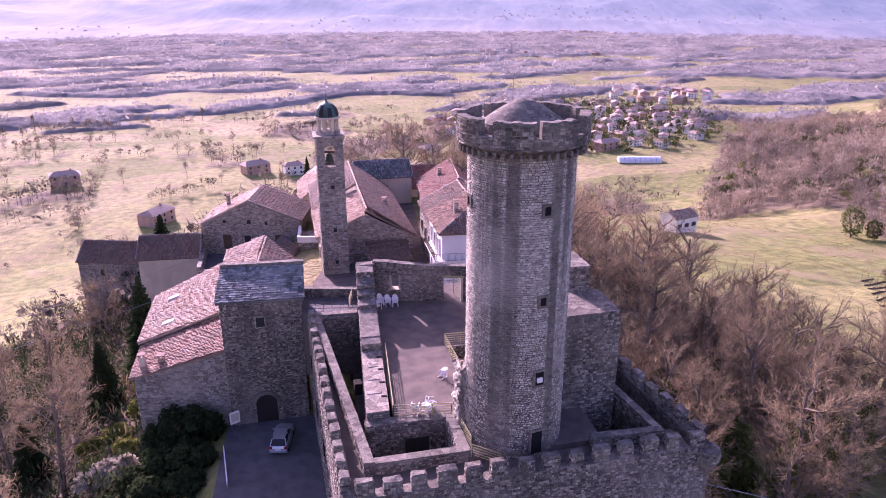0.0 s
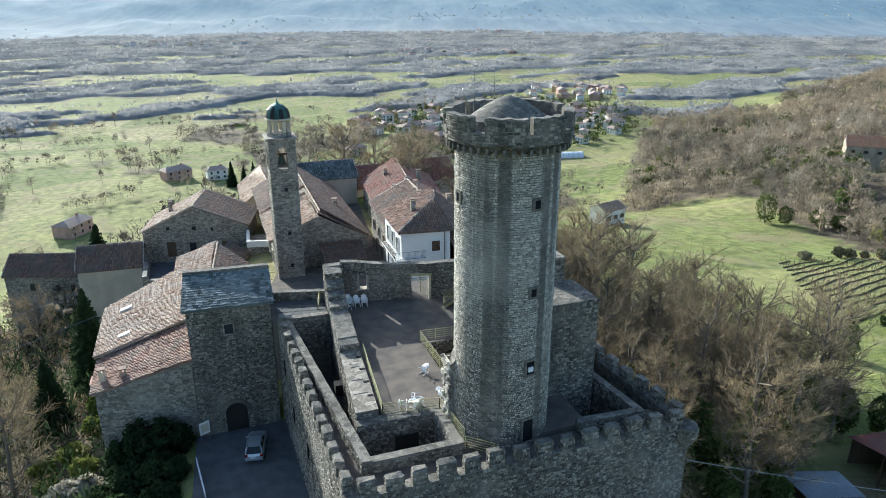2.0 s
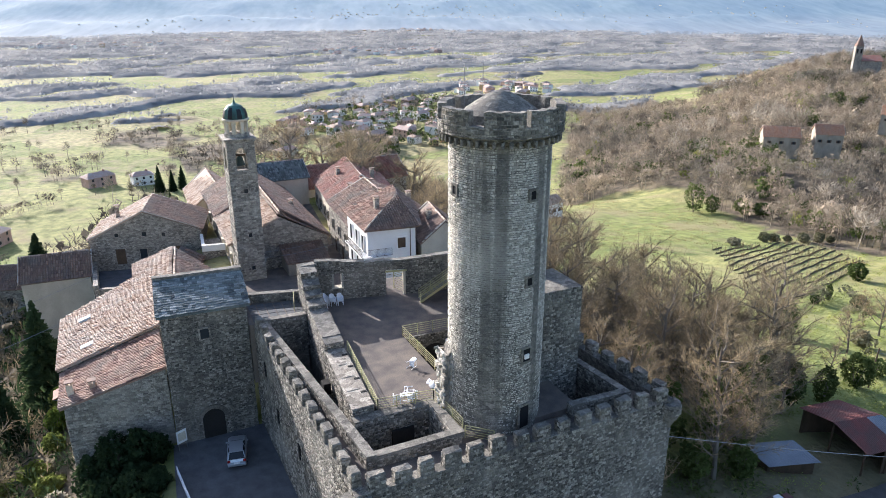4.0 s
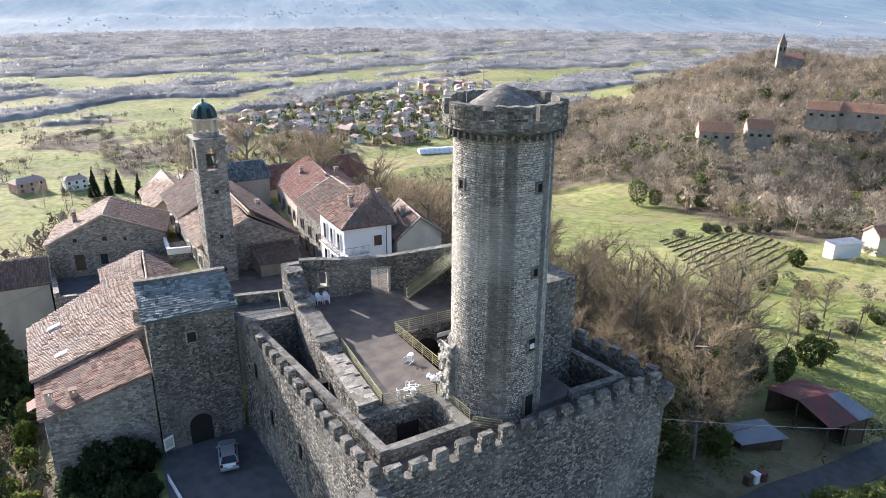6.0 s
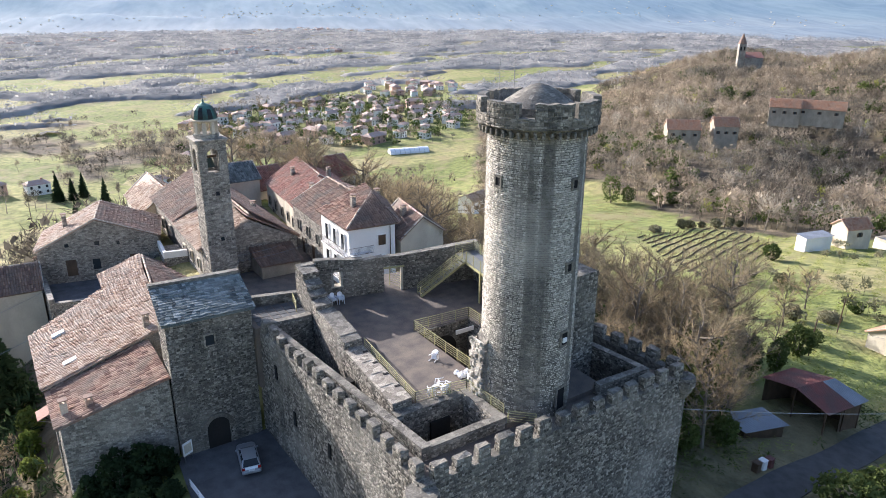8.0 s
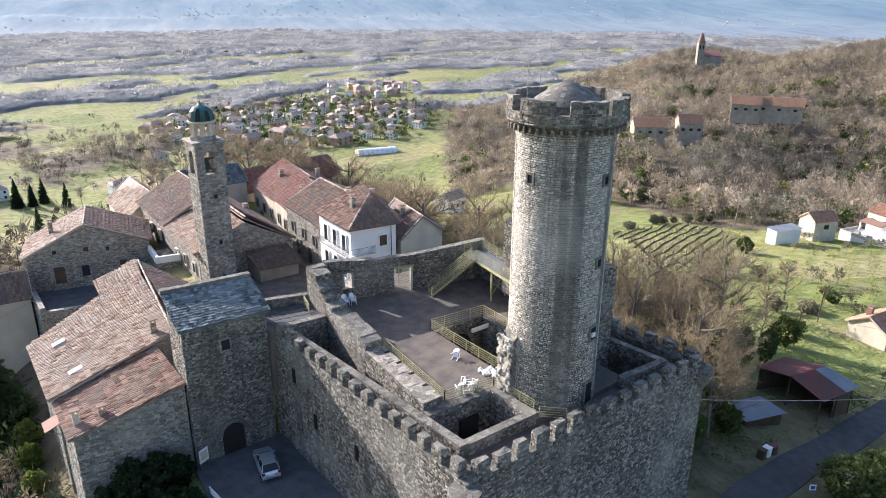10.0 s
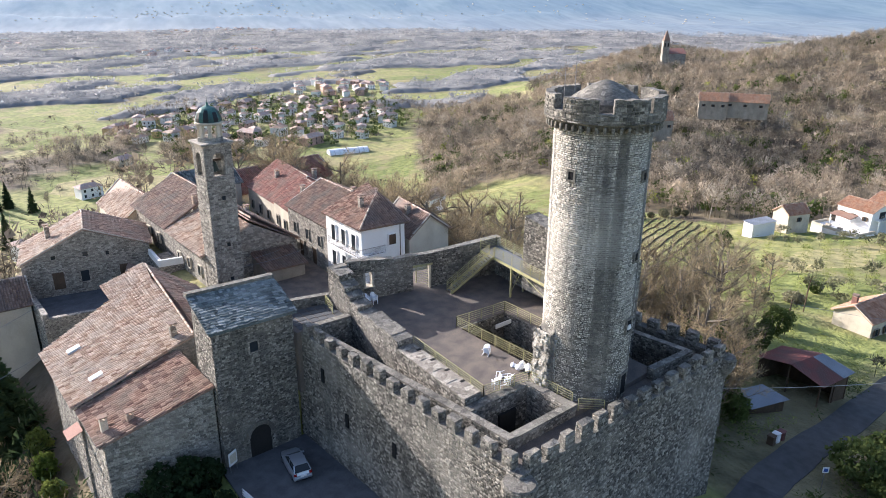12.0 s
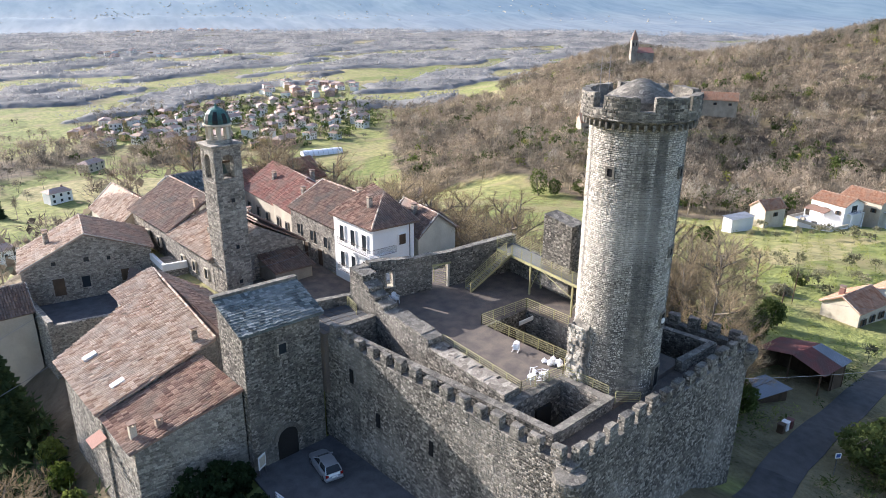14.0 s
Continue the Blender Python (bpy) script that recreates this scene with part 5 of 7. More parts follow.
# corner turrets on corbels
for x, y, q_ in ((1.6, 35.1, 1.0), (26.6, 35.3, 0.72)):
    t = thing("corner_turret", "broken round corner turret base on stepped corbels", "turret", "corner turrets")
    part("corbel_base", lathe(bmesh.new(), [(0.3 * q_, 8.6), (0.75 * q_, 9.3), (0.85 * q_, 9.35), (1.1 * q_, 9.9), (1.15 * q_, 10.5), (1.05 * q_, 10.7)], x, y, 18), STONE_CORE, t)
    v, q = rubble(lambda u, vv, d: (x + (1.12 * q_ + d) * math.cos(u / 1.12 / q_), y + (1.12 * q_ + d) * math.sin(u / 1.12 / q_), 9.85 + vv), math.tau * 1.12 * q_, 0.75, course=0.22, length=(0.2, 0.4))
    raw("masonry", v, q, STONE, t, kind="stuff")
slits = thing("arrow_slit", "narrow dark arrow slits in the curtain wall", "arrow slit", kind="structure")
for y, z in ((54.5, 4.6), (48.0, 5.2), (58.0, 7.4)):
    x = 0.9 + 0.8 * (62.3 - y) / 27.1
    bm = B(x - 0.13, y - 0.5, z - 0.3, x + 0.1, y + 0.5, z, bevel=0.03)
    part("slit_sill", bm, STONE, slits)
    # the slit is a near-black block, its shade painted
    part("slit", B(x - 0.12, y - 0.22, z, x + 0.2, y + 0.22, z + 1.3), SHADE, slits)

# ---- forecourt ----
road = thing("road", "worn grey asphalt forecourt and lane", "road", kind="structure")
part("forecourt", P([(-7.4, 61.9), (-8.2, 50.0), (-6.5, 20.0), (2.5, 20.0), (1.4, 45.0), (0.9, 61.9)], -6, 0.06), ASPHALT, road)
pts = [(24, 31.5), (30.7, 32.4), (36.3, 33.2), (40.9, 33.3), (49.3, 34.0), (58.2, 34.3), (68.9, 34.8), (75.8, 35.0), (95, 34)]
verts, faces = [], []
path = [Vector(a).lerp(Vector(c), k / 12) for a, c in zip(pts, pts[1:]) for k in range(12)]
for i, p in enumerate(path):
    d = (path[min(i + 1, len(path) - 1)] - path[max(i - 1, 0)]).normalized()
    for o in (-1.9, -0.7, 0.7, 1.9):
        x, y = p.x - d.y * o, p.y + d.x * o
        verts.append((x, y, gz(x, y) + (0.14 if abs(o) < 1 else 0.09)))
    for o in (2.1, -2.1):
        x, y = p.x - d.y * o, p.y + d.x * o
        verts.append((x, y, gz(x, y) - 1))
for i in range(len(path) - 1):
    a = 6 * i
    faces += [(a + k, a + 6 + k, a + 6 + (k + 1) % 6, a + (k + 1) % 6) for k in range(6)]
faces = [f[::-1] for f in faces]
raw("lane", verts, faces, plain_mat("lane_asphalt", (0.085, 0.085, 0.085), 0.9, vary=0.3, scale=6), road)
guard = thing("guard_rail", "pale metal guard rail beside the forecourt", "guard rail")
for k in range(4):
    part("post", beam(bmesh.new(), (-7.5 + 0.2 * k, 57.2 - 1.7 * k, 0), (-7.5 + 0.2 * k, 57.2 - 1.7 * k, 0.95), 0.07), METAL, guard)
for z in (0.4, 0.65, 0.9):
    part("rail", beam(bmesh.new(), (-7.5, 57.3, z), (-6.9, 52.0, z), 0.09), PLASTIC, guard)
board = thing("notice_board", "white notice board on posts by the gateway", "sign")
part("panel", B(-0.5, -0.04, 0.7, 0.5, 0.04, 2.0, pose(-6.6, 61.0, 0.05, 0, 0, 25), 0.02), WHITE, board)
part("sheet", B(-0.38, -0.055, 0.95, 0.38, -0.042, 1.8, pose(-6.6, 61.0, 0.05, 0, 0, 25)), PLASTER, board)
for sx in (-0.4, 0.4):
    part("post", B(sx - 0.04, -0.03, 0, sx + 0.04, 0.03, 0.7, pose(-6.6, 61.0, 0.05, 0, 0, 25)), METAL, board)

# car
CARP = plain_mat("silver_car_paint", (0.42, 0.44, 0.47), 0.28, 0.55, vary=0.03, relief=0.0)
TYRE = plain_mat("tyre_rubber", (0.02, 0.02, 0.02), 0.85)
LAMP = plain_mat("red_lamp_glass", (0.3, 0.02, 0.02), 0.25)
car = thing("car", "silver hatchback car parked on the forecourt", "car")
CM = pose(-2.25, 57.9, 0.06, 0, 0, -11)


def loft(sections, material, name, parent, label=""):
    """Closed cross-sections (lists of (x, y, z)) joined into a body."""
    bm = bmesh.new()
    rs = [[bm.verts.new(CM @ Vector(p)) for p in sec] for sec in sections]
    n = len(rs[0])
    for a, c in zip(rs, rs[1:]):
        for i in range(n):
            bm.faces.new((a[i], a[(i + 1) % n], c[(i + 1) % n], c[i]))
    bm.faces.new(rs[0][::-1])
    bm.faces.new(rs[-1])
    ob = part(name, bm, material, parent, label)
    for p in ob.data.polygons:
        p.use_smooth = False
    return ob


def car_section(y, w, zb, zs, zt, wt):
    return [(-w * 0.96, y, zb), (w * 0.96, y, zb), (w, y, (zb + zs) / 2), (w * 0.97, y, zs), (wt, y, zt), (-wt, y, zt), (-w * 0.97, y, zs), (-w, y, (zb + zs) / 2)]


loft([car_section(-2.05, 0.74, 0.35, 0.6, 0.72, 0.66), car_section(-1.95, 0.82, 0.22, 0.82, 0.92, 0.7), car_section(-1.2, 0.86, 0.2, 0.88, 0.95, 0.74), car_section(0.9, 0.86, 0.2, 0.88, 0.95, 0.74),
      car_section(1.6, 0.84, 0.2, 0.76, 0.86, 0.68), car_section(2.0, 0.74, 0.25, 0.62, 0.7, 0.55), car_section(2.1, 0.66, 0.35, 0.55, 0.6, 0.5)], CARP, "body", car)
loft([car_section(-1.9, 0.7, 0.9, 0.93, 0.96, 0.66), car_section(-1.5, 0.72, 0.9, 1.2, 1.4, 0.56), car_section(-0.9, 0.73, 0.9, 1.2, 1.48, 0.58), car_section(0.0, 0.73, 0.9, 1.2, 1.47, 0.57), car_section(1.0, 0.7, 0.88, 0.9, 0.93, 0.62)], GLASS, "glasshouse", car, "dark tinted windows")
loft([[(-0.56, -1.52, 1.4), (0.56, -1.52, 1.4), (0.56, -1.52, 1.44), (-0.56, -1.52, 1.44)], [(-0.6, -0.9, 1.46), (0.6, -0.9, 1.46), (0.58, -0.9, 1.52), (-0.58, -0.9, 1.52)], [(-0.59, 0.05, 1.44), (0.59, 0.05, 1.44), (0.57, 0.05, 1.5), (-0.57, 0.05, 1.5)]], CARP, "roof", car)
for sx in (-1, 1):
    for a, c in (((0.71, 0.98, 0.93), (0.59, 0.02, 1.48)), ((0.74, -0.5, 0.92), (0.6, -0.5, 1.47)), ((0.72, -1.88, 0.93), (0.58, -1.45, 1.42))):
        part("pillar", beam(bmesh.new(), CM @ Vector((sx * a[0], a[1], a[2])), CM @ Vector((sx * c[0], c[1], c[2])), 0.09), CARP, car)
    part("tail_lamp", B(sx * 0.66 - 0.13, -2.06, 0.68, sx * 0.66 + 0.13, -1.9, 0.9, CM, 0.02), LAMP, car)
    part("mirror", B(sx * 0.9 - 0.09, 0.62, 0.92, sx * 0.9 + 0.09, 0.74, 1.06, CM, 0.03), CARP, car)
    for y in (-1.25, 1.3):
        mw = CM @ pose(sx * 0.74, y, 0.31, 0, 90, 0)
        bm = bmesh.new()
        bmesh.ops.create_cone(bm, cap_ends=True, segments=20, radius1=0.31, radius2=0.31, depth=0.22, matrix=mw)
        wheel = part("wheel", bm, TYRE, car)
        bm = bmesh.new()
        bmesh.ops.create_cone(bm, cap_ends=True, segments=16, radius1=0.2, radius2=0.2, depth=0.25, matrix=mw)
        part("rim", bm, METAL, wheel)
part("bumper", B(-0.78, -2.14, 0.3, 0.78, -1.95, 0.58, CM, 0.05), CARP, car)
part("number_plate", B(-0.26, -2.16, 0.6, 0.26, -2.05, 0.7, CM), WHITE, car)
awning = thing("awning", "small faded pink awning on the house wall", "awning")
PINK = plain_mat("faded_pink", (0.4, 0.22, 0.17), 0.8)
part("sheet", P([(-17.2, 70.6), (-15.9, 70.6), (-15.9, 72.4), (-17.2, 72.4)], [2.6, 3.1, 3.1, 2.6], [2.66, 3.16, 3.16, 2.66]), PINK, awning)
for y in (70.7, 72.3):
    part("strut", beam(bmesh.new(), (-17.1, y, 2.6), (-15.9, y, 2.0), 0.05), METAL, awning)

# ---- lower buildings to the east ----
RUST = plain_mat("red_corrugated_sheet", (0.2, 0.07, 0.06), 0.65, 0.1, vary=0.35, two=(0.13, 0.075, 0.065))
GREYSHEET = plain_mat("grey_corrugated_sheet", (0.3, 0.32, 0.35), 0.5, 0.3, vary=0.25)
shed = thing("barn", "open timber barn with a red corrugated metal roof", "barn")
R0, R1 = Vector((57.2, 41.6, -4.0)), Vector((63.2, 40.3, -4.0))


def sheet(name, a, c, d, e, material, parent, n=40):
    """A corrugated sheet over the quad a-c (low edge) to e-d (high edge)."""
    a, c, d, e = (Vector(q) for q in (a, c, d, e))
    verts, faces = [], []
    for i in range(n + 1):
        t = i / n
        h = Vector((0, 0, 0.05 if i % 2 else 0.0))
        verts += [tuple(a.lerp(c, t) + h), tuple(e.lerp(d, t) + h), tuple(a.lerp(c, t) + h - Vector((0, 0, 0.03))), tuple(e.lerp(d, t) + h - Vector((0, 0, 0.03)))]
    for i in range(n):
        k = 4 * i
        faces += [(k, k + 4, k + 5, k + 1), (k + 2, k + 3, k + 7, k + 6), (k, k + 2, k + 6, k + 4)]
    return raw(name, verts, faces, material, parent)


sheet("roof", (58.1, 46.4, -5.2), (63.6, 45.6, -5.2), R1, R0, RUST, shed)
sheet("roof", (57.5, 37.5, -5.6), (61.8, 36.9, -5.6), R0.lerp(R1, 0.68), R0, RUST, shed)
sheet("roof", (61.8, 36.9, -5.6), (64.5, 36.6, -5.6), R1, R0.lerp(R1, 0.68), GREYSHEET, shed, 18)
for x, y in ((57.8, 38.0), (61.0, 37.5), (64.0, 37.2), (58.0, 42.0), (63.0, 41.0), (58.5, 46.0), (63.3, 45.2)):
    part("post", beam(bmesh.new(), (x, y, gz(x, y) - 0.3), (x, y, -5.4 if y < 40 or y > 44 else -4.3), 0.16), WOOD, shed)
for a, c in (((60.5, 37.6), (64.0, 37.2)), ((64.0, 37.2), (63.3, 45.2)), ((63.3, 45.2), (58.5, 46.0))):
    d = Vector((c[0] - a[0], c[1] - a[1], 0)).normalized()
    nn = Vector((-d.y, d.x, 0)) * 0.08
    part("board_wall", P([a, c, (c[0] + nn.x, c[1] + nn.y), (a[0] + nn.x, a[1] + nn.y)], min(gz(*a), gz(*c)) - 0.5, -5.55), WOOD, shed)
low_shed = thing("low_shed", "low shed with a grey corrugated roof below the castle", "shed")
sheet("roof", (47.4, 41.1, -6.2), (52.9, 39.3, -6.2), (52.9, 42.8, -5.7), (47.4, 44.7, -5.7), GREYSHEET, low_shed, 36)
part("wall", P([(47.7, 41.5), (52.6, 39.8), (52.6, 42.6), (47.7, 44.3)], -10, -6.25), WOOD, low_shed)


OLDWALL = plain_mat("old_cream_render", (0.42, 0.37, 0.29), 0.9, vary=0.3, two=(0.3, 0.26, 0.2))


def small_house(name, label, cx, cy, yaw, w, d, h, rise, wall=PLASTER, tile=TILE, base=None, wins=3):
    z = gz(cx, cy) if base is None else base
    m = pose(cx, cy, 0, 0, 0, yaw)
    q = [tuple((m @ Vector((x, y, 0)))[:2]) for x, y in ((w / 2, -d / 2), (w / 2, d / 2), (-w / 2, d / 2), (-w / 2, -d / 2))]
    ws = tuple((3, w * (i + 0.5) / wins, z + h * 0.45, 0.9, 1.2, "shut") for i in range(wins)) + ((0, d * 0.5, z + h * 0.45, 0.9, 1.2, "plain"),)
    return gabled(name, label, *q, z - 4, z + h, z + h + rise, tile, wall, over=0.4, wins=ws)


small_house("hut", "ruined stone hut with a mossy tile roof in the scrub", 66.5, 58.0, -30, 6.0, 4.5, 2.4, 1.2, STONE_HOUSE_CORE, TILE_DARK, wins=1)
small_house("farmhouse", "cream farmhouse with an orange tile roof and brick chimney", 97.5, 46.5, -10, 8.5, 6.5, 4.6, 1.9, PLASTER, TILE_ORANGE, -15.2)
small_house("farmhouse", "white farmhouse wing with orange tile roof", 106.0, 42.5, -10, 8.0, 7.0, 5.2, 1.9, WHITE, TILE_ORANGE, -15.4)
chimney(95.0, 48.0, -10.5, -7.8, TILE_RED, 0.8)
def villa_house(label, cx, cy, yaw, w, d, base, h, rise, wall, tile):
    """A two storey house with its ridge along w and a balcony with rails on the end towards -w."""
    ob = small_house("villa", label, cx, cy, yaw, w, d, h, rise, wall, tile, base, 3)
    m = pose(cx, cy, base, 0, 0, yaw)
    bal = part("balcony", B(w / 2, -d * 0.32, 2.7, w / 2 + 1.6, d * 0.32, 2.9, m), WHITE, ob)
    bm = bmesh.new()
    for z in (3.2, 3.5, 3.85):
        beam(bm, m @ Vector((w / 2 + 1.55, -d * 0.32, z)), m @ Vector((w / 2 + 1.55, d * 0.32, z)), 0.05)
    for i in range(9):
        y = -d * 0.32 + d * 0.64 * i / 8
        beam(bm, m @ Vector((w / 2 + 1.55, y, 2.9)), m @ Vector((w / 2 + 1.55, y, 3.9)), 0.04)
    part("railing", bm, METAL, bal)
    part("balcony_door", B(w / 2 - 0.1, -1.3, 2.95, w / 2 + 0.05, 1.3, 5.0, m), GLASS, ob)
    for y in (-d * 0.3, d * 0.3):
        part("pillar", B(w / 2 + 1.2, y - 0.18, -2, w / 2 + 1.55, y + 0.18, 2.7, m), WHITE, bal)
    return ob


VX0, VY0, VZ0, VYAW = 203.0, 84.5, -27.0, -104
villa = villa_house("white villa with a low orange tile roof, balcony and terrace", VX0, VY0, VYAW, 11.0, 9.5, VZ0, 5.2, 1.9, WHITE, TILE_ORANGE)
villa_house("pale villa with an orange tile roof beside the white one", VX0 + 10.5, VY0 - 6.0, VYAW, 13.0, 10.0, VZ0, 5.6, 2.1, PLASTER, TILE_ORANGE)
VM = pose(VX0, VY0, VZ0, 0, 0, VYAW)
part("porch_roof", P([tuple((VM @ Vector(q))[:2]) for q in ((-5.5, -4.8, 0), (-5.5, -8.0, 0), (1.5, -8.0, 0), (1.5, -4.8, 0))], [VZ0 + 3.2, VZ0 + 2.5, VZ0 + 2.5, VZ0 + 3.2], [VZ0 + 3.4, VZ0 + 2.7, VZ0 + 2.7, VZ0 + 3.4]), TILE_RUST, villa)
for q in (-5.2, -2.0, 1.2):
    part("porch_post", B(q - 0.12, -7.9, -0.5, q + 0.12, -7.66, 2.55, VM), WHITE, villa)
part("terrace", B(-7.0, -13.5, -6, 7.5, -4.75, -0.4, VM), WHITE, villa)
bm = bmesh.new()
for x0, y0, x1, y1 in ((-7.0, -13.5, 7.5, -13.2), (7.2, -13.2, 7.5, -4.75), (-7.0, -13.2, -6.7, -4.75)):
    box(bm, x0, y0, -0.4, x1, y1, 0.45, VM)
part("terrace_parapet", bm, PLASTER, villa)
# arch mouth as a dark block, shade put into its colour
part("terrace_arch", arch(bmesh.new(), VM @ pose(7.56, -10.5, -3.4, 0, 0, 90), 2.6, 2.3, depth=0.4), DARK, villa)
for q in ((-3.4, -10.6), (0.8, -11.2)):
    part("garden_table", B(q[0] - 0.7, q[1] - 0.5, -0.42, q[0] + 0.7, q[1] + 0.5, 0.35, VM, 0.05), OLDWALL, villa)
small_house("garden_hut", "small white hut with a tile roof by the vineyard", 183.5, 97.5, -20, 8.0, 6.0, 4.2, 2.2, PLASTER, TILE_ORANGE, -26.8, 1)
sheet("roof", (161.0, 97.5, -22.3), (170.0, 95.0, -22.3), (171.0, 99.0, -22.0), (162.0, 101.5, -22.0), GREYSHEET, thing("flat_shed", "long low white shed with a flat roof", "shed"), 30)
part("wall", P([(161.4, 98.0), (169.8, 95.6), (170.6, 98.8), (162.2, 101.2)], -27, -22.35), WHITE, bpy.data.objects["flat_shed"])
small_house("field_house", "white two storey house among the fields", 121.0, 192.0, 15, 9.0, 7.0, 5.4, 1.6, WHITE, TILE, -33.0)
for cx, cy, yaw, w, d, h, z in ((265, 221, -42, 15, 12, 8, -27.0), (279, 208, -42, 11, 10, 9, -26.0), (322, 205, -58, 14, 10, 8, -19.5), (331, 192, -62, 22, 9, 7, -18.5)):
    small_house("hill_villa", "old stone villa with red tile roof on the wooded hill", cx, cy, yaw, w, d, h - 2.5, 3.6, OLDWALL, TILE_ORANGE, z - 1.0, 3)
hill_church = thing("hill_church", "distant stone church with a pointed bell tower on the hill", "church")
HC = pose(463, 329, -14, 0, 0, -40)
part("tower", B(-2.4, -2.4, -12, 2.4, 2.4, 16, HC), STONE_HOUSE_CORE, hill_church)
bm = lathe(bmesh.new(), [(3.2, 16), (2.2, 18.5), (0.15, 23.5)], 0, 0, 8)
bmesh.ops.transform(bm, matrix=HC, verts=bm.verts)
part("spire", bm, TILE_DARK, hill_church)
part("nave", B(2.4, -3.5, -12, 15, 4.5, 6.5, HC), STONE_HOUSE_CORE, hill_church)
bm = prism(bmesh.new(), [(2.3, -4.0), (15.5, -4.0), (15.5, 5.0), (2.3, 5.0)], 6.5, [6.6, 6.6, 10, 10])
bmesh.ops.transform(bm, matrix=HC, verts=bm.verts)
part("roof", bm, TILE_RED, hill_church)
# belfry openings as dark plates in place of inner shade
for sx in (-1.2, 1.2):
    part("belfry_opening", B(sx - 0.5, -2.5, 11.5, sx + 0.5, -2.3, 14.2, HC), DARK, hill_church)

# posts, bins, sign
for x, y, h in ((80.5, 52.3, 6.0), (96, 56, 6.0), (70.0, 66.0, 6.0)):
    po = thing("utility_pole", "weathered wooden utility pole", "pole", "utility poles")
    part("shaft", beam(bmesh.new(), (x, y, gz(x, y) - 0.5), (x + 0.5, y, gz(x, y) + h), 0.14, sides=8), WOOD, po)
    part("insulator", beam(bmesh.new(), (x + 0.1, y, gz(x, y) + h - 0.4), (x + 0.9, y, gz(x, y) + h - 0.4), 0.06), METAL, po)
for k, (x, col) in enumerate(((42.6, WHITE), (43.8, RUST), (41.5, WOOD))):
    bn = thing("waste_bin", "wheeled waste bin at the lane side", "bin", "waste bins")
    z = gz(x, 36.2)
    part("bin_body", B(x - 0.35, 35.8, z - 0.1, x + 0.35, 36.5, z + 1.0, bevel=0.05), col, bn)
    part("lid", B(x - 0.38, 35.75, z + 1.0, x + 0.38, 36.55, z + 1.1, bevel=0.03), col, bn)
sg = thing("road_sign", "small square parking sign on a pole", "sign")
part("pole", beam(bmesh.new(), (38.0, 29.5, gz(38, 29.5) - 0.3), (38.0, 29.5, gz(38, 29.5) + 2.6), 0.06, sides=6), METAL, sg)
part("plate", B(-0.3, -0.02, 0, 0.3, 0.02, 0.6, pose(38.0, 29.45, gz(38, 29.5) + 2.0, 0, 0, -40), 0.005), WHITE, sg)
part("symbol", B(-0.2, -0.03, 0.12, 0.2, -0.022, 0.5, pose(38.0, 29.45, gz(38, 29.5) + 2.0, 0, 0, -40)), plain_mat("sign_blue", (0.05, 0.1, 0.3), 0.5), sg)
wire = thing("overhead_cable", "thin overhead cables crossing the lane and the gate house", "cable")
for a, c, sag in (((26.6, 36.5, 7.0), (95, 20, -6.5), 1.5), ((80.9, 52.3, -6.4), (100, 36, -10.0), 0.6), ((-42, 88, 0.5), (-13.2, 98.2, 4.5), 0.5), ((-44, 80, -1), (-8.3, 86, 6.6), 0.6), ((16.9, 91, 7.6), (7.3, 87.4, 8.2), 0.3), ((18.4, 88, 8.0), (7.3, 87.6, 7.4), 0.4)):
    a, c = Vector(a), Vector(c)
    bm = bmesh.new()
    rings = []
    for i in range(17):
        t = i / 16
        p = a.lerp(c, t) - Vector((0, 0, 4 * sag * t * (1 - t)))
        sd = Vector((-(c - a).y, (c - a).x, 0)).normalized() * 0.025
        rings.append([bm.verts.new(p + o) for o in (sd, -sd, Vector((0, 0, 0.04)))])
    for A, C in zip(rings, rings[1:]):
        for k in range(3):
            bm.faces.new((A[k], A[(k + 1) % 3], C[(k + 1) % 3], C[k]))
    part("cable", bm, METAL, wire)

# ---- woods, trees and shrubs ----
TWIG_NEAR = leaf_mat("bare_twigs", (0.2, 0.155, 0.1), (0.45, 0.365, 0.235))
# far woods and crowns: distance haze put into their pale grey base colours
TWIG_FAR = leaf_mat("haze_pale_winter_woods", (0.31, 0.308, 0.31), (0.4, 0.397, 0.4), 0.4)
TWIG_CROWN = leaf_mat("haze_pale_crowns", (0.25, 0.255, 0.27), (0.34, 0.345, 0.36), 0.5)
TWIG_PALE = leaf_mat("pale_bare_twigs", (0.26, 0.235, 0.2), (0.4, 0.365, 0.31))
LEAF_LIGHT = leaf_mat("yellow_green_leaves", (0.16, 0.19, 0.05), (0.32, 0.33, 0.1))
OLIVE = leaf_mat("olive_leaves", (0.12, 0.125, 0.075), (0.27, 0.26, 0.18))
TWIG_HILL = leaf_mat("hillside_woods", (0.15, 0.13, 0.106), (0.39, 0.335, 0.265))
BARK = plain_mat("grey_bark", (0.24, 0.205, 0.165), 0.9, vary=0.4, scale=6)
TWIG_DARK = leaf_mat("hedge_twigs", (0.1, 0.088, 0.072), (0.25, 0.22, 0.175))
NEEDLE = leaf_mat("dark_needles", (0.025, 0.045, 0.022), (0.07, 0.1, 0.045))
LEAF = leaf_mat("evergreen_leaves", (0.04, 0.065, 0.022), (0.13, 0.16, 0.055))
PALE = leaf_mat("sun_bright_foliage", (0.35, 0.32, 0.25), (0.7, 0.66, 0.56))
npr = np.random.default_rng(11)


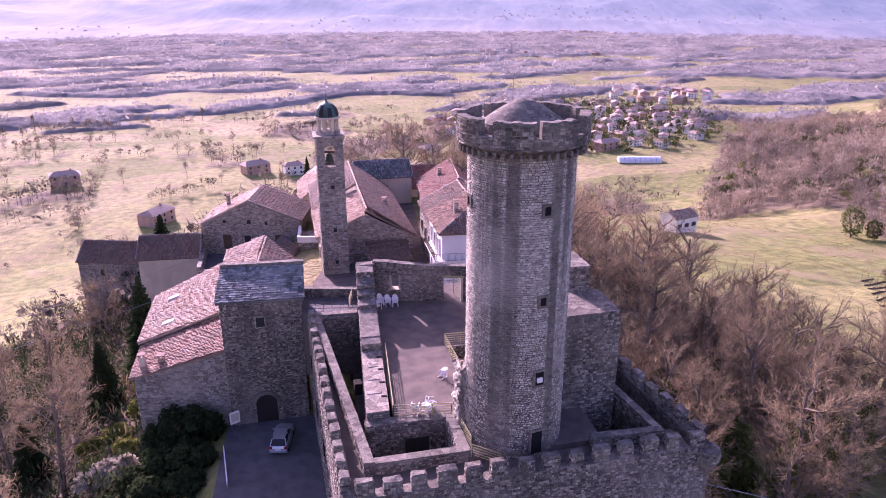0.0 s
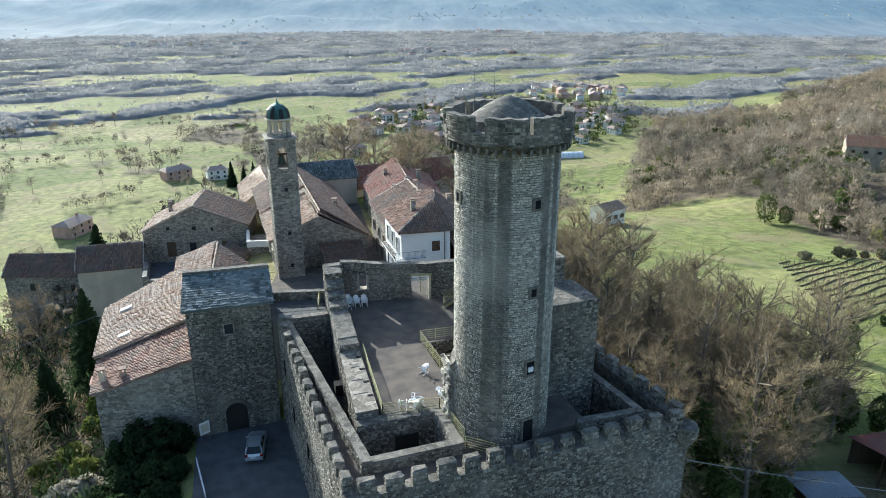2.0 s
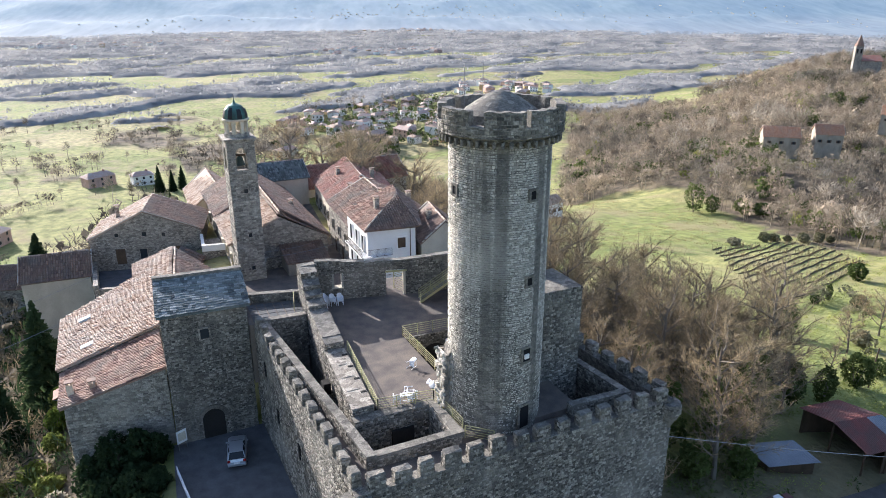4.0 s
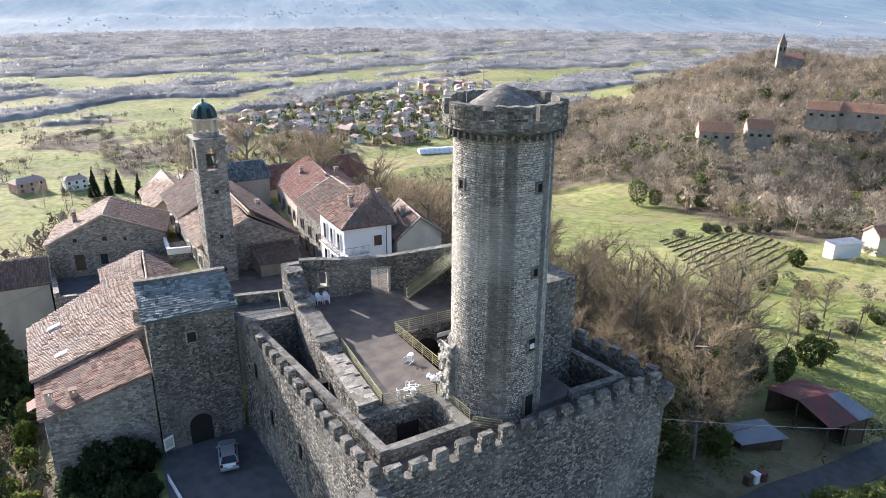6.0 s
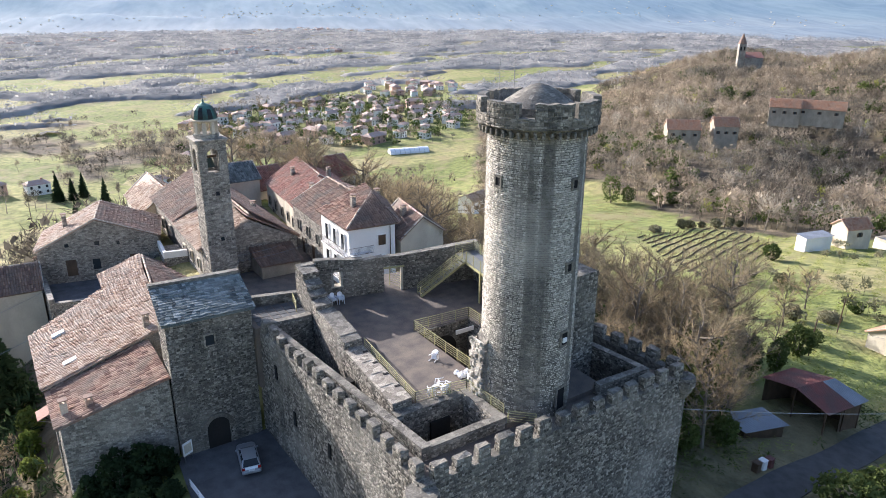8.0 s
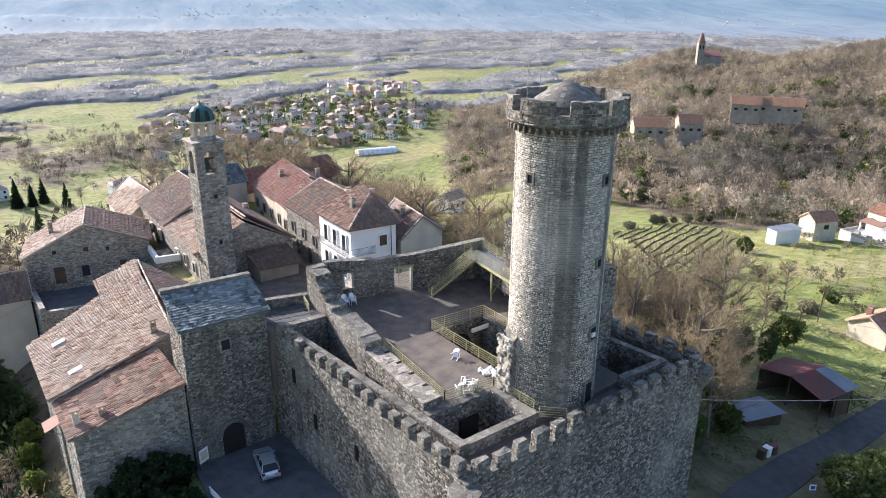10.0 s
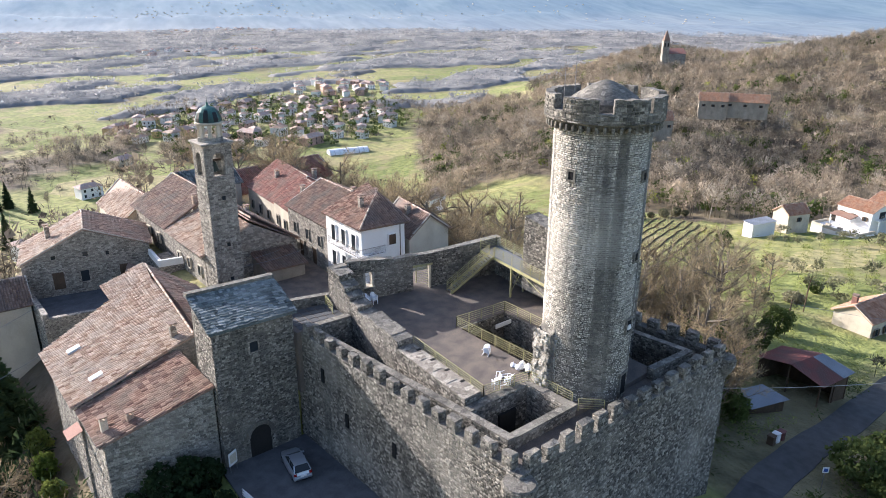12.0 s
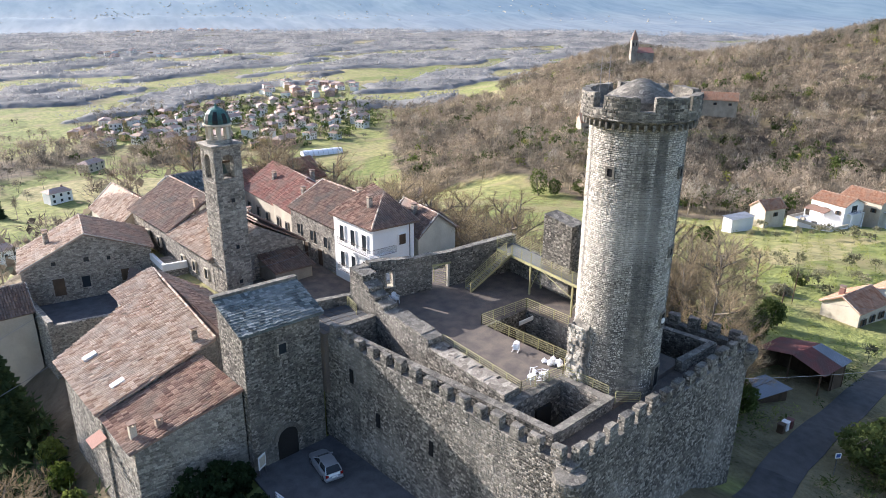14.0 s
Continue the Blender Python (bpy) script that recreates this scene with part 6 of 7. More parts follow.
def pieces(name, three, four, material, label):
    """One mesh of loose three- and four-cornered pieces."""
    a, c = len(three), len(four)
    verts = np.concatenate([three.reshape(-1, 3), four.reshape(-1, 3)])
    me = bpy.data.meshes.new(name)
    me.vertices.add(len(verts))
    me.vertices.foreach_set("co", verts.astype(np.float32).ravel())
    me.loops.add(len(verts))
    me.loops.foreach_set("vertex_index", np.arange(len(verts), dtype=np.int32))
    me.polygons.add(a + c)
    me.polygons.foreach_set("loop_start", np.concatenate([np.arange(0, 3 * a, 3), 3 * a + np.arange(0, 4 * c, 4)]).astype(np.int32))
    me.polygons.foreach_set("loop_total", np.concatenate([np.full(a, 3), np.full(c, 4)]).astype(np.int32))
    me.update(calc_edges=True)
    me.materials.append(material)
    return tagged(new(name, me), label, "trees", kind="stuff")


NONE3, NONE4 = np.zeros((0, 3, 3)), np.zeros((0, 4, 3))


def unit(v):
    return v / np.linalg.norm(v, axis=1)[:, None]


def sprays(name, xs, ys, hs, rs, n, material, label, wid=0.05, up=0.3):
    """Low plants: n thin blades each, fanning up from a stem; one mesh."""
    t = len(xs)
    zs = ground_z(xs, ys)
    X, Y, Z, H, R = (np.repeat(np.asarray(a, float), n) for a in (xs, ys, zs, hs, rs))
    k = t * n
    az, c = npr.uniform(0, math.tau, k), npr.uniform(-0.25, 1, k)
    rad = np.sqrt(np.maximum(0, 1 - np.maximum(c, 0) ** 2)) * npr.uniform(0.55, 1.1, k)
    tip = np.stack([X + R * rad * np.cos(az), Y + R * rad * np.sin(az), Z + H * (up + (1 - up) * c * npr.uniform(0.8, 1.05, k))], -1)
    f = np.where(npr.uniform(0, 1, k) < 0.05, 0.0, npr.uniform(0.2, 0.8, k))[:, None]
    stem = np.stack([X, Y, Z + H * 0.42 * (f[:, 0] > 0)], -1)
    base = stem + (tip - stem) * f
    side = npr.normal(size=(k, 3))
    side[:, 2] *= 0.5
    wv = unit(side) * (H * wid * npr.uniform(0.6, 1.5, k))[:, None]
    mid = base * 0.5 + tip * 0.5
    return pieces(name, np.stack([base - wv * 0.4, mid + wv * 1.2, tip], 1), NONE4, material, label)


def crowns(name, xs, ys, hs, rs, material, label, twigs=40, clumps=14, low=0.25, size=0.34, fine=0.012, trunk=True):
    """Trees or shrubs seen from afar: a stem, an uneven rounded crown of small ragged clumps, and twigs standing out of it; one mesh."""
    xs, ys, hs, rs = (np.asarray(a, float) for a in (xs, ys, hs, rs))
    t = len(xs)
    zs = ground_z(xs, ys)
    lean = npr.normal(size=(t, 3)) * 0.8
    out, thin = [NONE4], [NONE3]

    def points(n, inner):
        i = np.repeat(np.arange(t), n)
        d = npr.normal(size=(t * n, 3))
        d[:, 2] = np.where(d[:, 2] < -0.35, -d[:, 2], d[:, 2])
        d = unit(d)
        lump = 1 + 0.28 * np.sin(3.1 * d[:, 0] + 2.3 * d[:, 1] + 4 * lean[i, 0]) * np.sin(2.7 * d[:, 2] + 5 * lean[i, 1])
        q = lump * npr.uniform(inner, 1.0, t * n)
        hc = hs[i] * (1 - low) / 2
        o = np.stack([xs[i] + rs[i] * d[:, 0] * q, ys[i] + rs[i] * d[:, 1] * q, zs[i] + hs[i] * low + hc + hc * d[:, 2] * q], -1)
        return i, d, o

    if clumps:
        i, d, o = points(clumps, 0.45)
        nrm = unit(d + 0.45 * npr.normal(size=d.shape))
        a = unit(np.cross(nrm, npr.normal(size=d.shape)))
        b = np.cross(nrm, a)
        w = (rs[i] * size * npr.uniform(0.6, 1.35, len(i)))[:, None]
        j = lambda: npr.uniform(0.45, 1.2, (len(i), 1))
        out.append(np.stack([o - a * w * j(), o - b * w * j(), o + a * w * j(), o + b * w * j()], 1))
    if twigs:
        i, d, o = points(twigs, 0.55)
        d2 = unit(d * (1, 1, 0.7) + (0, 0, 0.55) + 0.45 * npr.normal(size=d.shape))
        L = (hs[i] * npr.uniform(0.09, 0.2, len(i)))[:, None]
        wv = unit(np.cross(d2, npr.normal(size=d.shape))) * (hs[i] * fine * npr.uniform(0.6, 1.5, len(i)))[:, None]
        thin.append(np.stack([o - d2 * L * 0.6 - wv * 1.2, o - d2 * L * 0.6 + wv * 1.2, o + d2 * L * 0.7], 1))
    if trunk:
        foot = np.stack([xs, ys, zs - 0.4], -1)
        top = np.stack([xs + 0.04 * hs * lean[:, 0], ys + 0.04 * hs * lean[:, 1], zs + hs * (low + 0.5)], -1)
        for wx, wy in ((0.017, 0.0), (0.0, 0.017)):
            wv = np.stack([hs * wx, hs * wy, hs * 0], -1)
            out.append(np.stack([foot - wv, foot + wv, top + wv * 0.3, top - wv * 0.3], 1))
    return pieces(name, np.concatenate(thin), np.concatenate(out), material, label)


def scatter(count, x0, x1, y0, y1, keepfn):
    x, y = npr.uniform(x0, x1, count), npr.uniform(y0, y1, count)
    ok = keepfn(x, y)
    return x[ok], y[ok]


def in_view(x, y):
    a = np.degrees(np.arctan2(x + 15, y + 5))
    return (a > -32) & (a < 82) & (y > -20)


x, y = scatter(620, 110, 380, 390, 680, lambda x, y: ((x - 240) / 130) ** 2 + ((y - 530) / 125) ** 2 < 1)
crowns("town_trees", x, y, npr.uniform(4, 10, len(x)), npr.uniform(2, 3.6, len(x)), TWIG_DARK, "leafless trees among the town gardens", 60, 4, 0.15, 0.24, 0.008)
# far woods on the plain: a closed, bumpy canopy, with looser crowns standing out of its nearer part
RR, AA = np.meshgrid(590 * np.exp(np.linspace(0, math.log(1850 / 590), 230)), np.radians(np.linspace(-24, 74, 430)), indexing="ij")
RR = RR + npr.uniform(-2.0, 2.0, RR.shape)
AA = AA + npr.uniform(-0.0015, 0.0015, AA.shape)
cx, cy = np.sin(AA) * RR, np.cos(AA) * RR
cover = wooded(cx, cy) * (ground_z(cx, cy) < -50)
tall = 3.6 + 0.5 * wave(cx, cy, 21) + 0.4 * wave(cy, cx, 7) + npr.uniform(-0.8, 0.8, RR.shape)
soft_edge = sum(np.roll(cover, (i, j), (0, 1)) for i in range(-2, 3) for j in range(-2, 3)) / 25
cz = ground_z(cx, cy) + tall * smooth(0.25, 1.0, soft_edge) - 0.7
ids = np.arange(cx.size).reshape(cx.shape)
face = np.stack([ids[:-1, :-1], ids[:-1, 1:], ids[1:, 1:], ids[1:, :-1]], -1)
some = (cover[:-1, :-1] + cover[:-1, 1:] + cover[1:, 1:] + cover[1:, :-1]) > 0.4
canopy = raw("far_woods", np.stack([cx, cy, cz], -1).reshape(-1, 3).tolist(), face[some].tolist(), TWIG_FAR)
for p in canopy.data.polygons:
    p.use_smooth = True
tagged(canopy, "leafless winter woods across the distant plain, paled for haze", "trees", kind="stuff")
x, y = scatter(46000, -900, 1900, 450, 1900, lambda x, y: in_view(x, y) & (np.hypot(x, y) > 580) & (np.hypot(x, y) < 1800) & (wooded(x, y) > 0.5) & (ground_z(x, y) < -50))
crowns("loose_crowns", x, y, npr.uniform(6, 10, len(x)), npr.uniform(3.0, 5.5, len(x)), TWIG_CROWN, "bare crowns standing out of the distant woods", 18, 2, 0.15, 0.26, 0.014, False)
# woods of the eastern hill and the near slopes
x, y = scatter(13500, 60, 760, 60, 560, lambda x, y: in_view(x, y) & ((np.hypot(x, y) < 600) | (ground_z(x, y) > -52)) & (wooded(x, y) > 0.5) & (slope_line(x, y) > 17000))
big = npr.uniform(0, 1, len(x)) + 0.25 * wave(x, y, 30)
pale = big > 1.06
crowns("hill_woods", x[~pale], y[~pale], 5.5 + 6.5 * big[~pale], npr.uniform(2.4, 4.6, len(x))[~pale], TWIG_HILL, "brown leafless woodland covering the hillside", 84, 5, 0.15, 0.22, 0.0075)
crowns("pale_hill_trees", x[pale], y[pale], npr.uniform(10, 14, pale.sum()), npr.uniform(2.6, 4.2, pale.sum()), TWIG_PALE, "pale grey bare trees standing out of the hillside woods", 80, 3, 0.22, 0.2, 0.0075)
x, y = scatter(11000, -330, 330, 120, 620, lambda x, y: in_view(x, y) & (np.hypot(x, y) < 620) & (wooded(x, y) > 0.5) & (slope_line(x, y) < 19000) & ~((x > 28) & (y < 140)) & ((x < -16) | (y > 132)))
crowns("valley_woods", x, y, npr.uniform(4, 10, len(x)), npr.uniform(2.2, 4.2, len(x)), TWIG_DARK, "brown leafless thickets and hedges below the village", 64, 5, 0.12, 0.24, 0.008)
x, y = scatter(8500, 90, 600, 90, 480, lambda x, y: in_view(x, y) & (wooded(x, y) > 0.5) & (slope_line(x, y) > 19900) & ((wave(x, y, 26) + 0.5 * wave(y, x, 9) > 0.62) | (np.abs(slope_line(x, y) - 22300 - 900 * wave(x, y, 40)) < 520)))
crowns("evergreen_thickets", x, y, npr.uniform(4, 9, len(x)), npr.uniform(1.8, 3.4, len(x)), LEAF, "dark evergreen thickets within the leafless woodland", 24, 34, 0.05, 0.26, 0.014, False)
x, y = scatter(420, 90, 560, 90, 460, lambda x, y: in_view(x, y) & (wooded(x, y) > 0.5) & (slope_line(x, y) > 20500) & (wave(y, x, 31) > 0.25))
crowns("yellow_green_trees", x, y, npr.uniform(5, 10, len(x)), npr.uniform(1.8, 3.2, len(x)), LEAF_LIGHT, "yellow green ivy grown trees among the bare woods", 24, 34, 0.08, 0.26, 0.014, False)
# hedges between fields
hx, hy = [], []
for a, c in (((-200, 250), (10, 330)), ((10, 330), (190, 300)), ((-160, 330), (20, 420)), ((-230, 470), (60, 500)), ((20, 420), (40, 600)), ((-90, 300), (-110, 470)), ((60, 260), (90, 470)), ((-300, 560), (100, 640)), ((100, 200), (200, 260)), ((150, 330), (300, 360)), ((30, 230), (110, 300)), ((-240, 380), (-150, 560)), ((-60, 210), (-40, 260)), ((-260, 520), (90, 560)), ((-20, 560), (330, 610))):
    L = math.dist(a, c)
    for i in range(int(L / 2.6)):
        t = npr.random()
        if math.sin(t * L * 0.09 + a[0]) + npr.normal() * 0.5 > -0.35:
            hx.append(a[0] + (c[0] - a[0]) * t + npr.normal() * 1.8)
            hy.append(a[1] + (c[1] - a[1]) * t + npr.normal() * 1.8)
hx, hy = np.array(hx), np.array(hy)
crowns("hedgerows", hx, hy, npr.uniform(2.5, 8, len(hx)), npr.uniform(1.6, 3.6, len(hx)), TWIG_DARK, "leafless hedgerows and field trees between the meadows", 70, 5, 0.1, 0.24, 0.009)
x, y = scatter(130, -300, 330, 200, 620, lambda x, y: in_view(x, y) & (wooded(x, y) < 0.5) & (slope_line(x, y) < 24000) & ((x - 120) ** 2 + (y - 205) ** 2 > 500))
crowns("field_trees", x, y, npr.uniform(6, 14, len(x)), npr.uniform(1.3, 3.0, len(x)), TWIG_DARK, "single leafless poplars and field trees on the meadows", 110, 5, 0.15, 0.22, 0.007)
# undergrowth on the castle slopes
x, y = scatter(9000, -75, 90, 20, 150, lambda x, y: (wooded(x, y) > 0.5) & ((x < -18) | (x > 29)))
sprays("undergrowth", x, y, npr.uniform(1.2, 4.2, len(x)), npr.uniform(1.0, 2.2, len(x)), 19, TWIG_NEAR, "bare brown undergrowth and brambles on the castle slopes", 0.026, 0.1)
x, y = scatter(2600, -75, 95, 15, 150, lambda x, y: ((wooded(x, y) > 0.5) & ((x < -18) | (x > 29))) & (wave(x, y, 9) > 0.1))
sprays("green_shrubs", x, y, npr.uniform(0.8, 3.4, len(x)), npr.uniform(0.9, 1.9, len(x)), 46, LEAF, "dark green ivy, brambles and evergreen shrubs on the slopes", 0.05, 0.1)
x, y = scatter(900, 28, 72, 10, 46, lambda x, y: (np.abs(y - 33.2) > 3.6) & (np.hypot(x - 60, y - 41) > 6) & (np.hypot(x - 50, y - 41) > 5) & (np.hypot(x - 42.6, y - 36.2) > 2))
sprays("lane_verge", x, y, npr.uniform(0.4, 1.3, len(x)), npr.uniform(0.7, 1.6, len(x)), 30, LEAF, "dark green weeds and brambles beside the lane", 0.09, 0.1)
# dark sprays added to the west slope, giving its shade by their colour
x, y = scatter(2600, -75, -17, 20, 150, lambda x, y: wooded(x, y) > 0.5)
sprays("shade_thickets", x, y, npr.uniform(1.5, 5.5, len(x)), npr.uniform(1.2, 2.6, len(x)), 22, NEEDLE, "dark thickets added for the shade on the western slope", 0.04, 0.1)
def open_slope(x, y):
    return (wooded(x, y) < 0.5) & (slope_line(x, y) < 19900) & (np.hypot(x - 60, y - 41) > 8) & (np.abs(y - 33) > 4) & (np.hypot(x - 98, y - 46) > 10) & (np.hypot(x - 204, y - 82) > 18)


def in_vines(x, y):
    p, q = -0.36 * x + 0.93 * y, 0.93 * x + 0.36 * y
    return (p > 48) & (p < 80) & (q > 122 + 0.35 * (p - 50)) & (slope_line(x, y) < 19900)


x, y = scatter(300, 60, 190, 8, 110, lambda x, y: open_slope(x, y) & ~in_vines(x, y) & (wave(x, y, 15) > 0.15))
crowns("orchard_trees", x, y, npr.uniform(1.5, 4.5, len(x)), npr.uniform(0.9, 2.0, len(x)), OLIVE, "small grey green olive and fruit trees on the meadow", 110, 22, 0.28, 0.2, 0.016)
# rough grass and weeds on the eastern meadow
x, y = scatter(26000, 40, 200, 0, 125, lambda x, y: open_slope(x, y) & ~in_vines(x, y) & ((np.sin((-0.36 * x + 0.93 * y) * math.tau / 4.4 + 0.6 * wave(x, y, 12)) > 0.1) | (x < 78)))
GRASSB = leaf_mat("meadow_grass", (0.14, 0.19, 0.04), (0.34, 0.36, 0.11))
sprays("rough_grass", x, y, npr.uniform(0.3, 1.0, len(x)), npr.uniform(0.5, 1.4, len(x)), 9, GRASSB, "rough green and straw coloured meadow grass", 0.09, 0.05)

x, y = scatter(16000, 70, 200, 100, 245, lambda x, y: (wooded(x, y) < 0.5) & (slope_line(x, y) < 20200) & ~in_vines(x, y) & (np.hypot(x - 121, y - 192) > 9) & (wave(x, y, 11) + 0.6 * np.sin(0.36 * x - 0.93 * y) > 0.1))
STRAW = leaf_mat("straw_grass", (0.16, 0.13, 0.06), (0.36, 0.29, 0.15))
sprays("dry_grass", x, y, npr.uniform(0.25, 0.7, len(x)), npr.uniform(0.6, 1.6, len(x)), 6, STRAW, "straw coloured dry grass in strips over the fields", 0.13, 0.05)


def bare_tree(h, seed, dense=1.0):
    """A leafless tree: tapered trunk, limbs, and a crown of fine twigs."""
    r = random.Random(seed)
    ob = thing("bare_tree", "tall leafless deciduous tree on the castle slope", "tree", "bare trees")
    trunk, limbs = bmesh.new(), bmesh.new()

    def tube(bm, pts, r0, r1, n):
        rings = []
        for i, p in enumerate(pts):
            d = (pts[min(i + 1, len(pts) - 1)] - pts[max(i - 1, 0)]).normalized()
            qd = d.to_track_quat("Z", "Y")
            rr = r0 + (r1 - r0) * i / (len(pts) - 1)
            rings.append([bm.verts.new(p + qd @ Vector((rr * math.cos(math.tau * k / n), rr * math.sin(math.tau * k / n), 0))) for k in range(n)])
        for A, C in zip(rings, rings[1:]):
            for k in range(n):
                bm.faces.new((A[k], A[(k + 1) % n], C[(k + 1) % n], C[k]))

    def grow(p, d, L, bend, k):
        pts = [p]
        for i in range(k):
            d = (d + Vector((r.gauss(0, bend), r.gauss(0, bend), r.gauss(0.06, bend * 0.6)))).normalized()
            pts.append(pts[-1] + d * L / k)
        return pts

    tr = grow(Vector((0, 0, -0.6)), Vector((r.gauss(0, 0.05), r.gauss(0, 0.05), 1)), h * 0.72, 0.07, 6)
    tube(trunk, tr, h * 0.02, h * 0.006, 7)
    tv, tf = [], []

    def twig(p, d, L, w):
        s_ = d.cross(Vector((r.gauss(0, 1), r.gauss(0, 1), r.gauss(0, 1)))).normalized() * w
        k = len(tv)
        tv.extend((tuple(p - s_), tuple(p + s_), tuple(p + d * L)))
        tf.append((k, k + 1, k + 2))

    for i in range(12):
        t = 0.25 + 0.75 * i / 12
        k = min(5, int(t * 6))
        p = tr[k].lerp(tr[k + 1], t * 6 - k)
        a = i * 2.4 + r.uniform(-0.5, 0.5)
        d = Vector((math.cos(a), math.sin(a), r.uniform(0.5, 1.3))).normalized()
        lm = grow(p, d, h * r.uniform(0.26, 0.42) * (1.15 - 0.6 * t), 0.13, 4)
        tube(limbs, lm, h * 0.0075, h * 0.002, 4)
        for j in range(9):
            u = 0.2 + 0.8 * r.random()
            k2 = min(3, int(u * 4))
            p2 = lm[k2].lerp(lm[min(4, k2 + 1)], u * 4 - k2)
            d2 = (d + Vector((r.gauss(0, 0.7), r.gauss(0, 0.7), r.gauss(0.3, 0.5)))).normalized()
            br = grow(p2, d2, h * r.uniform(0.08, 0.17), 0.2, 2)
            tube(limbs, br, h * 0.0026, h * 0.001, 3)
            for _ in range(int(17 * dense)):
                q = r.random() * 2
                k3 = min(1, int(q))
                p3 = br[k3].lerp(br[k3 + 1], q - k3)
                d3 = (d2 + Vector((r.gauss(0, 0.7), r.gauss(0, 0.7), r.gauss(0.25, 0.6)))).normalized()
                twig(p3, d3, h * r.uniform(0.04, 0.1), h * 0.0013)
    part("trunk", trunk, BARK, ob)
    part("branching", limbs, BARK, ob, kind="stuff")
    raw("twig_crown", tv, tf, TWIG_NEAR, ob, kind="stuff")
    return ob


protos = [bare_tree(h, 40 + i) for i, h in enumerate((15.5, 13.5, 17.0, 12.0, 14.5))]
spots = []
trnd = random.Random(3)
tries = 0
while len(spots) < 100 and tries < 6000:
    tries += 1
    x, y = (trnd.uniform(29, 66), trnd.uniform(44, 80)) if tries % 2 else (trnd.uniform(29, 80), trnd.uniform(60, 132))
    if wooded(x, y) > 0.5 and all((x - a) ** 2 + (y - c) ** 2 > 9 for a, c in spots):
        spots.append((x, y))
for x, y in ((32, 45), (36, 49), (54, 50), (50, 47), (57, 52), (46, 50), (52, 54), (45, 46), (48, 44), (60, 50), (62, 54), (30, 40.5), (-26, 70), (-30, 60), (-34, 78), (-40, 66), (-28, 84), (-44, 90), (-36, 100), (-30, 112), (-48, 112), (38, 140), (30, 136), (45, 146), (24, 140), (34, 128), (44, 132), (30, 120), (33, 100), (31, 92), (33, 84), (62, 60), (66, 56), (58, 63), (70, 62), (40, 41.5), (44.5, 42.5), (90, 62), (77, 56), (104, 66), (112, 74)):
    spots.append((x, y))
for i, (x, y) in enumerate(spots):
    m = pose(x, y, gz(x, y), 0, 0, trnd.uniform(0, 360))
    sc_ = trnd.uniform(0.85, 1.3) * (0.55 if x > 74 else 1.0) * (0.8 if y < 52 and x > 28 else 1.0)
    if i < 5:
        protos[i].matrix_basis = m
    else:
        t = copy_thing(protos[i % 5], m)
        t.scale = (sc_, sc_, sc_)


def conifer(x, y, h, r, seed):
    q = random.Random(seed)
    ob = thing("conifer", "dark green conifer tree", "tree", "conifers")
    z0 = gz(x, y) - 0.3
    bm = bmesh.new()
    bmesh.ops.create_cone(bm, cap_ends=True, segments=8, radius1=h * 0.022, radius2=0.03, depth=h, matrix=Matrix.Translation((x, y, z0 + h / 2)))
    part("trunk", bm, BARK, ob)
    tv, tf = [], []
    for i in range(int(240 + h * 26)):
        t = 0.06 + 0.94 * q.random() ** 1.2
        a = q.uniform(0, math.tau)
        L = r * (1.04 - t) * q.uniform(0.65, 1.15) * (1 + 0.16 * math.sin(3 * a + seed))
        d = Vector((math.cos(a), math.sin(a), -0.25 + 0.35 * t))
        p = Vector((x, y, z0 + h * t))
        sd = Vector((-d.y, d.x, 0)) 
        for k in range(7):
            f = 0.15 + 0.85 * k / 7
            b = p + d * L * f + Vector((0, 0, -0.12 * L * f * f))
            w = L * 0.24 * (1.15 - f) + 0.1
            e = len(tv)
            dr = Vector((0, 0, -q.uniform(0.1, 0.4)))
            tv.extend((tuple(b - sd * w + dr), tuple(b + d * L * 0.2), tuple(b + sd * w + dr), tuple(b - d * 0.1 * L + Vector((0, 0, 0.1)))))
            tf.append((e, e + 1, e + 2, e + 3))
    raw("crown", tv, tf, NEEDLE, ob, kind="stuff")


for k, (x, y, h, r) in enumerate(((-21.0, 119.5, 14.5, 4.6), (-19.8, 91.0, 13.5, 4.2), (-24.0, 84.0, 10.0, 3.2), (12.5, 330.0, 16.0, 3.6), (12.3, 397.9, 15.0, 4.0), (18.8, 397.3, 12.0, 3.2), (24.3, 400.9, 13.5, 3.4), (32.0, 384.6, 13.0, 3.0), (-31.0, 76.0, 9.0, 3.0), (-34.0, 66.0, 8.0, 3.0))):
    conifer(x, y, h, r, k)


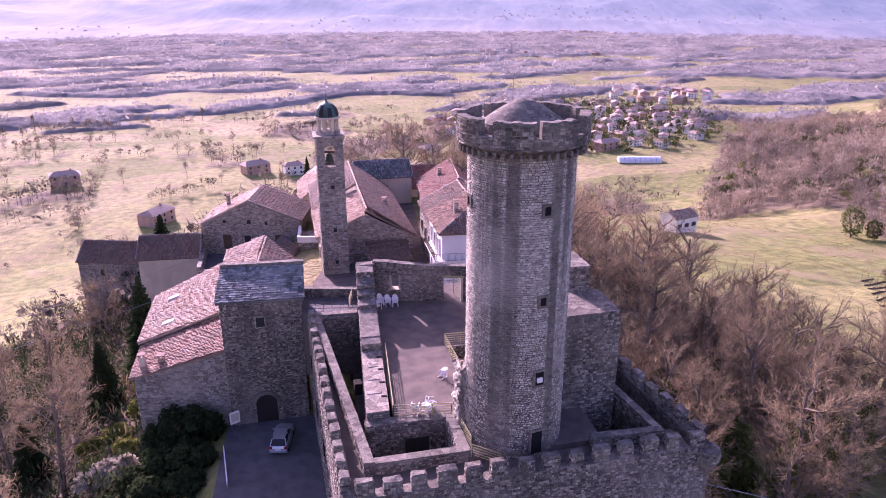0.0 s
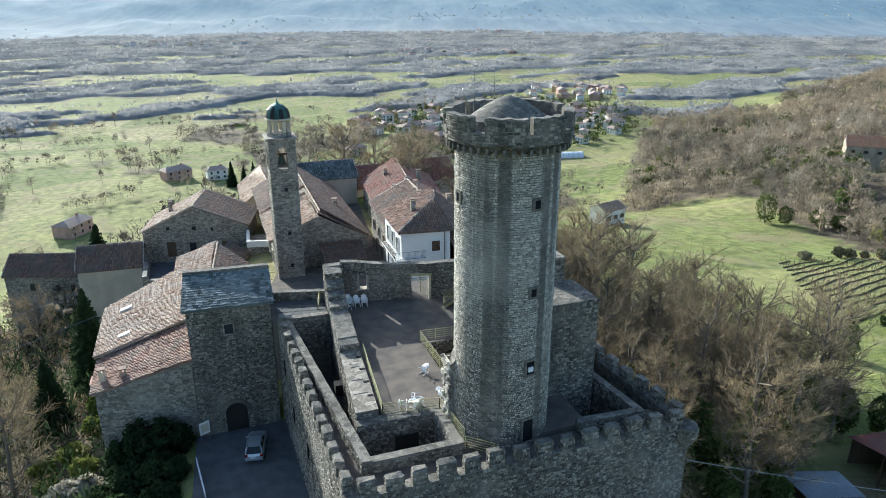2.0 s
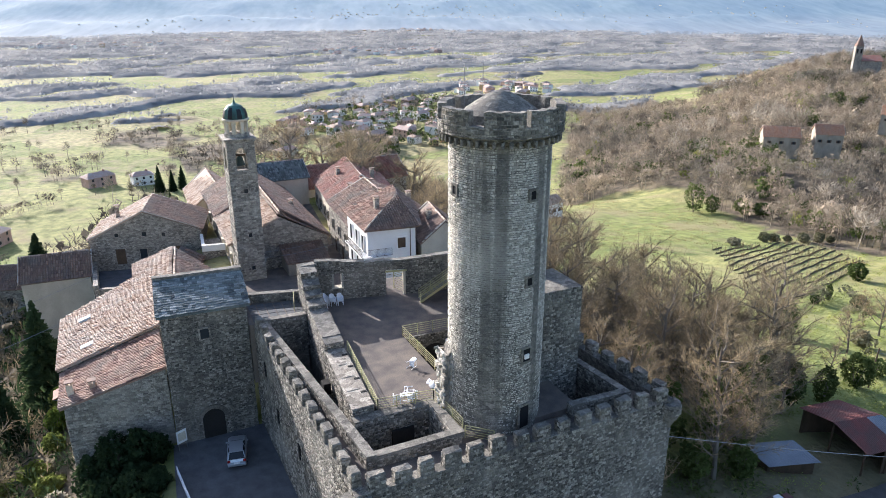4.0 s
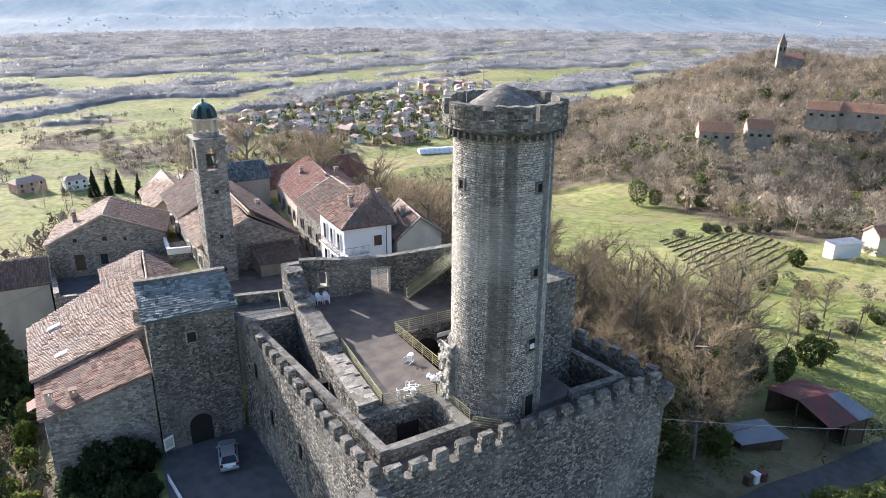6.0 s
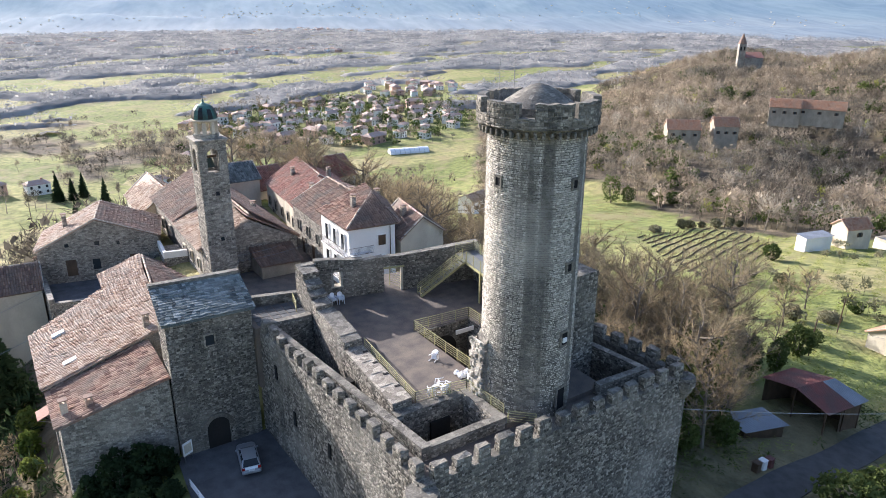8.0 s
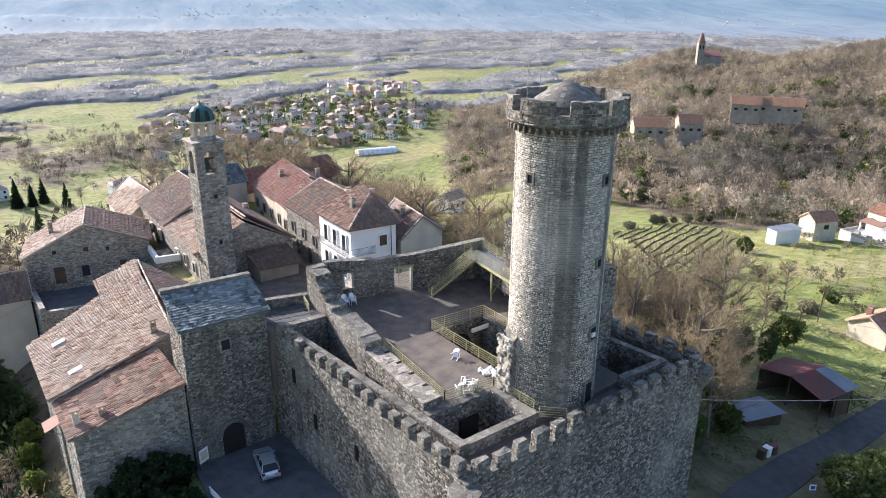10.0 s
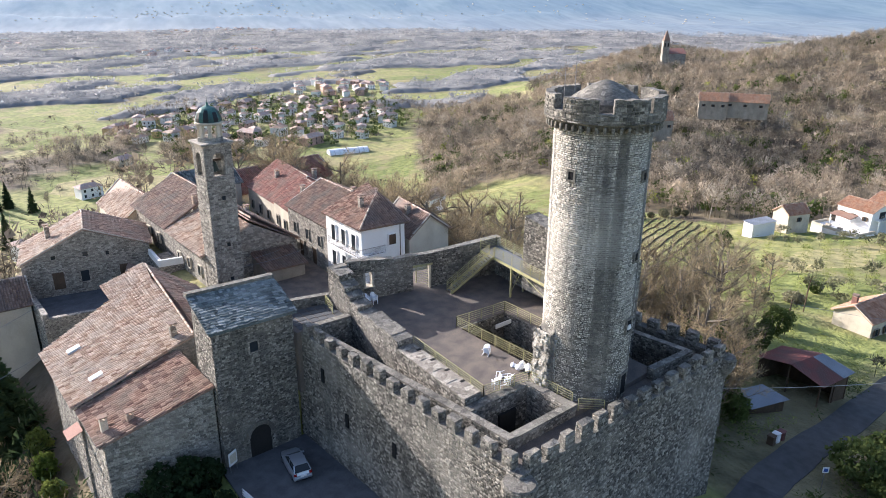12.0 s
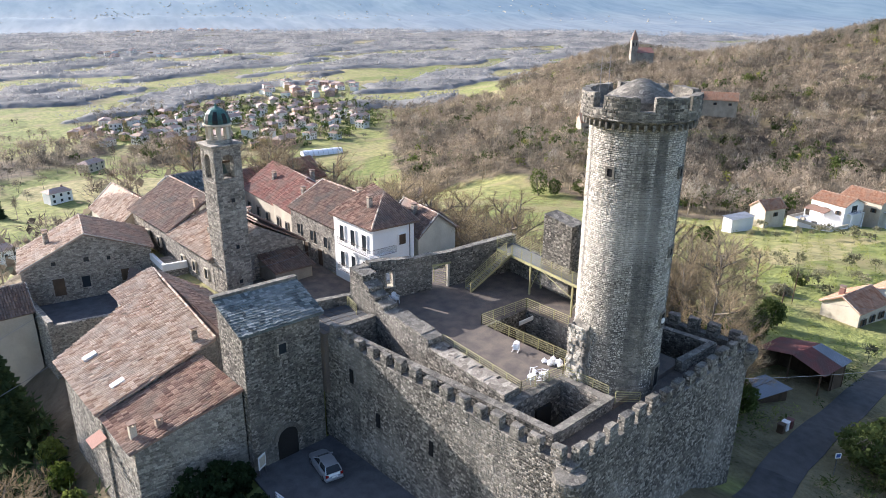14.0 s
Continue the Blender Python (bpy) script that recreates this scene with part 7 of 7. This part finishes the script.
def bush(x, y, w, h, seed, material=LEAF, name="bush", label="round dark evergreen bush", z=None, n=900):
    q = random.Random(seed)
    ob = thing(name, label, "bush", "bushes")
    z0 = gz(x, y) if z is None else z
    bm = bmesh.new()
    for k in range(4):
        a = q.uniform(0, math.tau)
        beam(bm, (x, y, z0 - 0.3), (x + math.cos(a) * w * 0.3, y + math.sin(a) * w * 0.3, z0 + h * 0.6), 0.05 * h ** 0.5, sides=4)
    part("stem", bm, BARK, ob)
    tv, tf = [], []
    for i in range(n):
        d = Vector((q.gauss(0, 1), q.gauss(0, 1), q.gauss(0, 1))).normalized()
        lump = 0.78 + 0.34 * noise.noise(d * 1.9 + Vector((seed, 0, 0))) + 0.16 * noise.noise(d * 5.0 + Vector((0, seed, 0)))
        p = Vector((x + d.x * w * lump * q.uniform(0.6, 1.06), y + d.y * w * lump * q.uniform(0.75, 1.05), z0 + h * 0.5 + d.z * h * 0.52 * lump))
        s_ = q.uniform(0.08, 0.17) * (1 + 0.22 * w)
        a, b = Vector((q.gauss(0, 1), q.gauss(0, 1), q.gauss(0, 1))).normalized() * s_, Vector((q.gauss(0, 1), q.gauss(0, 1), q.gauss(0, 1))).normalized() * s_
        e = len(tv)
        tv.extend((tuple(p - a), tuple(p + b), tuple(p + a), tuple(p - b)))
        tf.append((e, e + 1, e + 2, e + 3))
    raw("foliage", tv, tf, material, ob, kind="stuff")


for k, (x, y, w, h) in enumerate(((78.6, 53.0, 2.7, 5.0), (118.0, 85.5, 0.9, 3.6), (87.5, 71.8, 2.5, 6.6), (144.4, 97.0, 2.6, 4.2), (112.4, 84.2, 1.3, 1.8), (43.5, 28.0, 3.6, 4.0), (48.0, 26.8, 3.6, 4.4), (53.0, 26.0, 3.4, 3.6), (57.5, 25.0, 3.2, 3.4), (46.0, 22.5, 3.6, 4.2), (51.5, 21.0, 3.6, 4.2), (41.0, 24.0, 3.0, 3.0), (56.0, 19.5, 3.4, 3.6), (40.0, 18.0, 3.2, 3.2), (38.0, 52.0, 2.2, 4.2), (41.0, 48.5, 1.8, 3.4), (183.0, 187.0, 4.6, 11.5), (188.0, 183.0, 3.2, 7.0), (196, 176, 4, 6), (200, 171, 4, 5), (86, 55, 2.0, 2.6), (110, 60, 1.8, 2.4))):
    bush(x, y, w, h, 60 + k, n=1500 if w > 2 else 700)
for k, (x, y) in enumerate(((162, 138), (166.5, 138.5), (171, 137), (176, 135.5), (181, 134), (185, 133), (151, 139), (118, 79), (96, 64), (101, 60))):
    bush(x, y, 2.0 + 0.5 * math.sin(k * 2.3), 2.6 + 0.6 * math.cos(k * 1.7), 210 + k, OLIVE, "olive_bush", "grey green olive bush at the field edge", n=1300)
for k, (x, y, w, h) in enumerate(((-14.6, 62.6, 1.7, 5.0), (-12.4, 62.0, 1.8, 5.6), (-10.2, 61.4, 1.7, 4.6), (-8.6, 60.8, 1.2, 3.2), (-13.4, 59.6, 2.2, 3.6), (-10.8, 58.6, 2.0, 3.0), (-14.0, 56.0, 2.4, 3.0), (-10.5, 54.5, 2.0, 2.2), (-12.5, 50.5, 2.4, 2.4), (-9.6, 47.5, 1.5, 1.8), (-9.2, 57.0, 1.3, 2.2), (-16.0, 59.0, 2.2, 3.2))):
    bush(x, y, w, h, 90 + k, NEEDLE, "ivy_bush", "dark overgrown ivy and shrubs below the gate house", n=1600)
# sunlit shrubs: the brightness of the sun is put into their pale colour
for k, (x, y, w, h) in enumerate(((-20.2, 66.5, 2.2, 2.6), (-22.6, 67.4, 1.8, 2.4), (-18.2, 65.6, 1.3, 2.4))):
    bush(x, y, w, h, 110 + k, PALE, "pale_shrub", "shrub with bright sunlight painted into its pale foliage", n=1500)

for k, (x, y, w, h) in enumerate(((31.5, 47.5, 1.7, 8.0), (35.0, 45.5, 1.9, 7.0), (38.5, 47.0, 1.6, 9.0), (42.0, 45.0, 1.8, 7.5), (45.5, 47.5, 1.6, 8.5), (34.0, 52.0, 1.5, 9.5), (40.5, 53.0, 1.6, 10.0), (48.5, 51.0, 1.7, 9.0), (36.0, 58.0, 1.4, 9.0), (44.0, 60.0, 1.6, 10.0), (33.0, 64.0, 1.5, 9.0), (55.0, 56.0, 1.6, 8.0), (30.0, 42.5, 1.5, 5.0), (37.5, 42.0, 1.8, 4.5), (43.0, 41.0, 1.6, 4.0), (53.0, 47.5, 1.5, 5.0), (47.0, 45.0, 1.8, 8.0), (50.0, 48.0, 1.7, 9.5), (55.5, 50.5, 1.7, 9.0), (59.0, 53.0, 1.8, 8.0), (63.0, 51.0, 1.6, 6.5), (67.5, 50.0, 1.6, 6.0))):
    bush(x, y, w, h, 130 + k, LEAF, "ivy_tree", "tall trunk thickly grown over with dark ivy", n=1500)

for k, (x, y, w, h) in enumerate(((-19.0, 69.5, 1.6, 2.2), (-20.5, 73.0, 1.8, 2.4), (-18.6, 75.5, 1.3, 2.6), (-22.8, 70.5, 1.7, 2.0), (-24.0, 74.0, 1.8, 2.4), (-18.4, 79.5, 1.4, 3.0), (-18.0, 84.0, 1.5, 3.4))):
    bush(x, y, w, h, 170 + k, GRASSB, "garden_shrub", "sunlit yellow green garden shrub below the houses", n=1100)

# vineyards
VX, VY = [], []
vine = thing("vineyard", "rows of pruned vines on wires on the slope", "vineyard", kind="stuff")
bmv, bms = bmesh.new(), bmesh.new()
for k in range(-2, 11):
    a = Vector((107 + 2.9 * k, 92 + 4.1 * k, 0))
    c = a + Vector((0.93, 0.36, 0)) * (70 - 1.0 * k)
    L = (c - a).length
    for i in range(int(L / 3.2)):
        p = a.lerp(c, i * 3.2 / L)
        if wooded(p.x, p.y) > 0.5 or slope_line(p.x, p.y) > 19500 or p.y > 135:
            continue
        z = gz(p.x, p.y)
        beam(bmv, (p.x, p.y, z - 0.2), (p.x, p.y, z + 1.5), 0.06, sides=3)
        soil = Vector((-0.36, 0.93, 0)) * 0.42
        e = a.lerp(c, min(1.0, (i + 1) * 3.2 / L))
        ze = gz(e.x, e.y)
        lo = [bms.verts.new(q) for q in ((p.x - soil.x, p.y - soil.y, z - 0.1), (p.x, p.y, z + 0.3), (p.x + soil.x, p.y + soil.y, z - 0.1))]
        hi = [bms.verts.new(q) for q in ((e.x - soil.x, e.y - soil.y, ze - 0.1), (e.x, e.y, ze + 0.3), (e.x + soil.x, e.y + soil.y, ze - 0.1))]
        for j in range(2):
            bms.faces.new((lo[j], hi[j], hi[j + 1], lo[j + 1]))
        for _ in range(4):
            VX.append(p.x + trnd.uniform(0, 3.0) * (c - a).x / L)
            VY.append(p.y + trnd.uniform(0, 3.0) * (c - a).y / L)
part("vine_posts", bmv, BARK, vine, kind="stuff")
part("soil_ridges", bms, plain_mat("tilled_soil", (0.13, 0.1, 0.06), 0.95, vary=0.35, two=(0.09, 0.085, 0.045)), vine, kind="stuff")
VINE = leaf_mat("pruned_vines", (0.1, 0.08, 0.05), (0.2, 0.16, 0.1))
vs = sprays("vine_shoots", np.array(VX), np.array(VY), npr.uniform(1.4, 2.1, len(VX)), npr.uniform(0.15, 0.35, len(VX)), 12, VINE, "", 0.04, 0.3)
vs.parent = vine
del vs["category"]

# ---- town on the plain ----
# town roofs paled and walls mostly white: distance haze put into their colours
PALE_TILE = tile_mat("haze_pale_tiles", (0.36, 0.24, 0.19), (0.46, 0.33, 0.27), (0.54, 0.43, 0.36), (0.45, 0.4, 0.36))
HOUSE_MATS = ((WHITE, PALE_TILE), (WHITE, TILE), (PLASTER, PALE_TILE), (WHITE, PALE_TILE), (plain_mat("ochre_render", (0.55, 0.4, 0.22), 0.9), PALE_TILE), (plain_mat("pink_render", (0.6, 0.4, 0.33), 0.9), PALE_TILE))


def town_house(k):
    wall, tile = HOUSE_MATS[k]
    w, d, h, rise = ((11, 8, 5.6, 1.8), (9, 9, 6.2, 1.6), (13, 8, 5.0, 2.0), (10, 8, 6.5, 1.7), (8, 8, 6.0, 1.6), (15, 9, 5.5, 2.2))[k]
    ob = thing("town_house", ("white", "white", "cream", "white", "ochre", "pink")[k] + " two storey town house with a pitched tile roof", "house", "town houses")
    part("wall", B(-w / 2, -d / 2, -2, w / 2, d / 2, h), wall, ob)
    bm = bmesh.new()
    o = 0.6
    e = [bm.verts.new(p) for p in ((-w / 2 - o, -d / 2 - o, h), (w / 2 + o, -d / 2 - o, h), (w / 2 + o, d / 2 + o, h), (-w / 2 - o, d / 2 + o, h))]
    g = [bm.verts.new(p) for p in ((-w / 2 + d * 0.25, 0, h + rise), (w / 2 - d * 0.25, 0, h + rise))]
    bm.faces.new((e[0], e[1], g[1], g[0]))
    bm.faces.new((e[2], e[3], g[0], g[1]))
    bm.faces.new((e[1], e[2], g[1]))
    bm.faces.new((e[3], e[0], g[0]))
    bm.faces.new(e[::-1])
    part("roof", bm, tile, ob)
    for sy in (-1, 1):
        for i in range(3):
            for z in (0.9, 3.6):
                x = -w / 2 + w * (i + 0.5) / 3
                part("window", B(x - 0.55, sy * d / 2 - 0.06, z, x + 0.55, sy * d / 2 + 0.06, z + 1.4), GLASS, ob)
    part("chimney", B(w * 0.2, -0.4, h + rise * 0.4, w * 0.2 + 0.8, 0.4, h + rise + 0.8), TILE_RED, ob)
    return ob


tp = [town_house(k) for k in range(6)]
placed = []
for ti, (tx, ty, a, b) in enumerate(TOWNS):
    want = (88, 26, 14, 14, 22, 22, 30)[ti]
    got = tries = 0
    while got < want and tries < 4000:
        tries += 1
        u, v = trnd.uniform(-1, 1), trnd.uniform(-1, 1)
        x, y = tx + u * a, ty + v * b
        if u * u + v * v > 1 or any((x - p) ** 2 + (y - q) ** 2 < 190 for p, q in placed):
            continue
        placed.append((x, y))
        got += 1
        k = trnd.randrange(6)
        m = pose(x, y, gz(x, y), 0, 0, trnd.choice((20, 110, 35, 65, -15)) + trnd.uniform(-8, 8))
        if tp[k].matrix_basis.translation.length < 0.01:
            tp[k].matrix_basis = m
        else:
            copy_thing(tp[k], m).scale = (1.0, 1.0, 1.0) if trnd.random() < 0.25 else (0.78, 0.8, 0.76)
for x, y, yaw in ((-17, 424, 25), (5, 419, 10), (15, 300, 20), (-60, 335, 60), (60, 395, 10), (-10, 255, 40), (95, 455, 30), (-120, 420, 15), (30, 268, 80)):
    copy_thing(tp[trnd.randrange(6)], pose(x, y, gz(x, y), 0, 0, yaw))
x, y = scatter(760, 120, 350, 400, 640, lambda x, y: ((x - 235) / 105) ** 2 + ((y - 520) / 105) ** 2 < 1)
crowns("garden_trees", x, y, npr.uniform(3, 10, len(x)), npr.uniform(1.3, 3.0, len(x)), LEAF, "evergreen garden trees between the town houses", 14, 26, 0.06, 0.3, 0.014, False)
green_house = thing("greenhouse", "long white plastic greenhouse tunnel on the plain", "greenhouse")
bm = bmesh.new()
gm = pose(215, 392, gz(215, 392), 0, 0, -14)
prof = [(4 * math.cos(math.pi * i / 10), 3.2 * math.sin(math.pi * i / 10)) for i in range(11)]
A = [bm.verts.new(gm @ Vector((-13, yy, zz))) for yy, zz in prof]
C = [bm.verts.new(gm @ Vector((13, yy, zz))) for yy, zz in prof]
for i in range(10):
    bm.faces.new((A[i], A[i + 1], C[i + 1], C[i]))
bm.faces.new(A)
bm.faces.new(C[::-1])
part("cover", bm, PLASTIC, green_house)
for i in range(9):
    bm = bmesh.new()
    for (y0, z0), (y1, z1) in zip(prof, prof[1:]):
        beam(bm, gm @ Vector((-13 + 3.25 * i, y0 * 1.01, z0 * 1.01)), gm @ Vector((-13 + 3.25 * i, y1 * 1.01, z1 * 1.01)), 0.12, sides=4)
    part("hoop", bm, METAL, green_house)

# slabs of the terrace behind the gate tower
slab_mesh = B(-0.36, -0.36, 0, 0.36, 0.36, 0.05, bevel=0.015)
slab_data = bpy.data.meshes.new("slab")
slab_mesh.to_mesh(slab_data)
slab_mesh.free()
SLAB = plain_mat("dark_slabs", (0.12, 0.125, 0.13), 0.8, vary=0.3)
slab_data.materials.append(SLAB)
for i in range(6):
    for j in range(5):
        sl = new("slab", slab_data)
        sl.parent = low
        sl.matrix_basis = pose(1.35 + 0.8 * i + 0.03 * j, 62.0 + 0.8 * j - 0.12 * i, 11.0)
